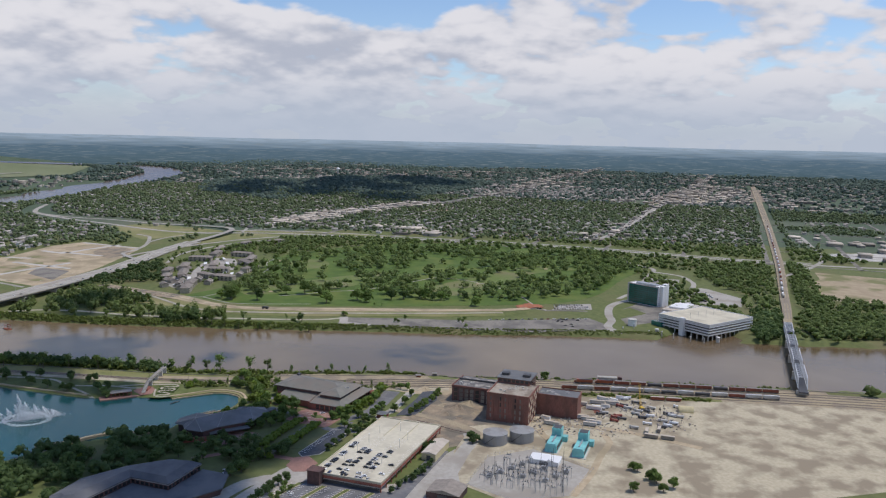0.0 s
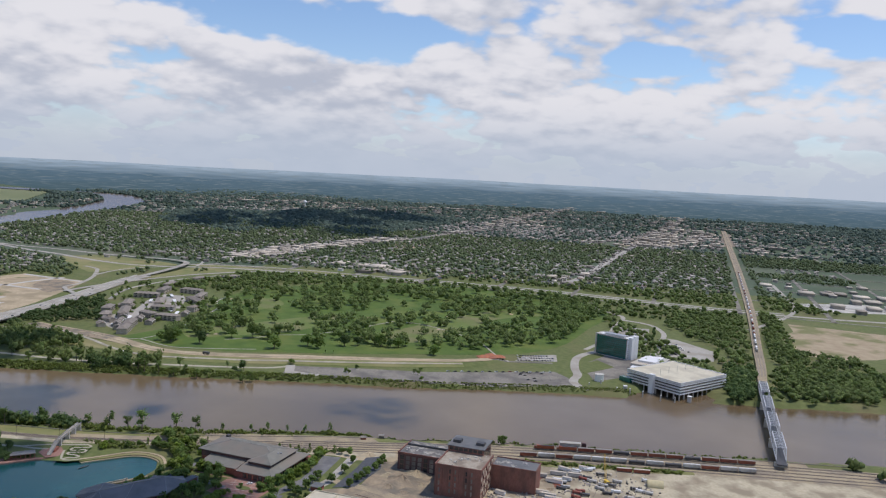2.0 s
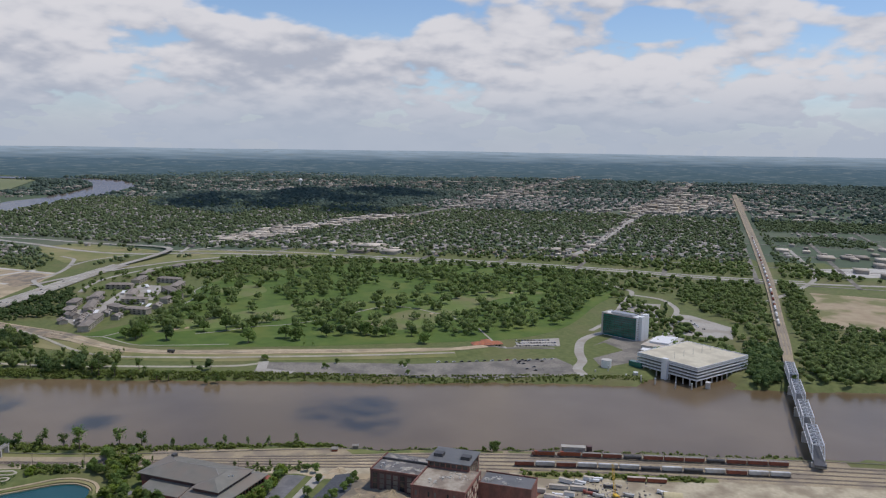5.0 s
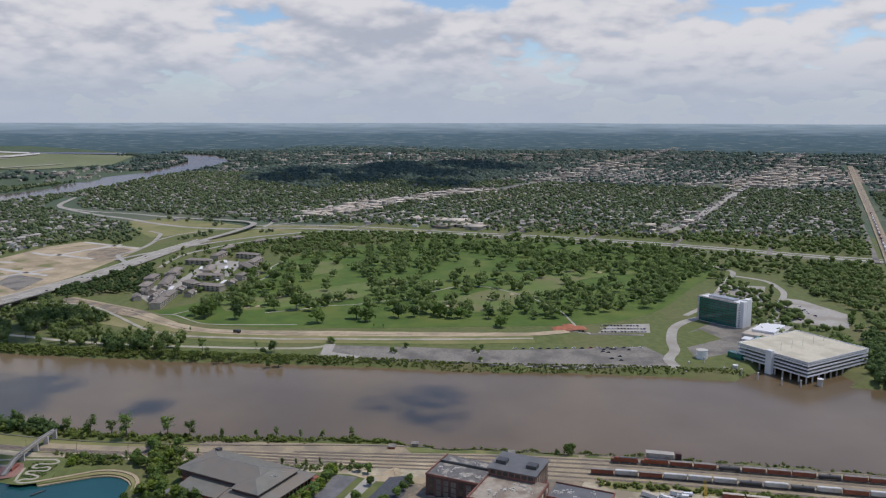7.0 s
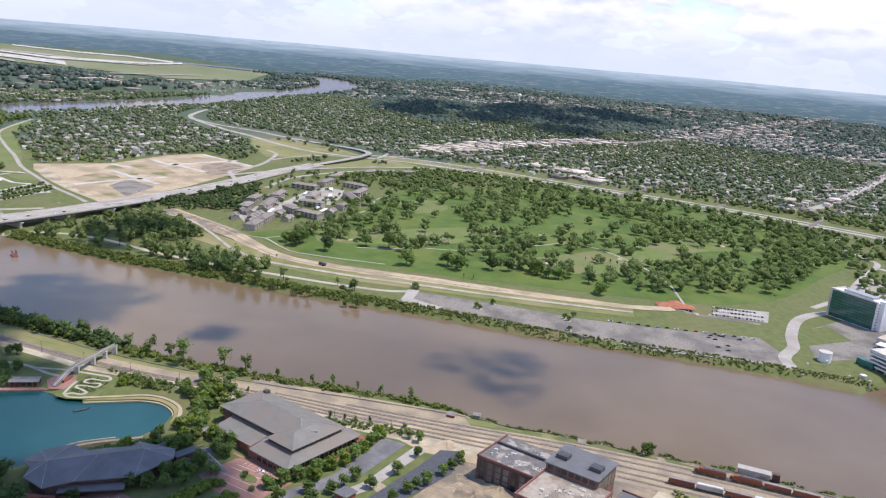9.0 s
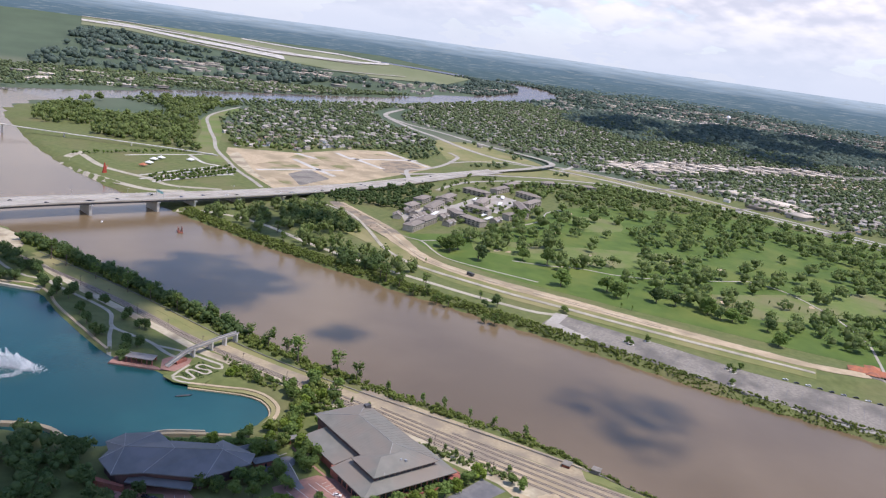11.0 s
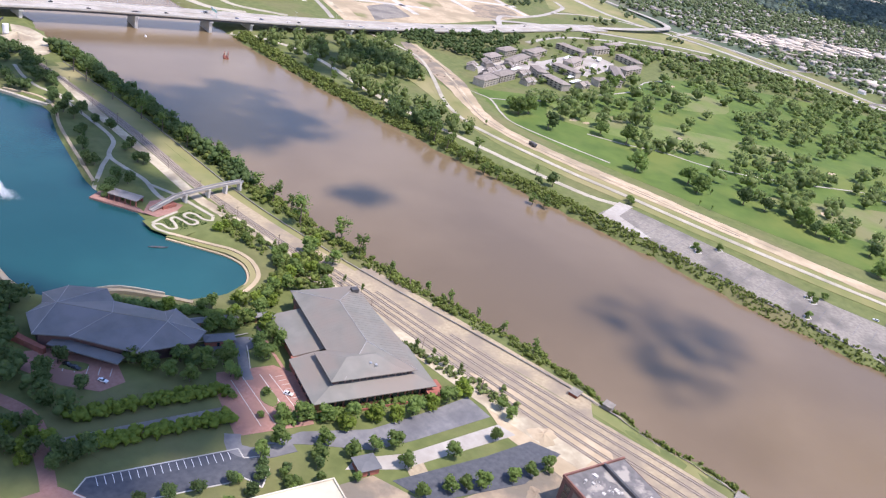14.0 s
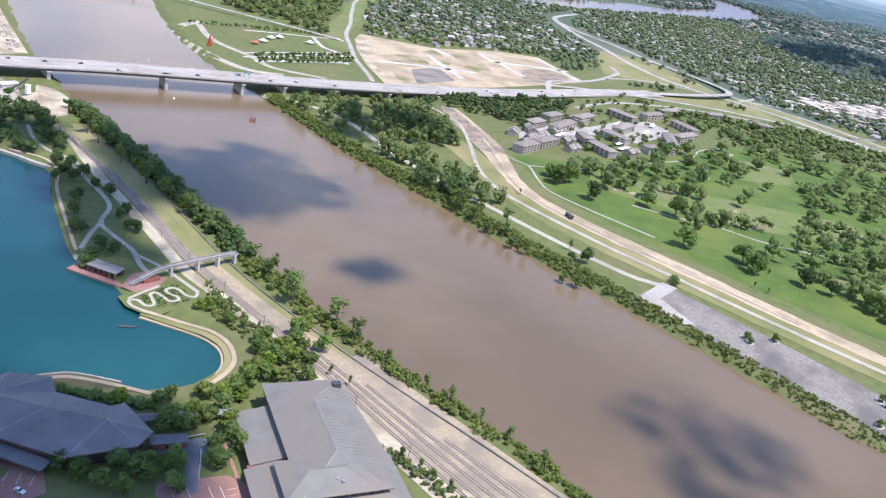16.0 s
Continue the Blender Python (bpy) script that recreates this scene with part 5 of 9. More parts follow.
def office_hall():
    """Two-tier hipped roof on brick walls."""
    t = thing("office_hall", pose(336, 344, 0, 0, 0, -17), "brick office hall under broad tiered brown metal hip roofs", "building")
    wall = part("wall", Shape().box(2, 2, 0, 63, 38, 6.2).box(5, 38, 0, 58, 72, 6.2).box(19.5, 72, 0, 58, 84, 6.2), BRICK, t, "red brick wall")
    windows(wall, 14, 4, 61, 1.94, 1.6, 4.6, "x")
    windows(wall, 9, 40, 82, 58.06, 1.6, 4.6, "y")
    windows(wall, 5, 4, 30, 1.94, 1.0, 4.8, "y")
    upper = part("upper_wall", Shape().box(12.5, 9, 6, 54.5, 31, 11.7).box(19, 28, 6, 54.5, 84.5, 11.7), DARK_BRICK, t, "dark recessed clerestory wall")
    windows(upper, 10, 15, 53, 8.94, 9.0, 11.0, "x")
    low = Shape().prism([(0, 0), (65, 0), (65, 35), (0, 35)], 6.2, 6.7)
    low.prism([(0, 0), (65, 0), (65, 35), (0, 35)], 6.7, 9.4, [(12, 9), (55, 9), (55, 35), (12, 35)])
    part("lower_roof", low, ROOF, t, "brown-grey standing seam roof")
    wing = Shape().prism([(3, 37), (19, 37), (19, 74), (3, 74)], 6.2, 6.7)
    wing.face([(3, 37, 6.7), (19, 37, 9.2), (19, 74, 9.2), (3, 74, 6.7)]).face([(3, 37, 6.7), (19, 37, 6.7), (19, 37, 9.2)]).face([(19, 74, 6.7), (3, 74, 6.7), (19, 74, 9.2)])
    part("wing_roof", wing, ROOF, t)
    part("east_roof", Shape().prism([(54, 30), (65, 30), (60, 84), (54, 84)], 6.2, 8.2, [(54, 30), (58, 30), (56, 84), (54, 84)]), ROOF, t)
    up = Shape().hip(17.5, 7.5, 56.5, 87, 12.2, 5.2, 21)
    part("upper_roof", up, ROOF, t, "broad hipped metal roof")
    part("front_roof", Shape().hip(10.8, 7.4, 50, 31.5, 12.25, 3.9, 12), ROOF, t)
    for a, b in (((37, 28.5, 17.4), (37, 66, 17.4)), ((37, 28.5, 17.4), (17.6, 7.6, 12.3)), ((37, 28.5, 17.4), (56.4, 7.6, 12.3)), ((37, 66, 17.4), (17.6, 86.9, 12.3)), ((37, 66, 17.4), (56.4, 86.9, 12.3))):
        part("ridge_cap", Shape().tube(a, b, 0.2), TANK, t)
    seam = Shape()
    for v in np.arange(10, 85, 2.4):
        g = min(1.0, (v - 7.5) / 21, (87 - v) / 21)
        for x0, sgn in ((17.5, 1), (56.5, -1)):
            seam.tube((x0, v, 12.24), (x0 + sgn * 19.5 * g, v, 12.24 + 5.2 * g), 0.07, 3)
    part("roof_seam", seam, ROOF, t, "raised standing seams")
    for x, y in ((33, 14), (35, 12)):
        part("roof_vent", Shape().box(x, y, 13.4, x + 1.2, y + 1.2, 15), STEEL, t)
    part("roof_unit", Shape().box(50, 78, 13, 54, 81, 15.5), DARK_STEEL, t)
    part("porch", Shape().box(60, -3, 0, 68, 3, 3.6).box(62, 3, 0, 70, 9, 3.2), BRICK, t, "low brick porch")
    part("garden_wall", Shape().box(-4, -2, 0, 58, -1.6, 1.3).box(66, 0, 0, 66.4, 26, 1.5), BRICK, t)
    return t


office_hall()


def lodge_hall():
    """A bent hall with faceted hip roof."""
    t = thing("lakeside_office", pose(0, 0, 0), "lakeside brick office with faceted blue-grey metal roof", "building")
    eave = [(254, 447), (258, 464), (267, 469), (271, 478), (284, 479), (299, 469), (297, 457), (314, 438), (320, 438), (323, 414), (314, 408), (287, 413), (267, 438)]
    eave = eave[::-1] if sum(a[0] * b[1] - b[0] * a[1] for a, b in zip(eave, eave[1:] + eave[:1])) < 0 else eave
    mid = np.mean(eave, axis=0)
    inner = [tuple(mid + 0.92 * (np.array(p) - mid)) for p in eave]
    part("wall", Shape().prism(inner, 0, 7.6), DARK_BRICK, t, "dark red brick wall")
    ridge = [Vector((270, 459, 13.4)), Vector((288, 440, 13.8)), Vector((307, 423, 13.2))]
    s = Shape().prism(eave, 7.4, 8.0)
    pick = [min(range(3), key=lambda k: (Vector((*p, 8)) - ridge[k]).length) for p in eave]
    for i, p in enumerate(eave):
        q, a, b = eave[(i + 1) % len(eave)], pick[i], pick[(i + 1) % len(eave)]
        face = [(*p, 8.0), (*q, 8.0), tuple(ridge[b])] + ([tuple(ridge[a])] if a != b else [])
        s.face(face)
        part("hip_cap", Shape().tube((*p, 8.02), tuple(ridge[a]), 0.24, 4), TANK, t)
    part("roof", s, ROOF_BLUE, t, "faceted blue-grey metal roof")
    for a, b in ((0, 1), (1, 2)):
        part("ridge_cap", Shape().tube(tuple(ridge[a]), tuple(ridge[b]), 0.2), ROOF, t)
    part("porch_roof", Shape().prism([(258, 441), (278, 413), (284, 417), (264, 445)], 4.2, 4.8), ROOF_BLUE, t)
    part("terrace_wall", Shape().prism([(247, 460), (256, 440), (258, 441), (250, 462)], 0, 3.2), BRICK, t)
    return t


lodge_hall()


def covered_walk():
    a = math.degrees(math.atan2(419 - 431, 362 - 322))
    t = thing("covered_walk", pose(322, 431, 0, 0, 0, a), "covered walkway with a long grey metal roof", "walkway")
    part("roof", Shape().box(0, -2.6, 3.6, 42, 2.6, 3.9).face([(0, -2.6, 3.9), (42, -2.6, 3.9), (42, 0, 5.0), (0, 0, 5.0)]).face([(42, 2.6, 3.9), (0, 2.6, 3.9), (0, 0, 5.0), (42, 0, 5.0)]), ROOF_BLUE, t)
    for i in range(8):
        for y in (-2.2, 2.2):
            part("post", Shape().box(i * 5.8 + 0.6, y - 0.15, 0, i * 5.8 + 0.9, y + 0.15, 3.6), BRICK, t)
    return t


covered_walk()


def gate_house(x, y, rz, w, d, h, roof, label):
    t = thing("outbuilding", pose(x, y, 0, 0, 0, rz), label, "building")
    part("wall", Shape().box(0, 0, 0, w, d, h), BRICK, t)
    part("roof", Shape().hip(-0.8, -0.8, w + 0.8, d + 0.8, h + 0.4, 0.8), roof, t)
    part("door", Shape().box(w * 0.4, -0.06, 0.05, w * 0.4 + 1.2, 0.02, 2.1), DARK_GLASS, t)
    return t


gate_house(322, 412, -20, 14, 5, 3.2, ROOF_BLUE, "low brick service building with a flat metal roof")
gate_house(330, 302, -16, 9, 8, 3.5, ROOF_BLUE, "small brick kiosk beside the car park")


def dark_office():
    """Broad shaded office near the lake's west side."""
    t = thing("west_office", pose(0, 0, 0), "dark brick office with broad grey roofs", "building")
    poly = [(108, 490), (118, 501), (149, 495), (175, 473), (192, 446), (187, 420), (148, 429), (156, 461), (114, 476)]
    poly = poly[::-1] if sum(a[0] * b[1] - b[0] * a[1] for a, b in zip(poly, poly[1:] + poly[:1])) < 0 else poly
    n_p = len(poly)
    edge = [np.array(poly[(i + 1) % n_p], float) - np.array(poly[i - 1], float) for i in range(n_p)]
    inward = [np.array([-e[1], e[0]]) / np.hypot(*e) for e in edge]

    def shrunk(d):
        return [tuple(np.array(p) + d * w) for p, w in zip(poly, inward)]

    part("wall", Shape().prism(shrunk(1.0), 0, 9), DARK_BRICK, t)
    part("roof", Shape().prism(poly, 9, 9.6).prism(shrunk(0.2), 9.6, 12.5, shrunk(8.0)), ROOF_SHADED, t)
    part("lower_roof", Shape().prism([(114, 475), (155, 460), (147, 429), (186, 419), (180, 396), (156, 392), (126, 418), (104, 462)], 4.6, 5.4), ROOF_SHADED, t)
    part("lower_wall", Shape().prism([(115, 473), (155, 459), (148, 429), (184, 419), (179, 398), (156, 394), (127, 419), (106, 462)], 0, 4.6), DARK_BRICK, t)
    part("eave_band", Shape().prism(shrunk(-0.1), 8.5, 8.98), STEEL, t)
    ring = shrunk(0.95)
    for a, b in zip(ring, ring[1:] + ring[:1]):
        a, b = np.array(a), np.array(b)
        n = int(np.linalg.norm(b - a) / 4)
        for i in range(n):
            c = a + (b - a) * (i + 0.5) / n
            part("window", Shape().box(-1.3, -0.12, 0, 1.3, 0.12, 2.2), DARK_GLASS, t, "", pose(c[0], c[1], 5.2, 0, 0, math.degrees(math.atan2(*(b - a)[::-1]))))
    return t


dark_office()


def parking_deck():
    t = thing("parking_deck", pose(175, 279, 0, 0, 0, -14.3), "buff concrete parking deck with brick-red sides", "parking deck")
    part("slab", Shape().box(0, 0, 6.6, 130, 57, 7.4), DECK, t, "buff concrete top slab")
    part("lower_slab", Shape().box(0.5, 0.5, 3.0, 129.5, 56.5, 3.5), CONCRETE, t)
    for name, b in (("parapet", (0, 0, 130, 0.6)), ("parapet", (0, 56.4, 130, 57)), ("parapet", (0, 0.6, 0.6, 56.4)), ("parapet", (129.4, 0.6, 130, 56.4))):
        part(name, Shape().box(b[0], b[1], 6.4, b[2], b[3], 8.2), DECK, t, "buff concrete parapet")
    for b in ((-0.1, -0.1, 130.1, 0.5), (-0.1, 56.5, 130.1, 57.1), (-0.1, 0.5, 0.5, 56.5)):
        part("spandrel", Shape().box(b[0], b[1], 4.2, b[2], b[3], 6.4), BRICK, t, "brick-red spandrel")
    for k in range(14):
        for y in (0.3, 56.7):
            part("column", Shape().box(k * 9.9 + 0.3, y - 0.3, 0, k * 9.9 + 1.1, y + 0.3, 6.0), BRICK, t)
    # Solid dark block; its colour stands in for shade under the top slab.
    part("shade_fill", Shape().box(2, 4, 0, 128, 53, 6.5), DARK_STEEL, t, "dark block painted in for the shade inside")
    part("ramp_wall", Shape().box(88, 19, 7.4, 128, 19.5, 8.4).box(88, 36, 7.4, 128, 36.5, 8.4), DECK, t)
    part("stair_tower", Shape().box(-6, 48, 0, 3, 58, 10.5).box(-6.6, 47.4, 10.5, 3.6, 58.6, 11), DARK_BRICK, t)
    return t


parking_deck()


DUSTY_ROOF = mat("dusty_roof", (0.33, 0.285, 0.22), (0.43, 0.375, 0.30), 0.3, c3=(0.24, 0.195, 0.15), big=0.1, lo=0.44, hi=0.58)
TORN_ROOF = mat("torn_felt_roof", (0.13, 0.125, 0.12), (0.19, 0.18, 0.17), 0.3, c3=(0.36, 0.33, 0.28), big=0.12, lo=0.52, hi=0.6)


def brick_plant():
    t = thing("brick_power_station", pose(333, 169, 0, 0, 0, -14.4), "gutted red brick power station with rubble-strewn flat roofs", "building")
    main = part("main_block", Shape().box(0, 0, 0, 40, 40, 26), OLD_BRICK, t, "sooty red brick block")
    for i in range(9):
        part("pilaster", Shape().box(-0.5, i * 4.7 + 0.4, 0, 0, i * 4.7 + 1.6, 25), OLD_BRICK, main)
    for i in range(8):
        for z in (2, 7, 12, 17, 21.5):
            part("window", Shape().box(i * 4.8 + 1.4, -0.08, z, i * 4.8 + 3.8, 0.06, z + 3.2), DECK if (i * 7 + int(z)) % 3 else DARK_GLASS, main, "boarded window")
    for i in (1, 2, 4, 5, 7):
        for z in (3.5, 9, 14.5, 20):
            part("window", Shape().box(-0.1, i * 4.7 + 2.6, z, 0.06, i * 4.7 + 3.9, z + 3.6), (DARK_GLASS, OLD_ASPHALT, TAR_ROOF)[(i * 5 + int(z)) % 3], main, "narrow broken window")
    part("main_roof", Shape().box(0.6, 0.6, 26, 39.4, 39.4, 26.1), DUSTY_ROOF, t)
    for b in ((-0.3, -0.3, 40, 0.5), (-0.3, 39.5, 40, 40.3), (-0.3, 0.5, 0.5, 39.5)):
        part("parapet", Shape().box(b[0], b[1], 25.6, b[2], b[3], 27.2), OLD_BRICK, t)
    up = part("upper_block", Shape().box(36, 8, 0, 63, 40, 31), OLD_BRICK, t, "taller red brick block")
    windows(up, 7, 9, 39, 35.94, 27.6, 30.2, "y", gap=0.2)
    windows(up, 5, 38, 61, 7.94, 20, 29, "x")
    part("upper_roof", Shape().box(35, 7, 31, 64, 41, 31.6), ROOF_BLUE, t, "grey sheet roof")
    for v in (10, 31):
        part("roof_monitor", Shape().box(44, v, 31.6, 50, v + 7, 34), DARK_STEEL, t)
    r = part("south_wing", Shape().box(34, -39, 0, 56, 0, 20), OLD_BRICK, t, "red brick wing")
    for i in range(9):
        part("pilaster", Shape().box(33.6, -38.5 + i * 4.3, 0, 34, -37.4 + i * 4.3, 18.5), OLD_BRICK, r)
    part("wing_roof", Shape().box(34.6, -38.4, 20, 55.4, -0.4, 20.12), ROOF_BLUE, t, "grey felt roof")
    part("wing_parapet", Shape().box(33.7, -39.3, 19.6, 56.3, -38.6, 21).box(33.7, -38.6, 19.6, 34.4, 0, 21).box(55.6, -38.6, 19.6, 56.3, 0, 21), OLD_BRICK, t)
    l = part("north_wing", Shape().box(40, 41, 0, 76, 88, 15.5), DARK_BRICK, t, "dark wing with tall steel windows")
    for i in range(8):
        for z in (1.5, 5.7, 9.9):
            part("window", Shape().box(39.9, 43 + i * 5.6, z, 40.06, 46.6 + i * 5.6, z + 3.5), OLD_ASPHALT if (i + int(z)) % 4 else DARK_GLASS, l, "dusty steel window")
    for i in range(6):
        part("window", Shape().box(42 + i * 5.8, 87.94, 2, 45.5 + i * 5.8, 88.1, 12.5), DARK_GLASS, l)
    part("north_roof", Shape().box(40.6, 41.6, 15.5, 75.4, 87.4, 15.65), TORN_ROOF, t, "torn tar roof")
    part("north_parapet", Shape().box(39.7, 41, 15.1, 40.4, 88.3, 16.5).box(40.4, 87.6, 15.1, 76, 88.3, 16.5), OLD_BRICK, t)
    part("roof_spine", Shape().box(62, 42, 15.6, 63.2, 87, 17.4), DARK_STEEL, t)
    return t


brick_plant()


def tank(x, y, r, h):
    t = thing("storage_tank", pose(x, y, 0), "round grey steel storage tank with a shallow roof", "tank", "tanks at the works")
    part("shell", Shape().cyl(0, 0, 0, h, r, 40), TANK, t)
    part("roof", Shape().cyl(0, 0, h, h + 0.9, r + 0.15, 40, 0.6), TANK, t)
    part("rim", Shape().cyl(0, 0, h - 0.5, h, r + 0.25, 40), STEEL, t)
    s = Shape()
    for i in range(14):
        a, b = 2.2 + i * 0.07, 2.2 + (i + 1) * 0.07
        s.tube(((r + 0.5) * math.cos(a), (r + 0.5) * math.sin(a), h * i / 14), ((r + 0.5) * math.cos(b), (r + 0.5) * math.sin(b), h * (i + 1) / 14), 0.2, 4)
    part("stair", s, DARK_STEEL, t)


tank(288, 198, 10.6, 9.5)
tank(297, 175, 10.6, 9.5)


def turbine(x, y):
    t = thing("gas_turbine", pose(x, y, 0, 0, 0, -14.4), "turquoise gas turbine housing with a tall exhaust box", "turbine", "gas turbines at the works")
    part("body", Shape().box(0, 0, 0.4, 26, 10, 6.4, 0.3), TURQUOISE, t)
    part("intake", Shape().box(-0.2, 1, 6.4, 8, 9, 7.8, 0.3), TURQUOISE, t)
    part("exhaust_stack", Shape().box(24, 0.8, 0.4, 33, 9.2, 13.0), TURQUOISE, t)
    part("exhaust_mouth", Shape().box(24.6, 1.4, 13.0, 32.4, 8.6, 13.3), DARK_STEEL, t)
    part("pipe", Shape().tube((5, 5, 7.9), (22, 5, 7.4), 0.7, 8), STEEL, t)
    part("base_slab", Shape().box(-1.5, -1.5, 0, 35, 11.5, 0.4), CONCRETE, t)
    for i in range(4):
        part("louvre", Shape().box(2 + i * 6, -0.08, 2, 6 + i * 6, 0.1, 5.5), DARK_STEEL, t)
    part("filter_house", Shape().box(28, -3.5, 0.4, 34, 0.6, 5), TURQUOISE, t)


turbine(270, 146)
turbine(262, 124)


def shed(name, x, y, w, d, h, rise, wall, roof, label, rz=-14.4):
    t = thing(name, pose(x, y, 0, 0, 0, rz), label, "shed")
    part("wall", Shape().box(0, 0, 0, w, d, h), wall, t)
    ym = d / 2
    part("roof", Shape().box(-0.4, -0.4, h, w + 0.4, d + 0.4, h + 0.15).face([(-0.4, -0.4, h + 0.15), (w + 0.4, -0.4, h + 0.15), (w + 0.4, ym, h + rise), (-0.4, ym, h + rise)])
         .face([(w + 0.4, d + 0.4, h + 0.15), (-0.4, d + 0.4, h + 0.15), (-0.4, ym, h + rise), (w + 0.4, ym, h + rise)])
         .face([(-0.4, d + 0.4, h + 0.15), (-0.4, -0.4, h + 0.15), (-0.4, ym, h + rise)]).face([(w + 0.4, -0.4, h + 0.15), (w + 0.4, d + 0.4, h + 0.15), (w + 0.4, ym, h + rise)]), roof, t)
    part("door", Shape().box(-0.08, d * 0.35, 0, 0.05, d * 0.65, h * 0.75), DARK_STEEL, t)
    return t


shed("control_shed", 241, 146, 14, 24, 3.8, 0.5, WHITE, WHITE, "long white flat control shed in the substation")
shed("buff_shed", 238, 245, 33, 12, 6.0, 1.6, SHEET, PALE_ROOF, "buff sheet metal shed with a pale roof")
shed("works_house", 166, 221, 21, 25, 5.0, 3.0, DARK_BRICK, APT_ROOF, "brick house with a grey-brown roof")


def hotel():
    a = math.degrees(math.atan2(42, 37))
    t = thing("hotel_tower", pose(904, -46, 0, 0, 0, a), "ten-storey casino hotel with green glass front and white sides", "hotel")
    body = part("body", Shape().box(0, -22, 0, 57, 0, 31.5), WHITE, t, "white concrete body")
    for f in range(9):
        for k in range(14):
            part("window_pane", Shape().box(2.2 + k * 3.8, -0.1, 1.2 + f * 3.3, 5.6 + k * 3.8, 0.15, 3.9 + f * 3.3), GREEN_GLASS, body)
    part("curtain_wall", Shape().box(1.8, -0.02, 0.6, 55.4, 0.06, 31), DARK_GLASS, body)
    part("lift_tower", Shape().box(-4, -24, 0, 3, -14, 35).box(-5, -12, 0, 1, -4, 33.5), WHITE, t)
    part("roof_parapet", Shape().box(-0.3, -22.3, 31.5, 57.3, -21.6, 32.6).box(-0.3, -0.5, 31.5, 57.3, 0.3, 32.6), CONCRETE, t)
    part("roof_plant", Shape().box(10, -17, 31.5, 46, -6, 34), STEEL, t)
    part("end_wall", Shape().box(55.4, -22.2, 0, 57.8, 0.4, 32.4), CONCRETE, t)
    for k in range(9):
        part("side_band", Shape().box(-0.1, -21, 2.4 + k * 3.3, 0.06, -1, 3.6 + k * 3.3), OLD_ASPHALT, t)
    return t


hotel()


def casino_podium():
    t = thing("casino_podium", pose(850, -50, 0, 0, 0, -28), "low white casino hall with stepped flat roofs", "building")
    part("hall", Shape().box(0, -30, 0, 70, 8, 7), CONCRETE, t)
    part("upper_hall", Shape().box(16, -24, 7, 60, 2, 10), WHITE, t)
    part("roof", Shape().box(-0.5, -30.5, 7, 15.5, 8.5, 7.4), PALE_ROOF, t)
    part("drum", Shape().cyl(66, -8, 0, 11, 9, 20), CONCRETE, t)
    part("canopy", Shape().box(-16, -6, 4.2, -2, 4, 4.9).box(-15, -5, 0, -14.4, -4.4, 4.2).box(-15, 2, 0, -14.4, 2.6, 4.2), WHITE, t)
    part("link", Shape().box(-40, -16, 5, -2, -11, 8), GREEN_GLASS, t, "green glazed link bridge")
    return t


casino_podium()


def garage():
    a = math.degrees(math.atan2(-76, 66))
    t = thing("garage_on_stilts", pose(707, -80, 0, 0, 0, a), "white four-deck parking garage on stilts over the water", "garage")
    part("roof_slab", Shape().box(0, 0, 16.6, 101, 86, 17.2), DECK, t, "buff concrete roof deck")
    for f in range(4):
        z = 2.4 + 3.7 * f
        part("floor_slab", Shape().box(0.5, 0.5, z, 100.5, 85.5, z + 0.5), CONCRETE, t)
    part("roof_parapet", Shape().box(0, 0, 15.6, 101, 0.5, 18.2).box(0, 85.5, 15.6, 101, 86, 18.2).box(0, 0.5, 15.6, 0.5, 85.5, 18.2).box(100.5, 0.5, 15.6, 101, 85.5, 18.2), WHITE, t)
    for f in range(4):
        z = 2.2 + 3.7 * f
        part("spandrel", Shape().box(0, 0, z, 101, 0.45, z + 1.7).box(0, 85.55, z, 101, 86, z + 1.7).box(0, 0.45, z, 0.45, 85.55, z + 1.7).box(100.55, 0.45, z, 101, 85.55, z + 1.7), WHITE, t, "white concrete band")
    # Dark filler between the floors: shade by colour, not a real core.
    part("shade_core", Shape().box(6, 6, 2.9, 95, 80, 16.5), DARK_STEEL, t, "dark block painted in for shade between the decks")
    for k in range(11):
        for y in (1.0, 84.2):
            part("stilt", Shape().box(k * 9.9 + 0.4, y, -9, k * 9.9 + 1.6, y + 1.2, 2.4), CONCRETE, t)
    for k in range(1, 9):
        for x in (0.8, 99.2):
            part("stilt", Shape().box(x - 0.6, k * 9.4, -9, x + 0.6, k * 9.4 + 1.2, 2.4), CONCRETE, t)
    part("stair_tower", Shape().box(-4, 40, -6, 1, 47, 20), WHITE, t)
    part("green_stair", Shape().box(-3, 78, -3, 4, 96, 6), GREEN_GLASS, t, "green glazed entry")
    for k in range(5):
        part("lamp_post", Shape().cyl(15 + k * 18, 43, 17.2, 25, 0.16, 6), STEEL, t)
    return t


garage()
for i, (x, y, h) in enumerate(((748, 14, 6), (735, -16, 3), (706, -92, 2), (742, 30, 2), (722, -20, 3), (728, -4, 2), (716, -35, 2), (702, -55, 2), (698, -72, 2))):
    d = thing("mooring_dolphin", pose(x, y, -9), "white round mooring dolphin in the inlet", "mooring post", "mooring posts by the casino")
    part("pile", Shape().cyl(0, 0, 0, 9 + h, 2.8 if i in (1, 2) else 0.8, 12), CONCRETE, d)
    part("cap", Shape().cyl(0, 0, 9 + h, 9.4 + h, 3.0 if i in (1, 2) else 1.0, 12), WHITE, d)
drum = thing("white_drum_tower", pose(765, 14, 0), "white cylindrical river tower", "tower")
part("drum", Shape().cyl(0, 0, -2, 9, 6, 20), WHITE, drum)
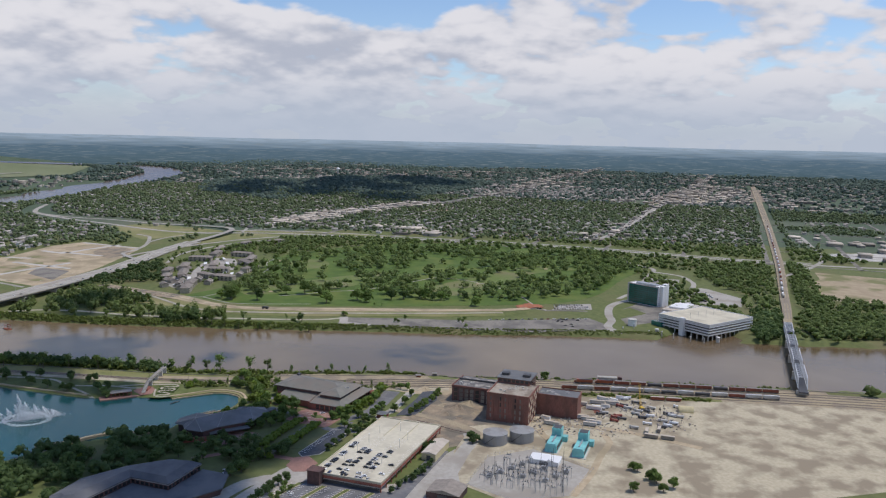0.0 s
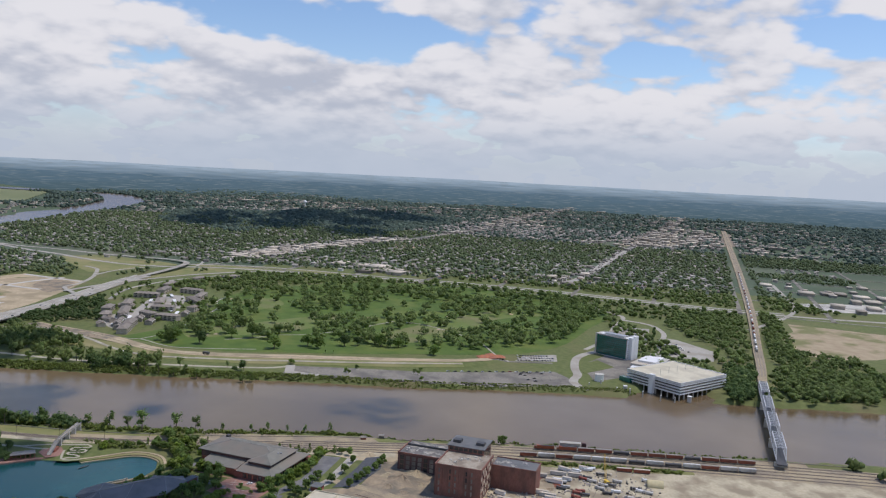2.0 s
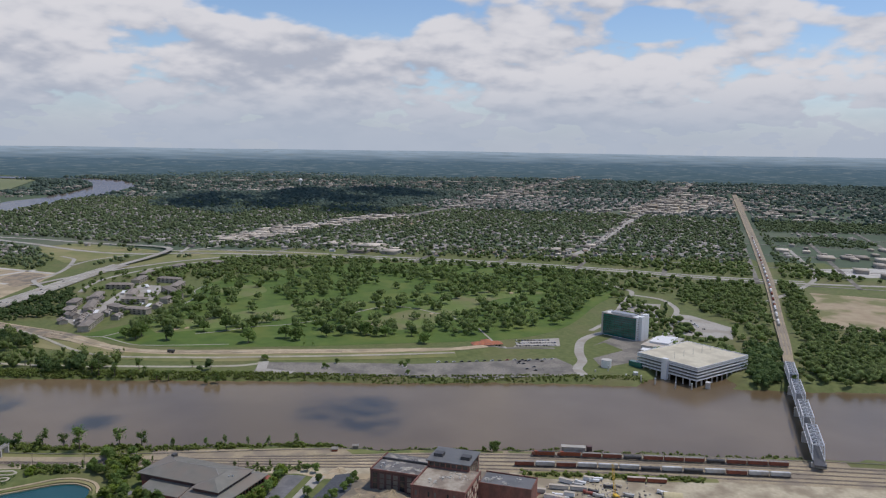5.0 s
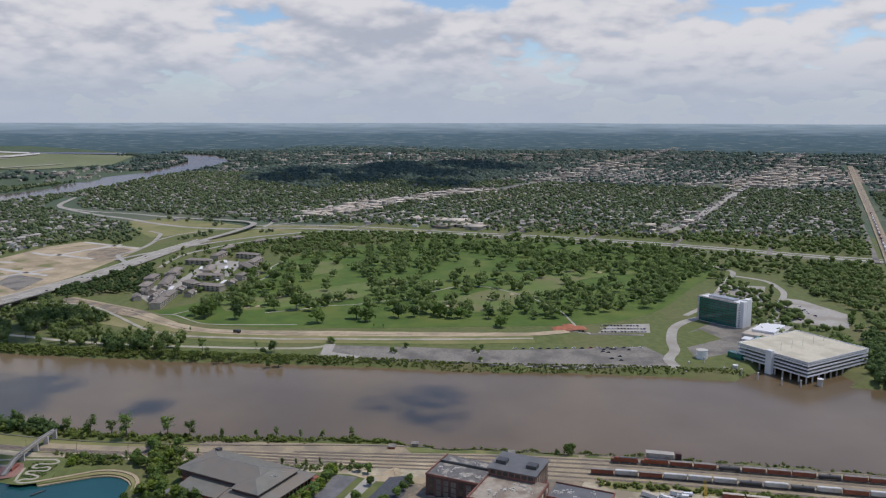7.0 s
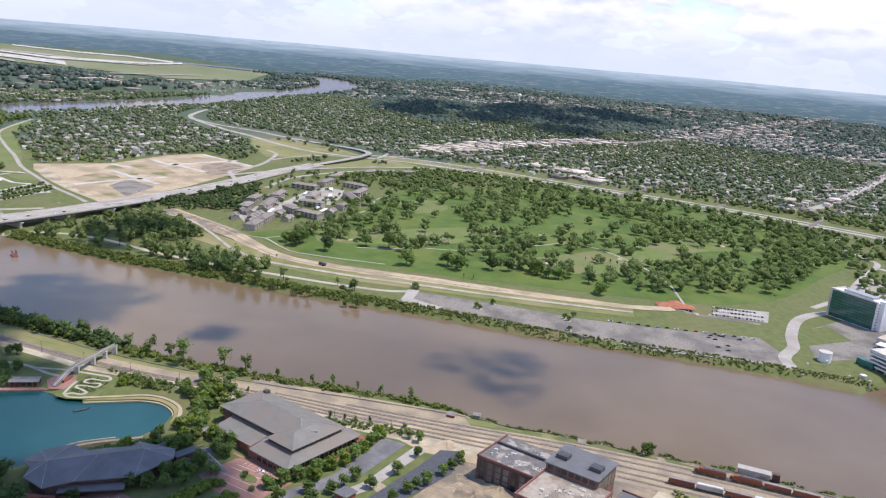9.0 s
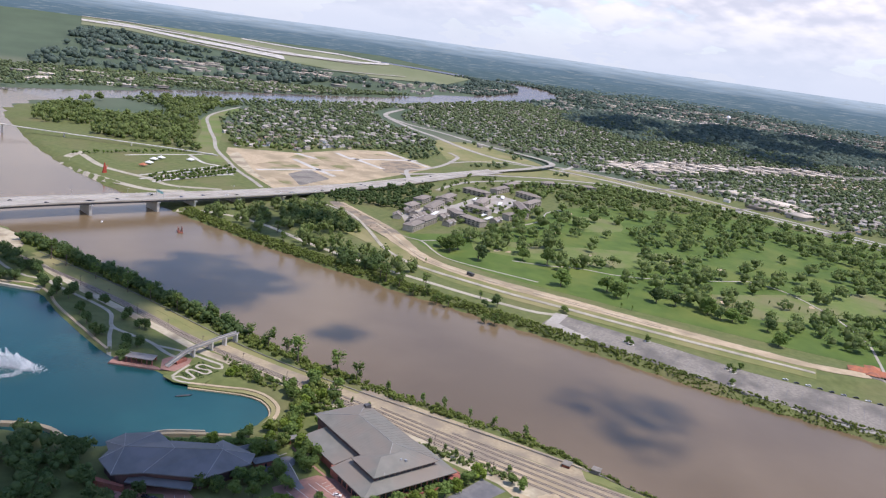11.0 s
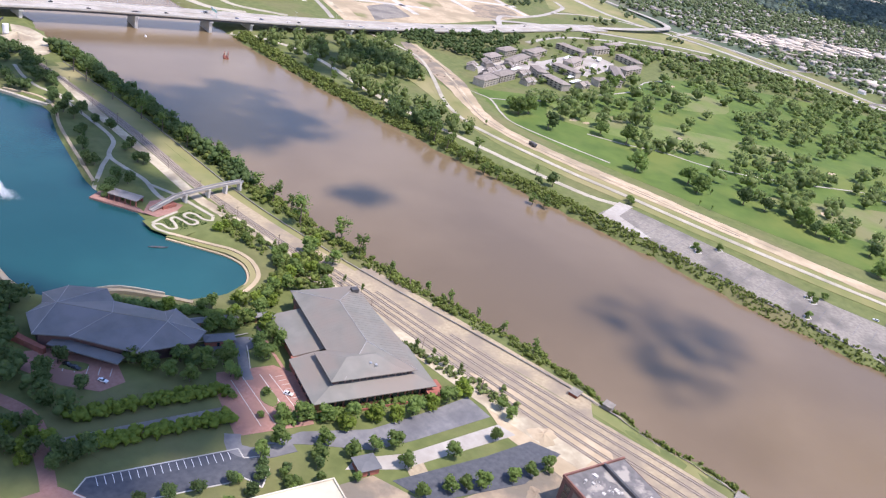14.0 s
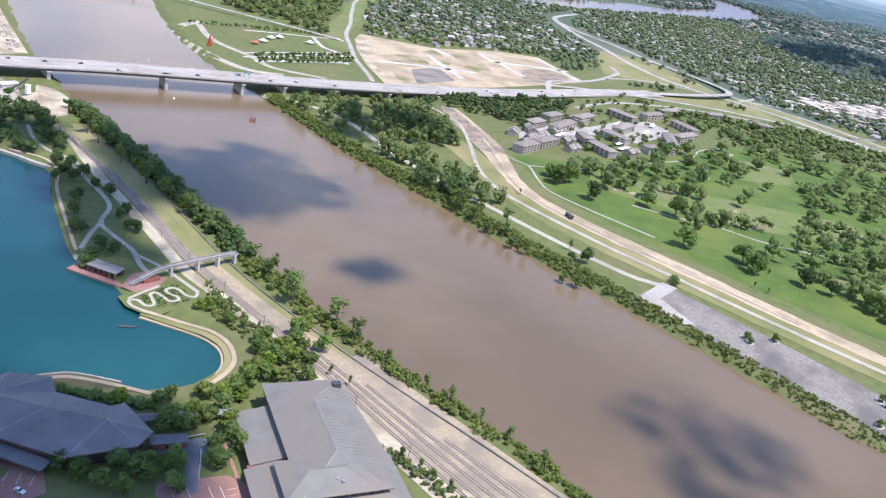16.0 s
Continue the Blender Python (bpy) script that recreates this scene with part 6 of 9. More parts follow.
part("rim", Shape().cyl(0, 0, 9, 9.5, 6.3, 20), CONCRETE, drum)


def club_house():
    t = thing("club_house", pose(850, 138, 0, 0, 0, 104), "club house with wide orange tile roofs", "building")
    part("wall", Shape().box(1.5, -11, 0, 40, 0, 3.6).box(13, -24, 0, 25, -11, 3.6), SHEET, t)
    part("roof", Shape().hip(0, -12, 42, 1.5, 4.0, 3.2), ORANGE_ROOF, t)
    part("wing_roof", Shape().hip(12, -25, 26, -8, 4.0, 3.0), ORANGE_ROOF, t)
    part("terrace", Shape().box(-3, 0.2, 0, 44, 9, 0.4), PAVED, t)
    part("gable", Shape().hip(15, -3, 27, 5, 4.2, 2.4), ORANGE_ROOF, t)
    windows(t, 8, 3, 38, 0.06, 1.0, 2.8, "x")
    return t


club_house()


# ---- trees ----
rng = np.random.default_rng(7)


def clumps(centre, radius, squash=0.8, rough=0.35):
    """Ragged leaf clumps about the given centres."""
    n = len(centre)
    jag = 1 + rough * (rng.random((n, 12, 1)) * 2 - 1)
    turn = rng.random(n) * 6.283
    c, s = np.cos(turn)[:, None], np.sin(turn)[:, None]
    x, y, z = BALL_V.T
    base = np.stack([c * x - s * y, s * x + c * y, np.broadcast_to(z * squash, (n, 12))], -1)
    v = (centre[:, None] + base * jag * np.asarray(radius)[:, None, None]).reshape(-1, 3)
    f = (BALL_F[None] + 12 * np.arange(n)[:, None, None]).reshape(-1, 3)
    return v, f


def leaves(centre, size):
    """Small loose leaf sprays, each a bent pair of triangles, turned at random."""
    n = len(centre)
    a, b = rng.normal(size=(n, 3)), rng.normal(size=(n, 3))
    a /= np.linalg.norm(a, axis=1)[:, None]
    b -= (a * b).sum(1)[:, None] * a
    b /= np.linalg.norm(b, axis=1)[:, None]
    c = np.cross(a, b)
    s = np.asarray(size)[:, None]
    v = np.stack([centre - s * a, centre + s * 0.7 * b + 0.25 * s * c, centre + s * a, centre - s * 0.7 * b + 0.25 * s * c], 1).reshape(-1, 3)
    k = 4 * np.arange(n)[:, None]
    return v, np.vstack([k + np.array([0, 1, 2]), k + np.array([0, 2, 3])])


def joined(*pieces):
    v, f, n = [], [], 0
    for a, b in pieces:
        v.append(a)
        f.append(b + n)
        n += len(a)
    return np.vstack(v), np.vstack(f)


def crown(name, r, h, base, n, size, material, lobes=6, hollow=0.55):
    """A crown of leaf clumps gathered in uneven lobes, with loose sprays round it."""
    ang = rng.random(lobes) * 6.283
    lc = np.stack([np.cos(ang) * r * 0.45, np.sin(ang) * r * 0.45, base + h * (0.22 + 0.5 * rng.random(lobes) * (1 if lobes < 8 else 1.25))], 1)
    lc = np.vstack([lc, [(0, 0, base + h * 0.66)]])
    lr = np.append(r * (0.42 + 0.18 * rng.random(lobes)) * (6 / lobes) ** 0.6, r * 0.55 * (6 / lobes) ** 0.8)
    out = []
    n = int(n * 0.8)
    for m, lo, hi in ((n, 0.15, 0.85), (n * 11, 0.66, 1.15)):
        k = rng.integers(0, lobes + 1, m)
        d = rng.normal(size=(m, 3))
        d /= np.linalg.norm(d, axis=1)[:, None]
        d[:, 2] = np.where(d[:, 2] < -0.75, -d[:, 2], d[:, 2])
        out.append(lc[k] + d * (lr[k] * (lo + (hi - lo) * rng.random(m)))[:, None] * np.array([1, 1, 0.5 * h / r]))
    ball = clumps(out[0], size * (0.7 + 0.7 * rng.random(n)), 0.8, 0.4)
    return arrays(name, *joined(ball, leaves(out[1], size * (0.28 + 0.36 * rng.random(11 * n)))), material)


def trunk(name, h, r, reach):
    s = Shape().tube((0, 0, -0.6), (0.1, 0.05, h * 0.5), r, 7, r * 0.7).tube((0.1, 0.05, h * 0.5), (0, 0.15, h), r * 0.7, 6, r * 0.3)
    for i in range(5):
        a, z = i * 1.26 + 0.4, h * (0.45 + 0.1 * i)
        s.tube((0.05, 0.05, z), (math.cos(a) * reach, math.sin(a) * reach, z + reach * 0.8), r * 0.4, 5, r * 0.12)
    return s.mesh(name)


def kind_of_tree(key, r, h, base, n, size, material, trunk_h, trunk_r, count=3, lobes=6):
    return [(crown("crown", r, h, base, n, size, material, lobes), trunk("trunk", trunk_h, trunk_r, r * 0.55)) for _ in range(count)]


BROAD = kind_of_tree("broad", 5.2, 8.6, 1.3, 60, 1.15, LEAF, 7.0, 0.36, 5)
ROUND = kind_of_tree("round", 3.0, 5.4, 0.6, 40, 0.75, LEAF, 4.0, 0.18, 4)
BRIGHT = kind_of_tree("bright", 3.2, 5.2, 0.4, 40, 0.8, LEAF_BRIGHT, 4.0, 0.18, 3)
DARKT = kind_of_tree("dark", 4.4, 8.2, 0.8, 55, 1.05, LEAF_DARK, 6.0, 0.3, 4)
TALL = kind_of_tree("tall", 5.2, 12.0, 2.6, 34, 0.85, LEAF, 12.5, 0.42, 5, 10)
THIN = kind_of_tree("thin", 1.7, 7.5, 2.2, 20, 0.6, LEAF, 8.5, 0.18, 3)
LABELS = {id(BROAD): "broad leafy tree on mown grass", id(ROUND): "small round leafy tree", id(BRIGHT): "bright yellow-green garden tree", id(DARKT): "dense dark green tree",
          id(TALL): "tall open-crowned cottonwood on the bank", id(THIN): "thin half-bare tree on the bank"}


SHORE_WALK = curve([(358, 538), (371, 510), (388, 493), (393, 477), (384, 458), (366, 447), (350, 447), (334, 453), (314, 466), (295, 481), (266, 489)], 4)


def tree(x, y, kinds, size=1.0, group="", label="", z=None):
    c, t = kinds[int(rng.integers(len(kinds)))]
    if group == "campus trees" and along(np.array([x]), np.array([y]), SHORE_WALK)[0] < 7.5:
        return None
    if z is None:
        z = float(land(x, y))
    m = pose(x, y, z, 0, 0, float(rng.random() * 360))
    ob = thing("tree", m, label or LABELS[id(kinds)], "tree", group)
    k = size * (0.88 + 0.24 * float(rng.random()))
    ob.scale = (k, k, k * (0.9 + 0.2 * float(rng.random())))
    part("trunk", t, BARK, ob)
    part("crown", c, None, ob)
    return ob


def grove(name, x, y, radius, material, label, per=3, lift=0.75, z=None, tall=1.0):
    """Many trees grown together: a few ragged clumps for each."""
    n = len(x)
    base = land(x, y) if z is None else np.zeros(n)
    p = far(x, y, base)
    r = np.asarray(radius, float) * np.ones(n)
    cs, rs = [], []
    for k in range(per):
        off = rng.normal(size=(n, 3)) * np.array([0.42, 0.42, 0.25 * tall]) * r[:, None] * (per > 1)
        cs.append(p + off + np.stack([0 * r, 0 * r, r * lift * (0.8 + 0.4 * rng.random(n))], 1))
        rs.append(r * (1.0 if per == 1 else 0.75 if per < 4 else 0.54 if per < 7 else 0.42) * (0.75 + 0.5 * rng.random(n)))
    bits = [clumps(np.vstack(cs), np.concatenate(rs), 0.85 * tall**0.4, 0.45)]
    m = {1: 0, 2: 4, 3: 12, 4: 22}.get(per, 62)
    if m:
        own = np.repeat(np.arange(n), m)
        d = rng.normal(size=(n * m, 3))
        d /= np.linalg.norm(d, axis=1)[:, None]
        d[:, 2] = np.abs(d[:, 2]) * 1.1 - 0.25
        at = p[own] + np.stack([0 * own, 0 * own, r[own] * lift], 1) + d * np.array([1, 1, tall]) * (r[own] * (0.7 + 0.45 * rng.random(n * m)))[:, None]
        bits.append(leaves(at, r[own] * (0.11 + 0.14 * rng.random(n * m))))
    ob = part(name, arrays(name, *joined(*bits), material), material)
    return tagged(ob, label, "trees", kind="stuff")


def in_poly(poly, n, seed=None):
    p = np.array(poly, float)
    lo, hi = p.min(0), p.max(0)
    out = np.zeros((0, 2))
    while len(out) < n:
        q = lo + rng.random((n * 2, 2)) * (hi - lo)
        out = np.vstack([out, q[inside(q[:, 0], q[:, 1], [tuple(a) for a in poly])]])
    return out[:n]


def blotch(x, y, s, k=0.0):
    """A smooth chance field from 0 to 1."""
    return np.array([0.5 + 0.5 * noise.noise((a / s + k, b / s, 3.7 + k)) for a, b in zip(np.ravel(x), np.ravel(y))])


# golf course trees
GOLF = [(812, 735), (800, 640), (802, 540), (824, 400), (850, 300), (875, 195), (925, 105), (990, 45), (1150, -15), (1300, -75), (1440, -55), (1530, 60), (1600, 300), (1560, 480), (1420, 640), (1280, 700), (1150, 680), (1000, 655), (900, 690)]
GOLF_NORTH = [(840, 650), (832, 632), (848, 631), (911, 625), (962, 640), (831, 589), (886, 558), (895, 529), (995, 625), (1013, 617), (960, 579), (976, 571), (986, 560), (1075, 613), (1169, 661), (1086, 583), (1065, 666), (830, 477), (921, 506), (935, 499), (951, 489), (976, 479), (864, 435), (851, 418), (1137, 504), (1058, 446), (1087, 444), (957, 430), (958, 414), (975, 402), (1032, 412), (986, 389), (1102, 411), (879, 382), (887, 363), (904, 349), (903, 334), (1068, 544), (1130, 554), (1216, 613), (1289, 626), (1244, 585), (1277, 660), (1340, 715), (1272, 529), (1260, 474)]
GOLF_SOUTH = [(1242, 434), (1289, 416), (1403, 395), (1423, 376), (1129, 351), (1063, 366), (1087, 321), (1038, 315), (978, 357), (975, 329), (892, 328), (888, 313), (891, 301), (908, 294), (1270, 334), (1344, 318), (1354, 280), (1236, 287), (1156, 287), (1146, 267), (1236, 251), (1081, 243), (1006, 226), (1032, 210), (1017, 194), (1130, 233), (1244, 207), (1137, 173), (1089, 166), (1216, 183), (1337, 165), (1361, 151), (1497, 189), (1475, 143), (1376, 121), (1365, 102), (1354, 84), (1217, 150), (1198, 99), (1069, 135), (1085, 110), (1117, 69), (1174, 53), (928, 243), (894, 265), (856, 245)]
spots = GOLF_NORTH + GOLF_SOUTH + [(957, 181), (931, 195), (991, 118), (1024, 91), (1037, 77), (1422, 234)]
more = []
for x, y in spots:
    if x < 900:
        tree(x, y, BROAD if rng.random() < 0.75 else DARKT, 1.6 + 0.6 * rng.random(), "trees on the golf course")
    else:
        more.append((x, y))
cand = in_poly(GOLF, 2200)
dens = blotch(cand[:, 0], cand[:, 1], 110, 4.0)
kept = list(spots)
for (x, y), d in zip(cand, dens):
    close = min((x - a) ** 2 + (y - b) ** 2 for a, b in kept) ** 0.5
    clump = d > 0.54 or (x > 1230 and d > 0.49) or (y < 60 and d > 0.4)
    if close > (18 if clump else 44) and close < (34 if d > 0.48 and x < 1230 else 400) and x > 880:
        kept.append((x, y))
        more.append((x, y))
more = np.array(more)
grove("golf_grove", more[:, 0], more[:, 1], 6.2 + 4.2 * rng.random(len(more)), LEAF_FAR, "leafy trees standing on the golf course", 7, 0.95)
for x, y in ((1006, 290), (1009, 273), (1014, 266), (1011, 257), (1011, 248), (1042, 163), (1045, 150), (1032, 141), (862, 409), (820, 399), (823, 388), (752, 610)):
    tree(x, y, THIN, 0.75, "saplings on the golf course", "small young conifer on the golf course")

# west bank: single trees, then undergrowth
for x, y, k in ((449, 606, 1.0), (447, 537, 1.0), (445, 503, 1.25), (456, 473, 1.25), (455, 453, 0.9), (449, 560, 0.9), (440, 640, 1.0), (434, 700, 1.0), (437, 672, 0.9), (432, 745, 1.0), (430, 790, 1.1), (430, 815, 1.0), (450, 520, 0.9)):
    tree(x, y, TALL, 1.25 * k, "trees on the west bank")
for x, y in ((460, 428), (475, 366), (474, 322), (466, 400), (470, 385), (480, 349)):
    tree(x, y, THIN, 1.2, "trees on the west bank")
tree(483, 149, BROAD, 0.95, "trees on the west bank", "lone round tree on the river bank")
tree(481, 158, ROUND, 0.8, "trees on the west bank")
yy = 575 + 285 * rng.random(60)
grove("bank_trees", np.interp(yy, [560, 700, 860], [444, 446, 441]) + 9 * rng.random(60), yy, 3.2 + 2.8 * rng.random(60), LEAF_DARK, "tall dark trees along the west bank", 7, 1.1, tall=1.7)
s = rng.random(1700)
yy = -120 + 1000 * s
edge = np.interp(yy, [-120, 100, 250, 330, 430, 520, 580, 680, 930], [499, 493, 484, 486, 468, 463, 455, 457, 456])
off = rng.random(1700) ** 0.7
wall_x = np.interp(yy, [-120, 100, 200, 275, 340, 405, 470, 560, 700, 840], [484, 485, 483, 477, 465, 454, 442, 435, 439, 434])
xx = wall_x + 1.5 + (edge - wall_x - 3.0) * off
keep = rng.random(1700) < np.interp(yy, [-120, 60, 200, 280, 330, 700], [0.4, 0.4, 0.6, 0.9, 1, 1])
xx, yy = xx[keep], yy[keep]
grove("bank_scrub", xx, yy, np.interp(yy, [0, 300, 420, 560, 700, 860], [1.1, 1.5, 1.9, 2.4, 3.2, 3.6]) * (0.4 + 0.9 * rng.random(len(xx))), SCRUB, "leafy scrub along the west bank", 4, 0.8, tall=1.3)
yy = 560 + 330 * rng.random(120)
xx = np.interp(yy, [560, 700, 900], [440, 442, 436]) + 9 * rng.random(120)
grove("bank_wood", xx, yy, 3.2 + 2.2 * rng.random(120), LEAF_DARK, "dense trees along the upper west bank", 4, 1.3)

# east bank woods
wood = np.vstack([in_poly([(655, 905), (672, 800), (700, 740), (730, 715), (790, 745), (835, 800), (850, 880), (790, 900), (720, 910)], 88), in_poly([(676, 760), (690, 690), (676, 640), (690, 590), (720, 598), (725, 660), (712, 720)], 40)])
wood = wood[(along(wood[:, 0], wood[:, 1], curve([(690, 900), (708, 830), (697, 735), (705, 620)], 20)) > 6) & (along(wood[:, 0], wood[:, 1], LEVEE) > 16)]
grove("riverside_wood", wood[:, 0], wood[:, 1], 3.6 + 2.6 * rng.random(len(wood)), LEAF_PALE, "riverside cottonwood wood on the east bank", 6, 1.7, tall=1.9)
for x, y in ((712, 693), (716, 763), (668, 751), (769, 776), (671, 609), (667, 518), (685, 560), (715, 620), (705, 650), (690, 700), (730, 735), (745, 800), (770, 830), (695, 790), (720, 840)):
    tree(x, y, TALL, 1.0 + 0.3 * rng.random(), "trees on the east bank")
for x, y in ((684, 690), (680, 671), (676, 650), (690, 640), (673, 620), (669, 600), (681, 610), (666, 580), (677, 585), (664, 560), (671, 548), (663, 530), (659, 470), (664, 462)):
    tree(x, y, TALL, 0.85 + 0.35 * rng.random(), "trees on the east bank")
tree(699, 481, DARKT, 1.6, "trees on the east bank", "large dense tree beside the riverside road")
tree(690, 490, DARKT, 1.0, "trees on the east bank")
tree(705, 505, THIN, 1.2, "trees on the east bank")
n = 3300
yy = -30 + 960 * rng.random(n)
xe = np.interp(yy, [-30, 100, 250, 330, 450, 560, 760, 930], [716, 706, 683, 684, 676, 665, 653, 660])
xx = xe + 0.5 + 16 * rng.random(n)
grove("east_bank_scrub", xx, yy, np.interp(yy, [0, 300, 430, 560, 900], [1.0, 1.1, 1.5, 1.8, 2.1]) * (0.35 + 0.9 * rng.random(n)), SCRUB, "leafy scrub along the east bank", 4, 0.7, tall=1.1)
lw = np.vstack([in_poly([(775, 880), (800, 860), (826, 825), (815, 790), (795, 752), (770, 745), (755, 800)], 44), in_poly([(664, 668), (690, 690), (690, 640), (716, 640), (712, 660), (690, 610), (672, 628)], 20)])
grove("levee_wood", lw[:, 0], lw[:, 1], 4.0 + 2.6 * rng.random(len(lw)), LEAF_DARK, "dark wood between the levee and the river", 7, 1.1, tall=1.5)
for x, y in ((720, 347), (724, 352), (738, 257), (742, 262), (708, 250), (752, 255), (744, 340), (746, 428), (748, 432)):
    tree(x, y, ROUND, 1.0, "trees on the car park islands")

# campus trees
def open_ground(x, y):
    """Clear of the brick court, the lawns, the shore walk and the red walk by the lodge."""
    court = inside(x, y, [(238, 440), (250, 450), (272, 446), (312, 396), (308, 352), (240, 362), (250, 400)])
    court |= (along(x, y, WEST_WALK) < 8) | (lake_gap(x, y) < 4)
    return ~court & (along(x, y, np.array([(216.0, 440.0), (229, 421), (236, 405), (234, 390), (231, 371)])) > 6)


for x, y in ((306, 407), (291, 408), (287, 417), (302, 392), (314, 396), (322, 396), (341, 393), (355, 403), (352, 421), (355, 395), (331, 423), (296, 400), (310, 402), (316, 403), (345, 400), (341, 418)):
    tree(x, y, ROUND, 1.5, "campus trees")
for x, y in ((349, 442), (357, 438), (343, 441), (366, 434), (379, 439), (372, 430), (362, 440), (337, 440), (323, 450), (384, 443), (391, 440), (398, 450), (400, 458), (410, 460), (405, 449), (395, 462), (404, 472), (412, 447), (388, 455)):
    tree(x, y, BRIGHT if rng.random() < 0.65 else ROUND, 1.5, "campus trees")
for x, y in ((327, 367), (316, 355), (324, 351), (322, 383), (312, 372)):
    tree(x, y, ROUND, 0.75, "trees in the brick court")
for x, y in ((247, 419), (242, 434), (244, 406), (261, 409), (250, 425), (259, 431), (225, 432), (222, 410), (247, 371), (238, 371), (287, 416), (291, 408), (306, 408), (309, 401)):
    tree(x, y, DARKT, 1.1, "trees by the west court")
for x, y in in_poly([(170, 640), (205, 590), (240, 560), (262, 520), (268, 494), (282, 488), (300, 486), (290, 480), (262, 485), (240, 470), (225, 440), (196, 450), (180, 480), (120, 520), (100, 640)], 16):
    if open_ground(x, y):
        tree(x, y, DARKT, 1.45, "trees west of the lake")
wl_ = in_poly([(150, 640), (205, 592), (238, 566), (262, 524), (262, 496), (282, 490), (262, 486), (240, 470), (225, 445), (200, 455), (188, 480), (120, 520), (90, 640)], 85)
wl_ = wl_[open_ground(wl_[:, 0], wl_[:, 1])]
grove("lake_west_wood", wl_[:, 0], wl_[:, 1], 4.0 + 2.0 * rng.random(len(wl_)), LEAF_DARK, "dense dark trees west of the lake", 6, 1.1)
for x, y in in_poly([(198, 398), (235, 395), (240, 370), (225, 366), (215, 395), (200, 385)], 10):
    tree(x, y, DARKT if rng.random() < 0.6 else BRIGHT, 1.0, "trees by the red plaza")
for x, y in in_poly([(300, 326), (312, 314), (345, 305), (325, 300), (240, 330)], 9):
    tree(x, y, ROUND, 0.9, "trees by the dark car park")
for x, y in ((258, 256), (263, 250), (266, 258), (286, 214), (290, 219), (282, 217), (190, 266), (196, 263), (202, 260), (208, 257), (214, 254), (220, 251), (226, 249), (231, 247), (184, 268), (199, 259), (211, 252), (177, 271)):
    tree(x, y, DARKT, 0.85 if x > 250 else 0.72, "trees beside the parking deck")
for x, y in ((170, 345), (166, 350), (160, 352), (155, 356), (150, 349), (176, 352)):
    tree(x, y, ROUND, 0.9, "street trees")
for x, y in in_poly([(200, 96), (232, 104), (250, 80), (215, 60), (190, 70)], 10):
    tree(x, y, BROAD, 0.8, "trees by the works")
for a, b in (((248, 394), (312, 378)), ((241, 376), (305, 360))):
    tt = rng.random(150)
    xx, yy = a[0] + (b[0] - a[0]) * tt, a[1] + (b[1] - a[1]) * tt + (rng.random(150) - 0.5) * 6
    grove("clipped_hedge", xx, yy, 1.5 + 0.7 * rng.random(150), LEAF_BRIGHT, "row of bright clipped hedge trees", 3, 1.3)
tt = rng.random(110)
grove("lakeside_shrubs", 303 + 42 * tt, 469 - 35 * tt - 6 * rng.random(110), 1.2 + rng.random(110), LEAF, "low shrubs along the lake wall", 3, 0.8)
for x, y in in_poly([(261, 502), (271, 492), (249, 450), (270, 425), (291, 411), (269, 393), (227, 389), (212, 400), (205, 432), (206, 448), (191, 490), (171, 526), (227, 558), (247, 531)], 14):
    if open_ground(x, y):
        tree(x, y, DARKT if rng.random() < 0.85 else BRIGHT, 1.05 + 0.35 * rng.random(), "trees round the lodge")
lw = in_poly([(261, 502), (271, 492), (249, 450), (270, 425), (291, 411), (269, 393), (227, 389), (212, 400), (205, 432), (206, 448), (191, 490), (171, 526), (227, 558), (247, 531)], 60)
lw = lw[open_ground(lw[:, 0], lw[:, 1])]
grove("lodge_wood", lw[:, 0], lw[:, 1], 3.6 + 2.0 * rng.random(len(lw)), LEAF_DARK, "dense dark trees between the lodge and the office", 7, 1.15)
lw = in_poly([(171, 526), (191, 490), (203, 452), (196, 446), (150, 474), (110, 520), (120, 600), (200, 590), (227, 558)], 46)
lw = lw[open_ground(lw[:, 0], lw[:, 1])]
grove("office_wood", lw[:, 0], lw[:, 1], 3.6 + 2.2 * rng.random(len(lw)), LEAF_DARK, "dense dark trees behind the office", 7, 1.15)
for x, y in ((225, 397), (232, 390), (212, 402), (224, 378), (236, 384), (218, 390), (204, 398), (196, 392), (188, 398)):
    tree(x, y, BRIGHT if x > 220 else DARKT, 1.25, "trees round the lodge")
for x, y in ((403, 454), (417, 440), (372, 434), (396, 424), (408, 471), (348, 428), (433, 452), (437, 475), (343, 389), (320, 386), (358, 411), (326, 398), (360, 424), (384, 420), (410, 428), (422, 462), (392, 474), (399, 464), (428, 470), (334, 424)):
    tree(x, y, BRIGHT if rng.random() < 0.4 else ROUND, 1.7, "campus trees")
for x, y in ((323, 349), (331, 344), (340, 338), (350, 333), (360, 328), (369, 323), (379, 320), (390, 320), (400, 318), (411, 318), (345, 330)):
    tree(x, y, ROUND if x % 3 else BRIGHT, 1.6, "trees along the office hall")
for x, y in ((375, 289), (401, 286), (351, 296), (407, 259), (387, 264), (372, 269), (419, 293), (358, 275), (397, 261), (421, 300), (365, 272), (345, 279)):
    tree(x, y, ROUND, 1.35, "car park trees")
for x, y in ((420, 349), (421, 341), (416, 358), (423, 331)):
    tree(x, y, THIN, 0.9, "young trees beside the tracks")
for x, y in ((249, 336), (260, 333), (271, 330), (283, 327), (295, 323), (306, 320), (318, 316), (300, 329), (287, 318)):
    tree(x, y, DARKT, 0.75, "trees by the dark car park")
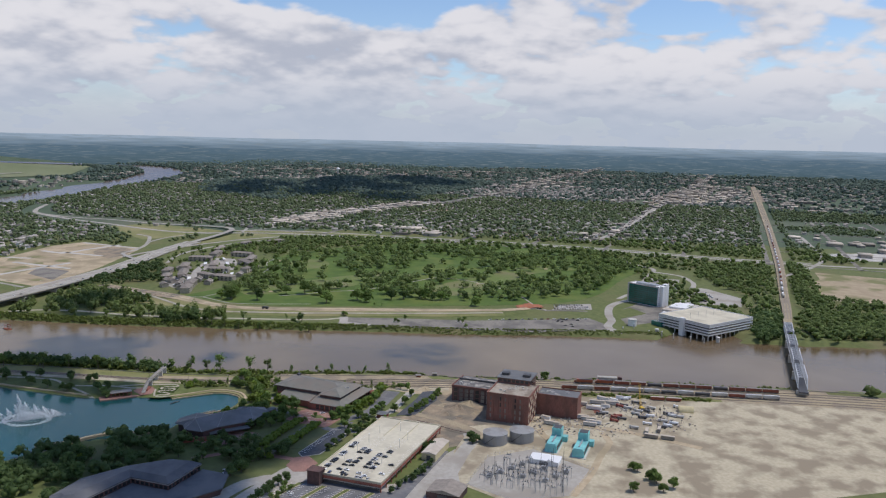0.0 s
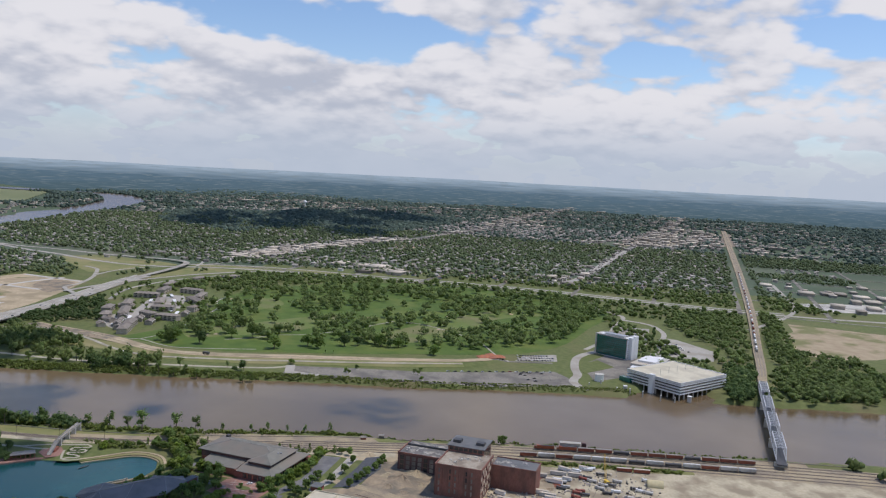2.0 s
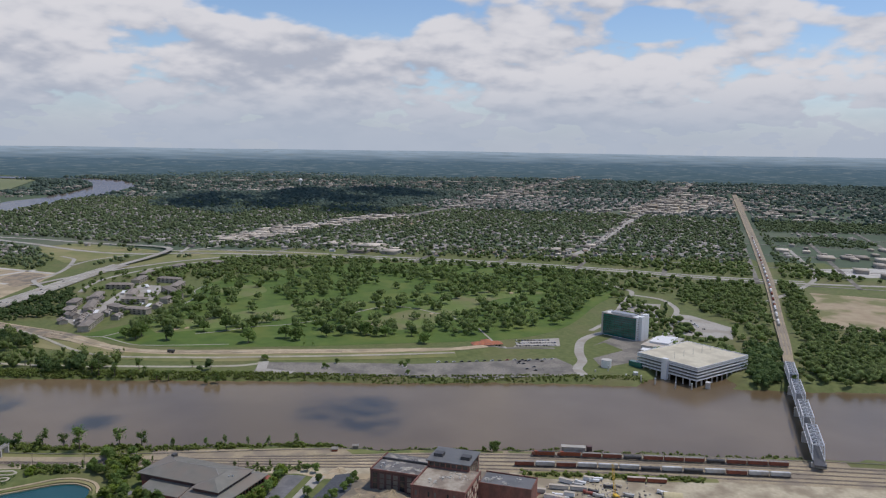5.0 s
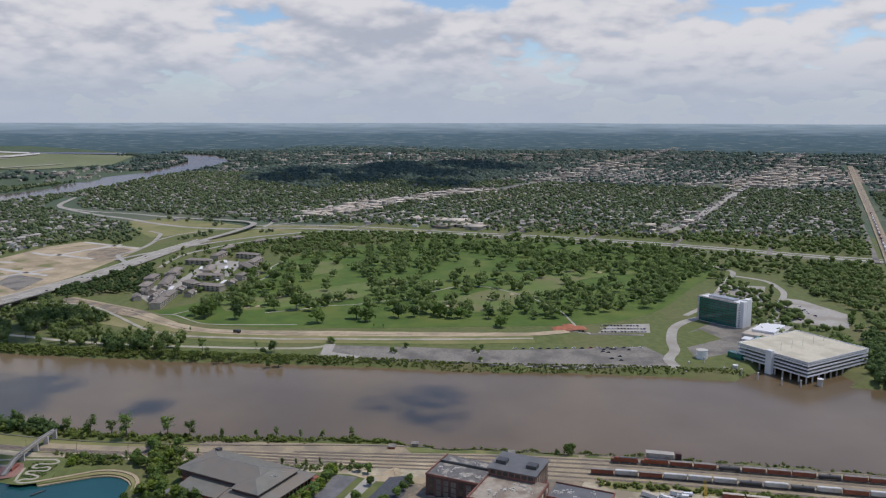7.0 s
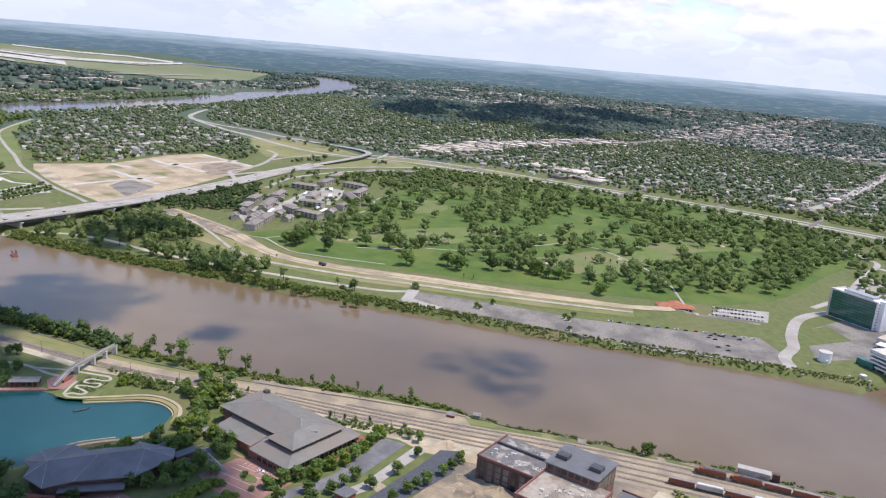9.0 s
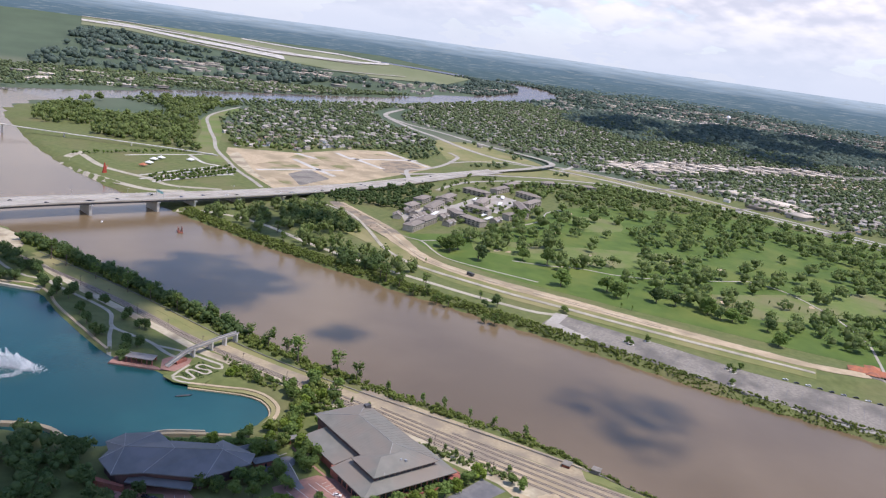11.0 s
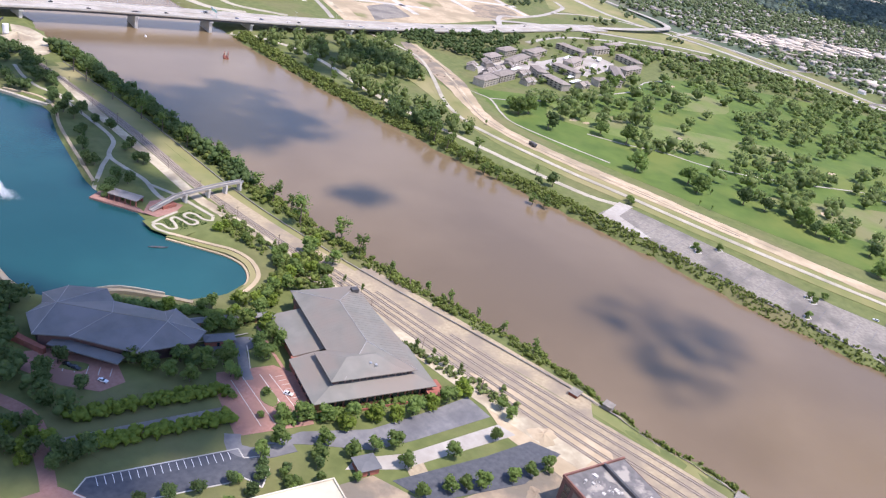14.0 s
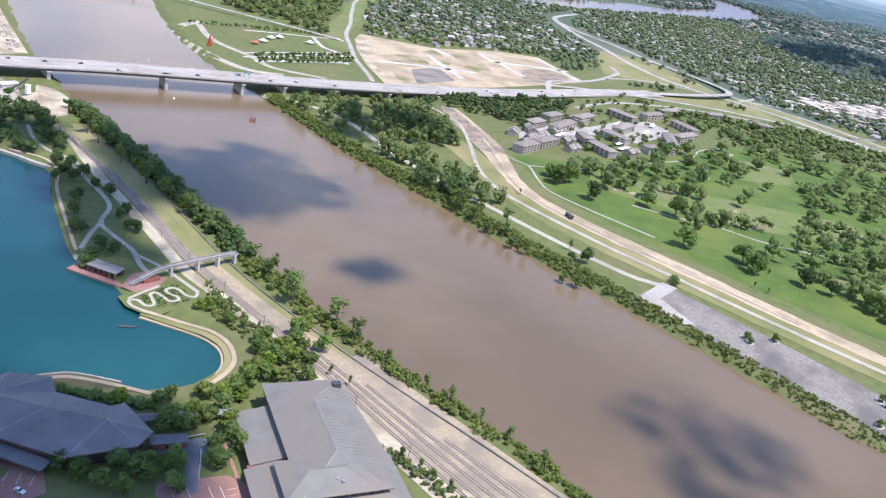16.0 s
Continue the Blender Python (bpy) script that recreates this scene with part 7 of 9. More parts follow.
for x, y in ((177, 357), (161, 362), (152, 364), (184, 354), (142, 366), (130, 368), (168, 361)):
    tree(x, y, DARKT, 0.95, "street trees")
cw = np.vstack([in_poly([(336, 453), (350, 438), (372, 431), (403, 433), (420, 436), (424, 456), (406, 484), (396, 474), (380, 460), (345, 449)], 34), in_poly([(330, 420), (345, 414), (352, 422), (338, 430)], 5)])
cw = cw[along(cw[:, 0], cw[:, 1], curve([(371, 510), (388, 493), (393, 477), (384, 458), (366, 447), (350, 447), (334, 453)], 4)) > 9]
grove("campus_wood", cw[:, 0], cw[:, 1], 3.0 + 1.8 * rng.random(len(cw)), SCRUB, "bright leafy trees between the lake and the hall", 7, 1.1)
tt = rng.random(150)
grove("hall_hedge", 318 + 94 * tt + rng.normal(size=150), 349 - 28 * tt + 1.6 * rng.normal(size=150), 0.9 + 0.9 * rng.random(150), LEAF, "shrubs along the office hall", 3, 0.8)
tt = rng.random(90)
grove("track_side_bushes", np.interp(tt, [0, 0.4, 0.7, 1], [414, 419, 423, 431]) + 2.5 * rng.normal(size=90), np.interp(tt, [0, 0.4, 0.7, 1], [366, 342, 322, 296]) + 2 * rng.normal(size=90), 0.8 + 1.3 * rng.random(90), LEAF_PALE, "dry bushes beside the tracks", 4, 0.8)
for x, y in ((313, 336), (302, 334), (336, 314), (346, 311), (356, 309), (322, 320), (330, 326)):
    tree(x, y, ROUND, 1.4, "car park trees")
# woods at the foot of the rail embankment and trees between the casino lots
se = in_poly([(886, -189), (909, -232), (820, -212), (702, -172), (707, -142), (770, -158), (830, -175)], 110)
grove("embankment_wood", se[:, 0], se[:, 1], 3.6 + 2.4 * rng.random(110), LEAF_DARK, "dense wood at the foot of the rail embankment", 5, 1.25)
for f in np.linspace(0, 1, 11):
    tree(float(1170 - 190 * f), float(-142 + 46 * f + rng.normal()), DARKT, 0.75, "trees between the casino car parks")
for f in np.linspace(0, 1, 6):
    tree(float(945 + 60 * f), float(-190 - 20 * f + 3 * rng.normal()), ROUND, 1.3, "trees between the casino car parks")
gw = in_poly([(1031, -205), (1160, -175), (1290, -150), (1400, -230), (1380, -262), (1160, -262)], 26)
grove("lot_side_wood", gw[:, 0], gw[:, 1], 3.6 + 2.4 * rng.random(26), LEAF_FAR, "trees beyond the casino car park", 4, 1.2)
# park trees
for x, y in ((395, 719), (396, 699), (375, 676), (402, 684), (394, 646), (395, 620), (358, 590), (358, 628), (398, 779), (393, 739), (401, 649), (384, 725), (390, 760), (375, 775), (392, 795), (368, 655), (352, 584), (366, 600), (371, 594), (385, 745), (361, 634), (364, 628), (380, 684), (386, 711), (376, 718), (393, 624)):
    tree(x, y, DARKT, 1.05, "park trees by the lake")
for x, y in ((397, 517), (399, 496), (405, 488), (391, 516), (404, 470), (403, 513)):
    tree(x, y, BRIGHT if x < 399 else ROUND, 1.1, "park trees by the lake")
for x, y in ((420, 460), (419, 442), (424, 430), (414, 474), (410, 482), (428, 418)):
    tree(x, y, THIN, 0.8, "young trees beside the tracks")
for x, y in in_poly([(380, 830), (400, 860), (398, 930), (350, 940), (340, 830), (360, 800)], 14):
    tree(x, y, DARKT, 1.0, "trees north of the lake")

nw = in_poly([(376, 919), (386, 895), (406, 879), (412, 860), (408, 835), (406, 811), (403, 777), (390, 772), (385, 792), (385, 827), (378, 820), (378, 797), (377, 768), (358, 779), (352, 802), (346, 818)], 70)
nw = nw[(lake_gap(nw[:, 0], nw[:, 1]) > 5) & (along(nw[:, 0], nw[:, 1], curve([(390, 838), (386, 807), (388, 780), (396, 764), (400, 745)], 6)) > 5)]
grove("lake_north_wood", nw[:, 0], nw[:, 1], 3.4 + 2.2 * rng.random(len(nw)), LEAF_DARK, "dense dark trees north of the lake", 7, 1.15)

# peninsula wood, riverside park rows
pen = in_poly([(838, 1600), (905, 1720), (1100, 1890), (1500, 2000), (1560, 1850), (1300, 1690), (1150, 1520), (1000, 1310), (960, 1270), (900, 1400), (830, 1500)], 900)
pen = pen[(along(pen[:, 0], pen[:, 1], curve([(1500, 1790), (1290, 1640), (1150, 1470), (1000, 1300)], 60)) > 30) & (river_gap(pen[:, 0], pen[:, 1]) > 12)]
clear = blotch(pen[:, 0], pen[:, 1], 130, 5.0) > 0.40
pen = pen[clear]
grove("peninsula_wood", pen[:, 0], pen[:, 1], 4.5 + 4.0 * rng.random(len(pen)), LEAF_PALE, "dense wood on the river peninsula", 4, 1.3, tall=1.3)
for line in (((735, 1075), (885, 1092)), ((740, 1090), (905, 1112)), ((745, 1108), (915, 1136)), ((735, 1292), (930, 1272))):
    tt = np.linspace(0, 1, 26)
    grove("park_tree_row", line[0][0] + (line[1][0] - line[0][0]) * tt + rng.normal(size=26), line[0][1] + (line[1][1] - line[0][1]) * tt + rng.normal(size=26), 2.0 + rng.random(26), LEAF, "row of young park trees", 3, 1.2)

# ---- town: houses among trees ----
STRIP = curve([(1970, 860), (2240, 830), (2410, 730), (2690, 630), (2880, 490), (3400, 350), (4190, 160), (5370, -40), (6550, -320), (8760, -760)], 60)
AVENUE = curve([(1740, -10), (1910, -90), (2400, -230), (3320, -500), (4600, -890), (7290, -1650)], 60)
HIGH = [curve(p, 40) for p in ([(1924, 1588), (1830, 1443), (1779, 1336), (1711, 1224), (1667, 1132), (1645, 1057), (1649, 998), (1662, 940), (1682, 840), (1682, 700), (1672, 510), (1638, 240), (1596, 41), (1536, -143), (1472, -312), (1436, -480), (1420, -680)],
                               [(1537, 938), (1604, 932), (1657, 934), (1703, 946), (1738, 970), (1764, 1010), (1782, 1064), (1804, 1147), (1840, 1266), (1884, 1388), (1906, 1494), (1935, 1571), (2040, 1721), (2300, 1850)],
                               [(1201, 998), (1298, 975), (1403, 930), (1473, 902), (1533, 866), (1585, 822), (1636, 767), (1660, 701)], [(1712, 955), (1735, 883), (1748, 803), (1745, 720), (1728, 600), (1700, 480), (1666, 240), (1624, 41), (1562, -143)], [(1239, 901), (1303, 903), (1385, 886), (1471, 852), (1541, 804)], [(1249, 1022), (1313, 1024), (1405, 1044), (1501, 1082), (1543, 1105)], [(1440, 1056), (1531, 1051), (1604, 1019)], [(865, 934), (1030, 932), (1190, 945), (1330, 955), (1460, 962)])]
RAIL = RR[:, :2]
AIR = [(8892, 14025), (7016, 8839), (6504, 7292), (6349, 5633), (5858, 4491), (5600, 3600), (4263, 2952), (3700, 3060), (3713, 3761), (3720, 4591), (4000, 5558), (3900, 6500)]
YARD = curve([(3240, -420), (3600, -640), (4100, -860), (4900, -1160)], 100)
LOTS = curve([(1995, 850), (2240, 815), (2410, 735), (2690, 630), (2900, 510)], 60)
TRAIL = curve([(1540, 1830), (1314, 1680), (1179, 1515), (1090, 1390), (1012, 1288), (955, 1190), (914, 1118)], 60)
DARK_WOOD = [(3990, 1980), (4260, 1820), (4260, 1490), (4900, 1380), (5020, 780), (4600, 320), (4030, 420), (3440, 550), (2870, 660), (3280, 980), (3090, 1080), (2770, 1160), (3150, 1660)]


def free(x, y, wide=0.0):
    """Where neither water, road nor open ground forbids a tree or a house."""
    ok = river_gap(x, y) > 25 + wide
    for h in HIGH:
        ok &= along(x, y, h) > 42 + wide
    ok &= along(x, y, RAIL) > 30 + wide
    ok &= ~inside(x, y, GOLF)
    ok &= ~inside(x, y, [(872, 985), (950, 960), (1211, 990), (1355, 1015), (1412, 1200), (1326, 1238), (1160, 1230), (1047, 1308), (995, 1253), (905, 1095)])
    ok &= ~inside(x, y, [(1480, 1090), (1600, 1010), (1720, 1060), (1770, 1200), (1740, 1300), (1620, 1220)])
    ok &= ~inside(x, y, [(700, 1300), (960, 1280), (920, 1110), (850, 990), (690, 1000)])
    ok &= ~inside(x, y, [(1230, -395), (1350, -440), (1260, -660), (1000, -480), (1000, -345), (1120, -345)])
    ok &= ~inside(x, y, AIR)
    ok &= along(x, y, TRAIL) > 28
    return ok


def lattice(x0, x1, y0, y1, a, b, jit):
    """Points along the town's grid of streets."""
    u, v = np.meshgrid(np.arange(x0, x1, a), np.arange(y0, y1, b), indexing="ij")
    u, v = u.ravel() + (rng.random(u.size) - 0.5) * jit, v.ravel() + (rng.random(u.size) - 0.5) * jit
    return u * E_AX[0] + v * N_AX[0], u * E_AX[1] + v * N_AX[1], u, v


def houses(name, x, y, w, d, h, roof, wall, label, flat=False):
    """Gabled or flat-roofed houses set along the streets, walls and roofs apart."""
    n = len(x)
    r = np.hypot(x - HUB[0], y - HUB[1])
    p = far(x, y)
    k = np.where(r > HUB_R, 0.85, 1.0)
    turn = (rng.random(n) < 0.5) & (~np.array(flat))
    cx, cy = np.where(turn[:, None], N_AX, E_AX), np.where(turn[:, None], -E_AX, N_AX)
    cx, cy = np.hstack([cx, np.zeros((n, 1))]), np.hstack([cy, np.zeros((n, 1))])
    up = np.array([0, 0, 1.0])
    w, d, h = ((np.asarray(q) * k)[:, None] for q in (w, d, h))
    c = [p + sx * w / 2 * cx + sy * d / 2 * cy for sx, sy in ((-1, -1), (1, -1), (1, 1), (-1, 1))]
    low, top = [q - up for q in c], [q + h * up for q in c]
    v = np.stack(low + top, 1).reshape(-1, 3)
    q = 8 * np.arange(n)[:, None, None]
    wf = (np.array([(0, 1, 5, 4), (1, 2, 6, 5), (2, 3, 7, 6), (3, 0, 4, 7)])[None] + q).reshape(-1, 4)
    tagged(part(name + "_walls", arrays(name + "_walls", v, wf, wall), wall), "walls of " + label, "houses", kind="stuff")
    e = 1.12
    o = [p + sx * e * w / 2 * cx + sy * e * d / 2 * cy + h * up for sx, sy in ((-1, -1), (1, -1), (1, 1), (-1, 1))]
    if flat:
        v = np.stack(o + [a + 0.8 * up for a in o], 1).reshape(-1, 3)
        rf = (np.array([(4, 5, 6, 7), (0, 1, 5, 4), (1, 2, 6, 5), (2, 3, 7, 6), (3, 0, 4, 7)])[None] + q).reshape(-1, 4)
    else:
        ra, rb = p - e * w / 2 * cx + (h + d * 0.32) * up, p + e * w / 2 * cx + (h + d * 0.32) * up
        v = np.stack(o + [ra, rb, ra, rb], 1).reshape(-1, 3)
        rf = (np.array([(0, 1, 5, 4), (2, 3, 4, 5), (0, 4, 3, 3), (1, 2, 5, 5)])[None] + q)
        tri = rf[:, 2:, :3].reshape(-1, 3)
        rf = np.vstack([rf[:, :2].reshape(-1, 4)[:, [0, 1, 2]], rf[:, :2].reshape(-1, 4)[:, [0, 2, 3]], tri])
    tagged(part(name + "_roofs", arrays(name + "_roofs", v, rf, roof), roof), "roofs of " + label, "houses", kind="stuff")


def view_sector(x, y):
    a = np.degrees(np.arctan2(y - 140, x + 200))
    return (a > -34) & (a < 66)


hx, hy, hu, hv = lattice(500, 4300, -1500, 3000, 20, 40, 22)
ok = view_sector(hx, hy) & free(hx, hy, 4) & ~inside(hx, hy, DARK_WOOD) & (along(hx, hy, STRIP) > 45) & (along(hx, hy, LOTS) > 80) & (along(hx, hy, YARD) > 120) & (rng.random(len(hx)) < 0.58)
east = (along(hx, hy, HIGH[0]) > 0) & ((hx > 1700) | ((hy > 1230) & (hx > 1010) & (hx < 1700) & (hy < 1800) & (hy < 0.9 * hx + 420)))
south = ~((hy < -330 - 0.27 * (hx - 1000)) & (blotch(hx, hy, 260, 2.0) < 0.66))
ok &= east & south & (river_gap(hx, hy) > 60) & ~((hy > 2200) & (rng.random(len(hx)) < 0.6))
hx, hy = hx[ok], hy[ok]
near_r = np.hypot(hx, hy)
order = np.argsort(near_r)
hx, hy = hx[order], hy[order]


def house(x, y, w, d, h, wall, roof):
    t = thing("house", pose(x, y, 0, 0, 0, -14.4 + (90 if rng.random() < 0.5 else 0)), "small pale wooden house with a shingle roof", "house", "houses near the highway")
    part("wall", Shape().box(-w / 2, -d / 2, -0.3, w / 2, d / 2, h), wall, t)
    part("roof", Shape().face([(-w / 2 - 0.5, -d / 2 - 0.5, h), (w / 2 + 0.5, -d / 2 - 0.5, h), (w / 2 + 0.5, 0, h + d * 0.33), (-w / 2 - 0.5, 0, h + d * 0.33)])
         .face([(w / 2 + 0.5, d / 2 + 0.5, h), (-w / 2 - 0.5, d / 2 + 0.5, h), (-w / 2 - 0.5, 0, h + d * 0.33), (w / 2 + 0.5, 0, h + d * 0.33)])
         .face([(-w / 2, -d / 2, h), (-w / 2, 0, h + d * 0.33), (-w / 2, d / 2, h)]).face([(w / 2, -d / 2, h), (w / 2, d / 2, h), (w / 2, 0, h + d * 0.33)])
         .face([(-w / 2 - 0.5, -d / 2 - 0.5, h - 0.1), (-w / 2 - 0.5, d / 2 + 0.5, h - 0.1), (w / 2 + 0.5, d / 2 + 0.5, h - 0.1), (w / 2 + 0.5, -d / 2 - 0.5, h - 0.1)]), roof, t)
    return t


ROOFS = [mat("roof_shingle_grey", (0.23, 0.215, 0.195), (0.30, 0.28, 0.25), 0.4), mat("roof_shingle_pale", (0.40, 0.37, 0.33), (0.47, 0.44, 0.39), 0.4), mat("roof_shingle_brown", (0.24, 0.18, 0.14), (0.30, 0.23, 0.18), 0.4)]
WALLS = [mat("siding_white", (0.70, 0.69, 0.66), (0.76, 0.75, 0.72), 0.5), mat("siding_buff", (0.48, 0.42, 0.33), (0.55, 0.48, 0.38), 0.5), mat("siding_grey", (0.36, 0.37, 0.38), (0.43, 0.44, 0.45), 0.5)]
for x, y in zip(hx[:130], hy[:130]):
    house(x, y, 9 + 5 * rng.random(), 8 + 2 * rng.random(), 3 + 2.4 * rng.random(), WALLS[rng.integers(3)], ROOFS[rng.integers(3)])
hx, hy = hx[130:], hy[130:]
m = len(hx)
houses("town_house", hx, hy, 10 + 6 * rng.random(m), 8 + 3 * rng.random(m), 3 + 2.5 * rng.random(m), HOUSE_ROOF, HOUSE_WALL, "small town houses among trees")

# shopping strip and works buildings with pale flat roofs
bx, by, bw = [], [], []
for line, spread_m, n in ((STRIP, 70, 260), (LOTS, 50, 240), (AVENUE, 45, 150), (YARD, 110, 170)):
    t = rng.random(n) ** 1.4
    q = np.array([line[int(i * (len(line) - 1))] for i in t])
    bx += list(q[:, 0] + rng.normal(size=n) * spread_m)
    by += list(q[:, 1] + rng.normal(size=n) * spread_m)
    bw += list(10 + 34 * rng.random(n) ** 2)
for (x0, x1, y0, y1, n) in ((1500, 2100, -900, -560, 26), (2900, 4200, -1250, -750, 90), (3200, 5200, 900, 1500, 36), (2760, 3200, 2840, 3190, 40), (2420, 2600, 3130, 3280, 16), (2700, 3050, 3900, 4500, 24), (2350, 2500, 3250, 3750, 14), (3250, 3450, 3150, 3760, 22), (4000, 5600, -300, 300, 60), (1740, 1960, 380, 640, 14), (5000, 9000, 1200, 2600, 60), (6000, 11000, -1500, 900, 90), (4200, 6500, 400, 1300, 60), (1000, 2300, 2200, 2600, 60), (2000, 3600, 2500, 3300, 50)):
    bx += list(x0 + (x1 - x0) * rng.random(n))
    by += list(y0 + (y1 - y0) * rng.random(n))
    bw += list(18 + 40 * rng.random(n))
for x, y, w in ((3240, -400, 70), (3690, -600, 90), (3280, -580, 60), (3830, -720, 110), (4150, -760, 120), (4070, -830, 90), (3470, -740, 60), (3740, -850, 80), (3310, -740, 50), (5700, -1050, 90), (5740, -1210, 100), (4870, -1040, 120), (5260, -1490, 110), (4770, -1140, 90),
                (5590, -590, 60), (5890, -290, 70), (4700, -30, 80), (4350, 190, 110), (4660, 130, 80), (3620, 230, 70), (6000, 2190, 150), (4560, 1620, 80), (6050, 1950, 90), (6170, 790, 120), (5200, 1140, 70), (5390, 1060, 80), (5080, 890, 110), (5440, 1270, 60), (6400, 310, 80), (6360, 490, 90), (2690, 600, 60)):
    bx.append(x)
    by.append(y)
    bw.append(w * 0.8)
n = 1500
q = rng.random(n)
bx += list(2900 + 3600 * q)
by += list(-2300 + 5200 * rng.random(n))
bw += list(9 + 16 * rng.random(n) ** 2 + 14 * q)
bx, by, bw = np.array(bx), np.array(by), np.array(bw)
ok = free(bx, by, 10) & view_sector(bx, by)
bx, by, bw = bx[ok], by[ok], bw[ok]
houses("strip_building", bx, by, bw, bw * (0.5 + 0.4 * rng.random(len(bx))), 5 + 3 * rng.random(len(bx)), PALE_ROOF, HOUSE_WALL, "low flat-roofed shops and works", True)

# trees of the town, thinning into woods
tx, ty, _, _ = lattice(500, 3100, -1500, 3000, 15, 15, 19)
ok = view_sector(tx, ty) & free(tx, ty) & (along(tx, ty, STRIP) > 36) & ((along(tx, ty, LOTS) > 70) | (rng.random(len(tx)) < 0.06)) & ((along(tx, ty, YARD) > 150) | (rng.random(len(tx)) < 0.08)) & (along(tx, ty, AVENUE) > 22) & (rng.random(len(tx)) < 0.66 + 0.2 * (blotch(tx, ty, 120, 9.0) > 0.52)) & ((tx > 1480) | ((ty > 1240) & (tx > 1010) & (ty < 0.9 * tx + 420)) | (ty > 2050) | (ty < -60) | ((tx > 1250) & (ty > 640)))
ok &= ~((ty < -330 - 0.27 * (tx - 1000)) & (blotch(tx, ty, 240, 2.0) < 0.56) & (tx < 2500))
ok &= ~inside(tx, ty, [(690, -200), (1300, -80), (1280, -180), (1000, -230), (800, -190)]) & ~((tx < 1290) & (ty > -40) & (ty < 960))
tx, ty = tx[ok], ty[ok]
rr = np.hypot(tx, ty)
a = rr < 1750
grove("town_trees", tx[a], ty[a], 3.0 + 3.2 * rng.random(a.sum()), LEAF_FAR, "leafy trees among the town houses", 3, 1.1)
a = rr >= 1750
grove("town_trees_beyond", tx[a], ty[a], 3.2 + 3.2 * rng.random(a.sum()), LEAF_TOWN_HAZED, "leafy trees among the town houses", 2, 1.0)
fx, fy, _, _ = lattice(3000, 7400, -3600, 5200, 32, 34, 36)
ok = view_sector(fx, fy) & free(fx, fy) & ((along(fx, fy, STRIP) > 70) | (rng.random(len(fx)) < 0.1)) & ((along(fx, fy, YARD) > 170) | (rng.random(len(fx)) < 0.1)) & (along(fx, fy, AVENUE) > 50) & (rng.random(len(fx)) < 0.35 + 0.4 * (blotch(fx, fy, 420, 6.0) > 0.48))
fx, fy = fx[ok], fy[ok]
grove("far_woods", fx, fy, 4.5 + 4.5 * rng.random(len(fx)), LEAF_HAZED, "woods and garden trees in the distance", 1, 0.45)
dw = in_poly(DARK_WOOD, 5200)
grove("bluff_woods", dw[:, 0], dw[:, 1], 6 + 5 * rng.random(len(dw)), LEAF_HAZED, "dense dark woods below the bluffs", 1, 0.5)
nw = in_poly([(3390, 5499), (3838, 5635), (3586, 4895), (3377, 4115), (3405, 3771), (3465, 3434), (3493, 2929), (3742, 2887), (3223, 2588), (2391, 2560), (1974, 2640), (1450, 2760)], 1500)
nw = nw[(blotch(nw[:, 0], nw[:, 1], 230, 8.0) > 0.47) & (river_gap(nw[:, 0], nw[:, 1]) > 60)]
grove("north_bank_woods", nw[:, 0], nw[:, 1], 9 + 6 * rng.random(len(nw)), LEAF_HAZED, "woods between the river and the airfield", 2, 0.6)
ow = in_poly([(704, -185), (800, -232), (900, -300), (880, -420), (760, -430), (700, -400)], 200)
ow = ow[river_gap(ow[:, 0], ow[:, 1]) > 7]
grove("south_bank_wood", ow[:, 0], ow[:, 1], 3.8 + 2.6 * rng.random(len(ow)), LEAF_FAR, "dense wood on the east bank by the rail bridge", 4, 1.2)
# woods south of the casino and along the rail embankment
sw = np.vstack([in_poly([(770, -160), (860, -170), (1000, -225), (1100, -190), (1250, -190), (1400, -250), (1400, -370), (1060, -275), (900, -225), (790, -190)], 210), in_poly([(760, -215), (900, -265), (1060, -310), (1420, -415), (1400, -440), (1020, -345), (1000, -420), (760, -420), (720, -280)], 420)])
grove("rail_side_wood", sw[:, 0], sw[:, 1], 3.8 + 2.6 * rng.random(len(sw)), LEAF_FAR, "dense wood along the rail embankment", 4, 1.2)
aw = in_poly([(850, 880), (905, 860), (960, 800), (1080, 860), (1200, 910), (1040, 915), (880, 915)], 190)
grove("ramp_wood", aw[:, 0], aw[:, 1], 3.4 + 2.2 * rng.random(len(aw)), LEAF_DARK, "dense wood below the highway", 4, 1.2)
ew = in_poly([(1290, 680), (1420, 640), (1560, 500), (1610, 300), (1560, 60), (1440, -50), (1600, 60), (1640, 300), (1640, 600), (1560, 860), (1400, 900), (1350, 760)], 280)
ew = ew[free(ew[:, 0], ew[:, 1])]
grove("golf_edge_wood", ew[:, 0], ew[:, 1], 3.6 + 2.4 * rng.random(len(ew)), LEAF_FAR, "trees and gardens beyond the golf course", 4, 1.1)


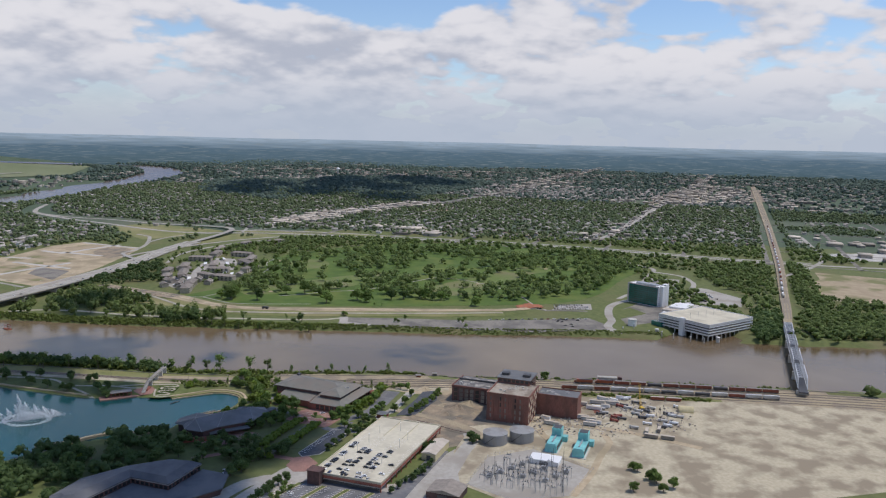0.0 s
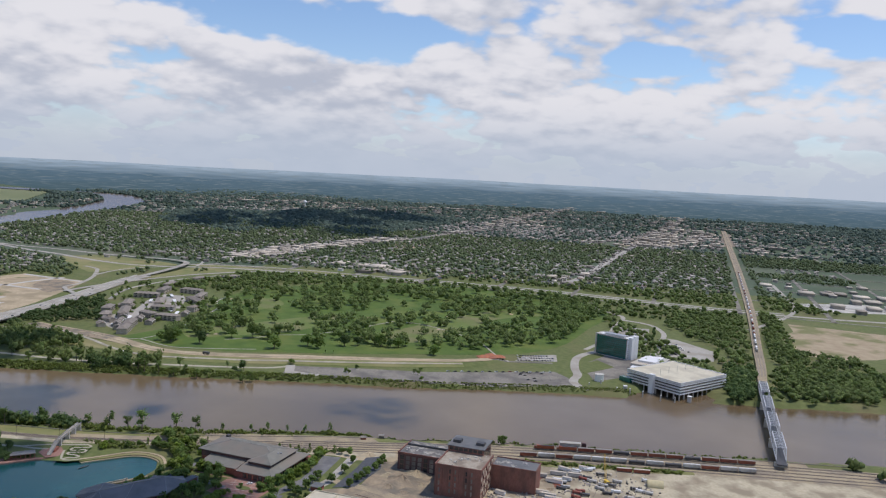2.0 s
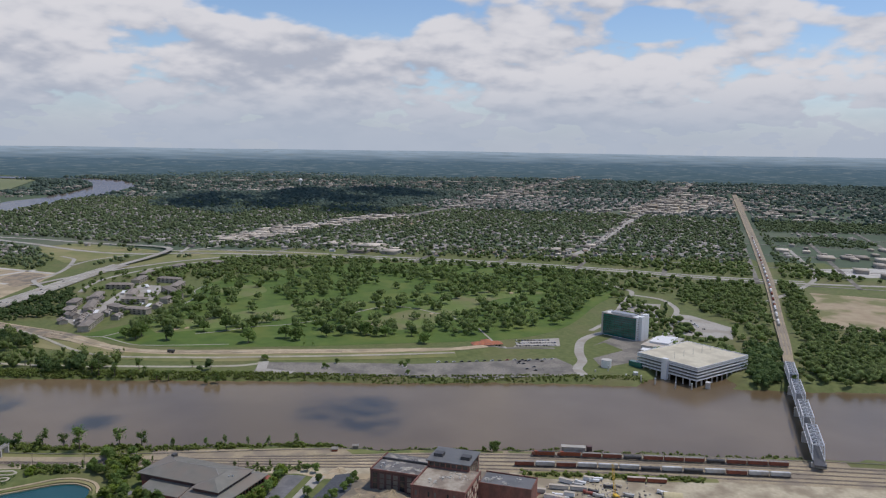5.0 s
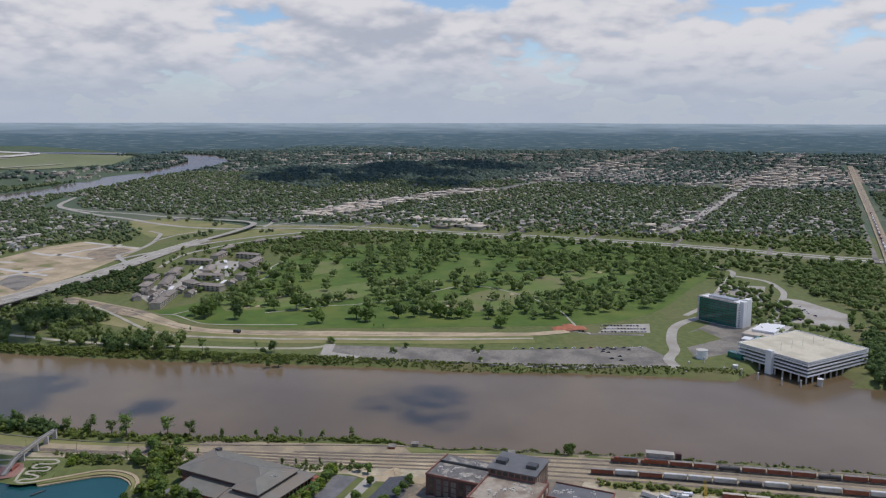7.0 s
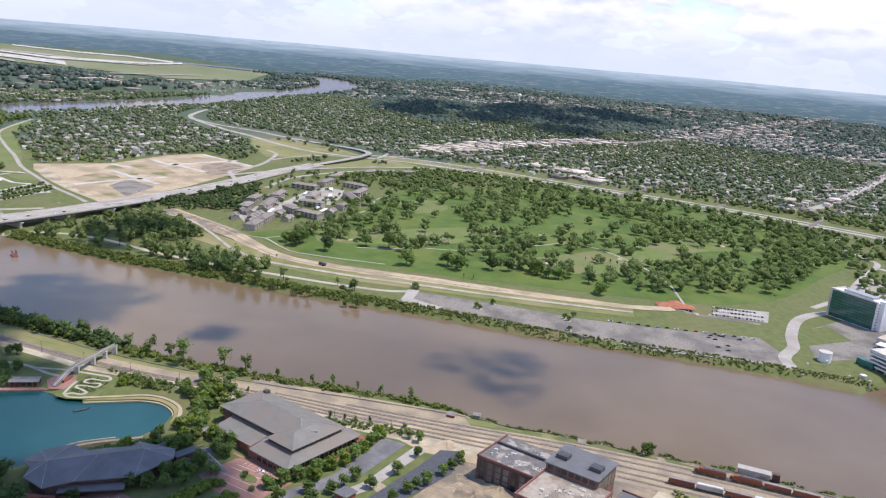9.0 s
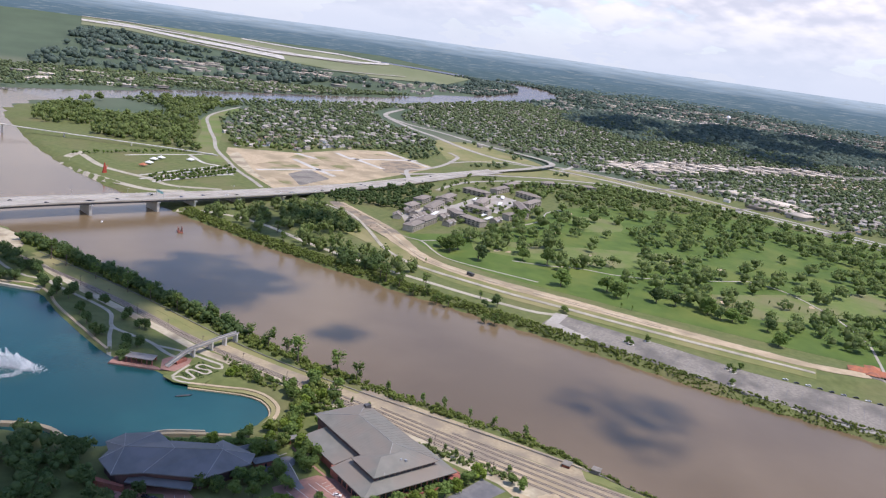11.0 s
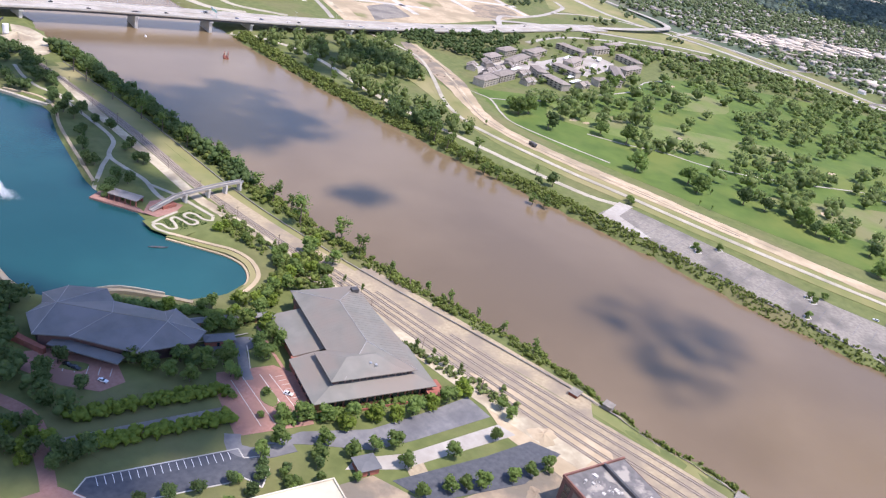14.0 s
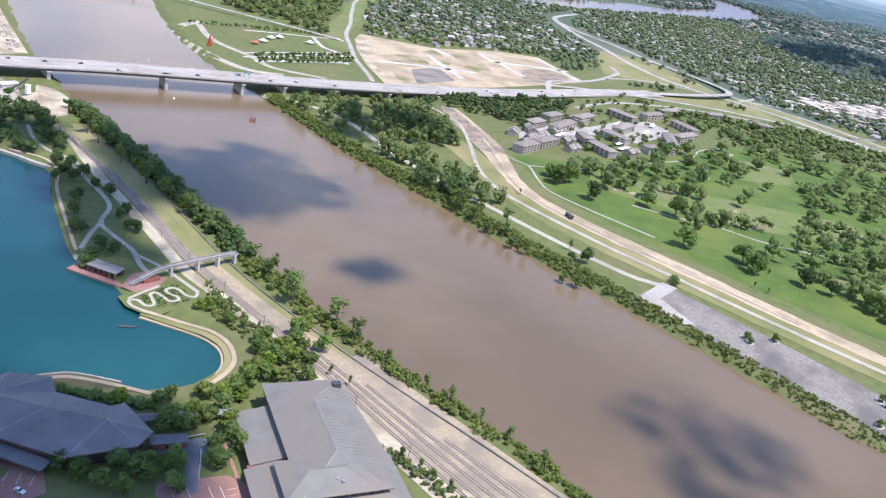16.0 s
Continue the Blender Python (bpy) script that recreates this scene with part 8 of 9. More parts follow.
# ---- apartments ----
def apartment(x, y, w, d, rz):
    t = thing("apartment_block", pose(x, y, 0, 0, 0, rz), "grey-brown three-storey apartment block with a low hip roof", "apartment block", "apartment blocks by the golf course")
    wall = part("wall", Shape().box(-w / 2, -d / 2, 0, w / 2, d / 2, 8.4), APT_WALL, t)
    for s in (-1, 1):
        for f in range(3):
            for i in range(5):
                a = -w / 2 + (i + 0.25) * w / 5
                part("window", Shape().box(a, s * d / 2 - 0.06, 1 + f * 2.8, a + w / 10, s * d / 2 + 0.06, 2.4 + f * 2.8), DARK_GLASS, wall)
    part("roof", Shape().hip(-w / 2 - 0.8, -d / 2 - 0.8, w / 2 + 0.8, d / 2 + 0.8, 8.7, 3.0), APT_ROOF, t)


for x, y, w, rz in ((880, 725, 38, 13), (924, 736, 40, 12), (1014, 788, 62, 19), (992, 703, 40, -99), (1067, 742, 40, -83), (1193, 827, 46, -86), (1263, 822, 50, 5), (1334, 839, 46, 6), (1270, 767, 46, -101), (1211, 728, 52, 6), (1006, 742, 30, -118), (1093, 690, 46, -11), (1158, 717, 62, 42), (1093, 818, 46, 15), (1125, 772, 50, 17), (1436, 815, 36, -20), (1490, 760, 40, -40), (1036, 827, 36, 13), (977, 803, 32, 14)):
    apartment(x, y, w, 15, rz)


def row_house(x, y, w, rz):
    """A short run of gabled units, each a step forward of the next."""
    t = thing("row_house", pose(x, y, 0, 0, 0, rz), "short grey-brown row of gabled apartments with pale trim", "row house", "row houses by the golf course")
    for k in range(3):
        a, b, f = -w / 2 + k * w / 3, -w / 2 + (k + 1) * w / 3, 1.4 * (k % 2)
        wall = part("wall", Shape().box(a, -5.5 + f, 0, b, 5.5 + f, 5.6), APT_WALL, t)
        for u in (0.2, 0.6):
            for z in (0.9, 3.6):
                part("window", Shape().box(a + u * w / 3, -5.58 + f, z, a + (u + 0.2) * w / 3, -5.46 + f, z + 1.4), DARK_GLASS, wall)
        m_ = f
        roof = Shape().face([(a - 0.2, -6.3 + m_, 5.4), (b + 0.2, -6.3 + m_, 5.4), (b + 0.2, m_, 8.6), (a - 0.2, m_, 8.6)]).face([(b + 0.2, 6.3 + m_, 5.4), (a - 0.2, 6.3 + m_, 5.4), (a - 0.2, m_, 8.6), (b + 0.2, m_, 8.6)])
        roof.face([(a - 0.2, 6.3 + m_, 5.4), (a - 0.2, -6.3 + m_, 5.4), (a - 0.2, m_, 8.6)]).face([(b + 0.2, -6.3 + m_, 5.4), (b + 0.2, 6.3 + m_, 5.4), (b + 0.2, m_, 8.6)])
        part("roof", roof, APT_ROOF, t)
        part("eave_board", Shape().box(a - 0.3, -6.4 + m_, 5.2, b + 0.3, -6.2 + m_, 5.6), WHITE, t)


for x, y, w, rz in ((920, 755, 24, 20), (945, 762, 22, 10), (972, 742, 26, 14), (898, 742, 20, 12), (950, 785, 24, 60), (912, 778, 20, 35), (1076, 813, 26, 95), (1036, 690, 24, 10), (950, 715, 22, 8), (985, 775, 22, 20)):
    row_house(x, y, w, rz)
surface("apartment_court", [(900, 755), (960, 752), (1020, 760), (1080, 760), (1100, 725), (1180, 745), (1235, 770), (1240, 810), (1160, 812), (1080, 795), (1000, 805), (930, 785)], PAVED, "grey paved court between the apartments", 0.1)
for x, y, rz in ((932, 764, 5), (1044, 708, 12), (1058, 725, 11), (1163, 760, 25), (1218, 788, 30), (985, 765, 20), (1150, 800, 20)):
    t = thing("carport", pose(x, y, 0.1, 0, 0, rz), "long white flat carport", "carport", "carports between the apartments")
    part("roof", Shape().box(-14, -3, 2.5, 14, 3, 2.8), WHITE, t)
    for k in range(5):
        part("post", Shape().box(-13 + k * 6.4, -0.1, 0, -12.8 + k * 6.4, 0.1, 2.5), STEEL, t)
for x, y in ((1120, 690), (1090, 684), (1105, 682)):
    tree(x, y, BROAD, 1.6, "trees by the apartments", "large leafy tree beside an apartment block")
ap = in_poly([(900, 730), (1000, 700), (1180, 690), (1330, 780), (1450, 800), (1380, 950), (1200, 900), (1050, 850), (930, 800)], 120)
grove("apartment_trees", ap[:, 0], ap[:, 1], 2.4 + 2.2 * rng.random(120), LEAF_FAR, "leafy trees between the apartment blocks", 6, 1.1)


# ---- vehicles ----
PAINTS = [mat("car_paint_" + n, c, tuple(min(1, v * 1.1) for v in c), 2.0, rough=0.3, spec=0.6, bump=0) for n, c in
          (("black", (0.015, 0.015, 0.018)), ("dark", (0.04, 0.042, 0.05)), ("white", (0.75, 0.75, 0.74)), ("silver", (0.42, 0.43, 0.44)), ("red", (0.35, 0.03, 0.025)), ("blue", (0.04, 0.07, 0.16)))]
TYRE = mat("tyre_rubber", (0.02, 0.02, 0.02), (0.03, 0.03, 0.03), 5.0)


def car_meshes(paint):
    side = [(-2.3, 0.35), (2.3, 0.35), (2.35, 0.75), (1.2, 0.95), (0.5, 1.0), (-1.7, 1.0), (-2.3, 0.9)]
    body, cab = Shape(), Shape()
    for s, prof, w in ((body, side, 0.9), (cab, [(-1.75, 0.98), (0.75, 0.98), (0.1, 1.48), (-1.3, 1.48)], 0.78)):
        k, n = len(s.v), len(prof)
        s.v += [(x, -w, z) for x, z in prof] + [(x, w, z) for x, z in prof]
        s.f += [tuple(range(k, k + n)), tuple(range(k + 2 * n - 1, k + n - 1, -1))] + [(k + i, k + n + i, k + n + (i + 1) % n, k + (i + 1) % n) for i in range(n)]
    out = [("body", body.mesh("body"), paint), ("cabin", cab.mesh("cabin"), DARK_GLASS), ("roof", Shape().box(-1.25, -0.7, 1.47, 0.05, 0.7, 1.52).mesh("roof"), paint)]
    for x in (-1.4, 1.4):
        for y in (-0.85, 0.85):
            out.append(("wheel", Shape().tube((x, y - 0.1, 0.32), (x, y + 0.1, 0.32), 0.32, 10).mesh("wheel"), TYRE))
    return out


CARS = [car_meshes(p) for p in PAINTS]
CAR_WORDS = ["black", "dark grey", "white", "silver", "red", "dark blue"]


def car(x, y, z, rz, group, i=None, long=1.0):
    i = int(rng.choice([0, 1, 2, 3, 4, 5], p=[0.28, 0.22, 0.22, 0.20, 0.03, 0.05])) if i is None else i
    t = thing("car", pose(x, y, z, 0, 0, rz), CAR_WORDS[i] + " parked saloon car on pale paving" if "highway" not in group else CAR_WORDS[i] + " saloon car on the highway", "car", group)
    t.scale = (long, 1, 1)
    for name, me, p in CARS[i]:
        part(name, me, p, t)
    return t


def on_deck(u, v):
    a = radians(-14.3)
    return 175 + u * math.cos(a) - v * math.sin(a), 279 + u * math.sin(a) + v * math.cos(a)


for v0, us, p in ((6, range(3, 44, 3), 0.30), (17, range(4, 70, 3), 0.28), (22.5, range(4, 60, 3), 0.30), (34, range(6, 56, 3), 0.42), (39.5, range(5, 62, 3), 0.5), (51, range(4, 66, 3), 0.52)):
    for u in us:
        if rng.random() < p:
            x, y = on_deck(u, v0)
            car(x, y, 7.42, 75.7 + (180 if rng.random() < 0.5 else 0), "cars on the parking deck")
for v in (9, 12, 18, 21, 30, 33, 44):
    if rng.random() < 0.8:
        x, y = on_deck(3.2, v)
        car(x, y, 7.42, -14.3, "cars on the parking deck")
for v, u in ((14, 15), (14, 33), (14, 51), (14, 69), (14, 87), (42, 25), (42, 48), (42, 70), (42, 92), (28, 105)):
    x, y = on_deck(u, v)
    t = thing("deck_lamp_post", pose(x, y, 7.42), "tall grey lamp post on the parking deck", "lamp post", "lamp posts on the parking deck")
    part("pole", Shape().cyl(0, 0, 0, 7.5, 0.14, 6), STEEL, t)
    part("lamp_head", Shape().box(-1.1, -0.25, 7.4, 1.1, 0.25, 7.65), WHITE, t)
line_s = Shape()
for v0 in (3.5, 17, 22.5, 34.5, 39.5, 51.5):
    for u in range(3, 86, 3):
        a = on_deck(u, v0 - 2.4)
        b = on_deck(u, v0 + 2.4)
        n2 = 0.07
        line_s.prism([(a[0] - n2, a[1]), (a[0] + n2, a[1]), (b[0] + n2, b[1]), (b[0] - n2, b[1])], 7.405, 7.42)
tagged(part("bay_marking", line_s, WHITE), "white parking bay lines on the deck", kind="structure")

for x, y, i in ((336, 362, 2), (270, 410, 2), (264, 424, 1), (262, 428, 0)):
    car(x, y, 0.1, -60, "cars in the brick courts", i)
for x, y in ((162, 408), (167, 407), (174, 406), (182, 405), (190, 405), (198, 405)):
    car(x, y, 0.1, 76, "vans in the small lot", 2, 1.2)
for x, y in ((166, 345), (163, 343), (157, 330)):
    car(x, y, 0.1, -14, "cars in the street lot", 2)
for k in range(16):
    t = 0.1 + 0.055 * k
    car(758 + 38 * t + rng.normal() * 0.4, 235 - 170 * t, 0.1, 12 + 90, "cars in the riverside lot")
for k in range(9):
    car(782 - rng.random() * 45, 88 + rng.random() * 40, 0.1, 100, "cars in the riverside lot", int(rng.integers(0, 2)))
for k in range(40):
    u, v = k % 14, k // 14
    car(855 + v * 15 + u * 0.7, 120 - u * 4.0, 0.13, 15, "cars at the club house")
for k in range(18):
    car(945 + rng.random() * 40 + k * 5, -120 - rng.random() * 40, 0.11, 60, "cars behind the casino")
for k in range(46):
    i = int(rng.integers(5, len(deck_line) - 12))
    p, d = deck_line[i], deck_line[i + 1] - deck_line[i]
    s = rng.choice([-13, -9, -5, 5, 9, 13])
    n2 = np.array([-d[1], d[0]]) / np.hypot(d[0], d[1])
    car(p[0] + n2[0] * s, p[1] + n2[1] * s, p[2] + 0.02, math.degrees(math.atan2(d[1], d[0])) + (180 if s > 0 else 0), "cars on the highway bridge", None, 1.0 if rng.random() < 0.8 else 2.2)


# ---- rail cars ----
def rail_car(x, y, rz, kind):
    name, word, material = (("box_wagon", "red-brown", RUST), ("hopper_wagon", "grey", CAR_GREY), ("tank_wagon", "dark", DARK_STEEL))[kind]
    t = thing(name, pose(x, y, 0.55, 0, 0, rz), f"{word} weathered freight wagon on the siding", "rail wagon", "freight wagons on the siding")
    if kind == 2:
        part("tank", Shape().tube((-7.4, 0, 2.5), (7.4, 0, 2.5), 1.45, 14), material, t)
        part("dome", Shape().cyl(0, 0, 3.8, 4.4, 0.7, 10), material, t)
    elif kind == 1:
        part("body", Shape().prism([(-7.9, -1.5), (7.9, -1.5), (7.9, 1.5), (-7.9, 1.5)], 1.6, 4.3).prism([(-4, -0.8), (4, -0.8), (4, 0.8), (-4, 0.8)], 0.7, 1.6, [(-7.5, -1.4), (7.5, -1.4), (7.5, 1.4), (-7.5, 1.4)]), material, t)
        part("hatch", Shape().box(-7, -0.4, 4.3, 7, 0.4, 4.55), WHITE, t)
    else:
        part("body", Shape().box(-7.9, -1.5, 1.1, 7.9, 1.5, 4.2), material, t)
        part("door", Shape().box(-1.5, -1.58, 1.3, 1.5, 1.58, 3.9), material, t)
        part("roof", Shape().box(-8, -1.55, 4.2, 8, 1.55, 4.4, 0.3), TAR_ROOF, t)
    part("underframe", Shape().box(-8.3, -1.2, 0.7, 8.3, 1.2, 1.1), DARK_STEEL, t)
    for bx_ in (-5.6, 5.6):
        b = Shape().box(bx_ - 1.3, -1.0, 0.1, bx_ + 1.3, 1.0, 0.65)
        for wx in (-0.9, 0.9):
            b.tube((bx_ + wx, -0.85, 0.42), (bx_ + wx, 0.85, 0.42), 0.42, 10)
        part("bogie", b, DARK_STEEL, t)


def siding(f, y_from, n, kinds, step=17.2):
    y = y_from
    for k in range(n):
        i = int(np.argmin(abs(TRK[:, 1] - y)))
        a, b = TRK[min(i + 1, len(TRK) - 1)], TRK[i]
        rail_car(np.interp(-y, -TRK[:, 1], TRK[:, 0] + f * TRK[:, 2]), y, math.degrees(math.atan2(a[1] - b[1], a[0] - b[0])), kinds[k % len(kinds)])
        y -= step


siding(-0.18, 124, 13, (0, 1, 0, 1, 1, 1, 2, 1, 2, 1, 0, 1, 1))
siding(0.34, 66, 10, (0, 0, 2, 0, 0, 0, 2, 0))
ENGINE = mat("engine_orange", (0.26, 0.075, 0.035), (0.33, 0.10, 0.045), 0.5, rough=0.5, c3=(0.25, 0.09, 0.05), big=0.2)


def locomotive(x, y, rz):
    t = thing("locomotive", pose(x, y, 0.55, 0, 0, rz), "orange and black diesel locomotive at the head of the wagons", "locomotive", "locomotives on the siding")
    part("hood", Shape().box(-9.6, -1.2, 1.5, 5.2, 1.2, 4.3, 0.12), ENGINE, t, "orange engine hood")
    part("hood_top", Shape().box(-9.0, -0.8, 4.3, 4.6, 0.8, 4.7, 0.1), DARK_STEEL, t)
    cab = part("cab", Shape().box(5.2, -1.5, 1.5, 7.8, 1.5, 4.7, 0.08), ENGINE, t)
    part("windscreen", Shape().box(7.74, -1.2, 3.5, 7.84, 1.2, 4.3), DARK_GLASS, cab)
    part("nose", Shape().box(7.8, -1.1, 1.5, 10.2, 1.1, 3.4, 0.25), ENGINE, t)
    part("walkway", Shape().box(-10.6, -1.55, 1.2, 10.6, 1.55, 1.5), DARK_STEEL, t)
    part("fuel_tank", Shape().box(-3.2, -1.2, 0.4, 3.2, 1.2, 1.2), DARK_STEEL, t)
    for bx_ in (-6.8, 6.8):
        b = Shape().box(bx_ - 2.2, -1.0, 0.1, bx_ + 2.2, 1.0, 0.9)
        for wx in (-1.6, 0, 1.6):
            b.tube((bx_ + wx, -0.85, 0.5), (bx_ + wx, 0.85, 0.5), 0.5, 10)
        part("bogie", b, DARK_STEEL, t)


for y in (107, 85):
    locomotive(float(np.interp(-y, -TRK[:, 1], TRK[:, 0] + 0.34 * TRK[:, 2])), y, 90.5)
bank_shed = thing("bank_shed", pose(489, 80, 0.0, 0, 0, 88), "pale flat-roofed shed on the bank behind the tracks", "shed")
part("wall", Shape().box(-10, -2.6, -4, 10, 2.6, 3.4), CAR_GREY, bank_shed)
part("roof", Shape().box(-10.6, -3.2, 3.4, 10.6, 3.2, 3.8), PAVED, bank_shed)
part("cabin", Shape().box(-16, -1.8, -4, -11.5, 1.8, 4.4), DARK_BRICK, bank_shed)
for k, x in enumerate(np.arange(1000, 2300, 19)):
    if 0.25 < (k * 0.37) % 1:
        i = int(np.argmin(abs(RR[:, 0] - x)))
        t = thing("freight_wagon", pose(x, float(np.interp(x, RR[:, 0], RR[:, 1])) + 2, float(RR[i, 2]) + 0.4, 0, 0, -15.2), "rusty freight wagon on the far line", "rail wagon", "freight wagons on the far line")
        part("body", Shape().box(-8, -1.5, 0.9, 8, 1.5, 4.0, 0.1), (RUST, CAR_GREY, WHITE)[k % 3], t)
        part("underframe", Shape().box(-8.3, -1.1, 0.1, 8.3, 1.1, 0.9), DARK_STEEL, t)


# ---- substation ----
def gantry(x, y, rz, w, h):
    t = thing("substation_gantry", pose(x, y, 0.12, 0, 0, rz), "grey steel busbar gantry with insulators", "gantry", "substation gantries")
    for s in (-w / 2, w / 2):
        part("post", Shape().box(s - 0.14, -0.14, 0, s + 0.14, 0.14, h), STEEL, t)
    part("beam", Shape().box(-w / 2 - 0.4, -0.18, h - 0.5, w / 2 + 0.4, 0.18, h), STEEL, t)
    for k in range(3):
        part("insulator", Shape().cyl(-w / 3 + k * w / 3, 0, h, h + 1.3, 0.16, 6), DARK_STEEL, t)


for i in range(7):
    for j in range(12):
        q = np.array([203.0, 207.0]) + E_AX * (i * 7.0) - N_AX * (j * 5.6)
        if (i * 5 + j * 3) % 7 == 0 or (i > 3 and j < 2):
            continue
        gantry(q[0], q[1], -14.4 + (90 if (i + j) % 3 else 0), 5.0 if (i + j) % 2 else 3.4, 4.0 + 2.4 * ((i * 3 + j) % 3))
for i in range(13):
    q = np.array([203.0, 208.0]) + E_AX * (4 + (i * 17) % 44) - N_AX * (3 + (i * 23) % 62)
    t = thing("tall_pole", pose(q[0], q[1], 0.12), "tall thin steel lightning pole", "pole", "substation poles")
    part("pole", Shape().cyl(0, 0, 0, 15 + (i % 3) * 3, 0.22, 6, 0.1), DARK_STEEL, t)
    part("crossarm", Shape().box(-1.6, -0.1, 12.5, 1.6, 0.1, 12.8), DARK_STEEL, t)
for i in range(10):
    q = np.array([214.0, 200.0]) + E_AX * ((i * 11) % 34) - N_AX * (6 * i)
    t = thing("transformer", pose(q[0], q[1], 0.12, 0, 0, -14.4), "grey finned power transformer", "transformer", "substation transformers")
    part("tank", Shape().box(-1.8, -1.3, 0.4, 1.8, 1.3, 3.0, 0.1), TANK, t)
    part("radiator", Shape().box(-1.5, 1.3, 0.7, 1.5, 2.2, 2.7).box(-1.5, -2.2, 0.7, 1.5, -1.3, 2.7), STEEL, t)
    for k in range(3):
        part("bushing", Shape().cyl(-1 + k, 0, 3.0, 4.6, 0.14, 6), DARK_STEEL, t)
fence = thing("substation_fence", pose(0, 0, 0.1), "thin steel fence round the substation", "fence")
ring = [(199, 217), (254, 203), (277, 165), (240, 118), (188, 140), (174, 182), (199, 217)]
for a, b in zip(ring[:-1], ring[1:]):
    n = max(2, int(math.dist(a, b) / 9))
    for i in range(n):
        x, y = a[0] + (b[0] - a[0]) * i / n, a[1] + (b[1] - a[1]) * i / n
        part("post", Shape().cyl(x, y, 0, 2.4, 0.07, 5), STEEL, fence)
    for z in (1.2, 2.3):
        part("wire", Shape().tube((*a, z), (*b, z), 0.04), STEEL, fence)


# ---- yard clutter ----
def container(x, y, rz, w, material, word):
    t = thing("site_trailer", pose(x, y, 0.08, 0, 0, rz), f"{word} site trailer on the gravel yard", "trailer", "site trailers in the yard")
    part("body", Shape().box(-w / 2, -1.4, 0.7, w / 2, 1.4, 3.6, 0.05), material, t)
    part("roof", Shape().box(-w / 2 - 0.1, -1.5, 3.6, w / 2 + 0.1, 1.5, 3.75), PALE_ROOF, t)
    part("chassis", Shape().box(-w / 2 + 1, -1.1, 0, w / 2 - 1, 1.1, 0.7), DARK_STEEL, t)
    part("door", Shape().box(w * 0.2, -1.46, 0.8, w * 0.2 + 1, -1.38, 2.9), DARK_GLASS, t)


for x, y, rz, w, m_, word in ((338, 147, 70, 15, CAR_GREY, "grey"), (352, 152, 60, 9, WHITE, "white"), (347, 108, 75, 14, WHITE, "white"), (354, 112, 75, 14, CAR_GREY, "grey"), (360, 118, 75, 13, WHITE, "white"), (341, 112, 75, 12, CAR_GREY, "grey"),
                              (399, 118, 80, 17, CAR_GREY, "grey"), (404, 128, 80, 14, CAR_GREY, "grey"), (418, 92, 60, 12, WHITE, "white"), (424, 74, 70, 8, WHITE, "white"), (387, 104, 70, 15, WHITE, "white"), (394, 92, 75, 8, WHITE, "white"),
                              (330, 62, -14, 10, CAR_GREY, "grey"), (336, 50, -14, 10, TAR_ROOF, "brown"), (318, 60, 76, 12, OLD_ASPHALT, "grey"), (316, 46, 76, 12, OLD_ASPHALT, "grey"), (427, 36, 88, 14, RUST, "rusty"), (426, 20, 88, 15, RUST, "rusty"), (406, 99, 84, 15, CAR_GREY, "grey"), (405, 84, 84, 13, CAR_GREY, "grey")):
    container(x, y, rz, w, m_, word)


def truck(x, y, rz, paint, word):
    t = thing("truck", pose(x, y, 0.08, 0, 0, rz), f"{word} work truck parked on gravel", "truck", "trucks in the yard")
    part("cab", Shape().box(2.2, -1.1, 0.6, 4.2, 1.1, 2.9, 0.12), paint, t)
    part("bed", Shape().box(-4.2, -1.2, 0.9, 2.0, 1.2, 2.4), paint, t)
    part("windscreen", Shape().box(4.1, -0.9, 1.8, 4.2, 0.9, 2.6), DARK_GLASS, t)
    for wx in (-3.2, -2.1, 3.0):
        part("wheel", Shape().tube((wx, -1.15, 0.5), (wx, 1.15, 0.5), 0.5, 10), TYRE, t)


DUSTY_RED = mat("dusty_red_paint", (0.26, 0.075, 0.055), (0.32, 0.11, 0.085), 0.6, c3=(0.34, 0.25, 0.19), big=0.4, lo=0.5, hi=0.7)
for x, y, k in ((426, 67, 1), (422, 70, 1), (418, 81, 1), (413, 84, 2), (399, 77, 0), (402, 73, 3), (395, 70, 2), (412, 60, 3), (398, 47, 2), (388, 54, 3), (379, 65, 2), (369, 60, 3), (374, 52, 1), (387, 61, 2), (379, 30, 1), (383, 34, 3), (376, 24, 2),
                (362, 42, 2), (357, 33, 1), (345, 46, 3), (350, 40, 1), (370, 83, 0), (366, 86, 0), (356, 88, 0), (362, 80, 3), (373, 99, 3), (377, 95, 2), (393, 101, 1), (388, 97, 2), (352, 58, 1), (340, 72, 2), (405, 20, 1)):
    truck(x, y, 62 + 34 * float(rng.random()), (DUSTY_RED, WHITE, CAR_GREY, DARK_STEEL)[k], ("dusty red", "white", "grey", "dark")[k])
arch = thing("arched_shed", pose(396, 14, 0.08, 0, 0, 86), "tan fabric arched storage shed in the yard", "shed")
hoop = Shape()
for k in range(12):
    a, b = math.pi * k / 12, math.pi * (k + 1) / 12
    hoop.face([(-7, -5 * math.cos(a), 5.4 * math.sin(a)), (7, -5 * math.cos(a), 5.4 * math.sin(a)), (7, -5 * math.cos(b), 5.4 * math.sin(b)), (-7, -5 * math.cos(b), 5.4 * math.sin(b))])
part("cover", hoop, SHEET, arch, "tan fabric cover")
for x in (-6.9, 6.9):
    part("end_wall", Shape().face([(x, -5 * math.cos(math.pi * k / 12), 5.4 * math.sin(math.pi * k / 12)) for k in range(13)]), SHEET, arch)
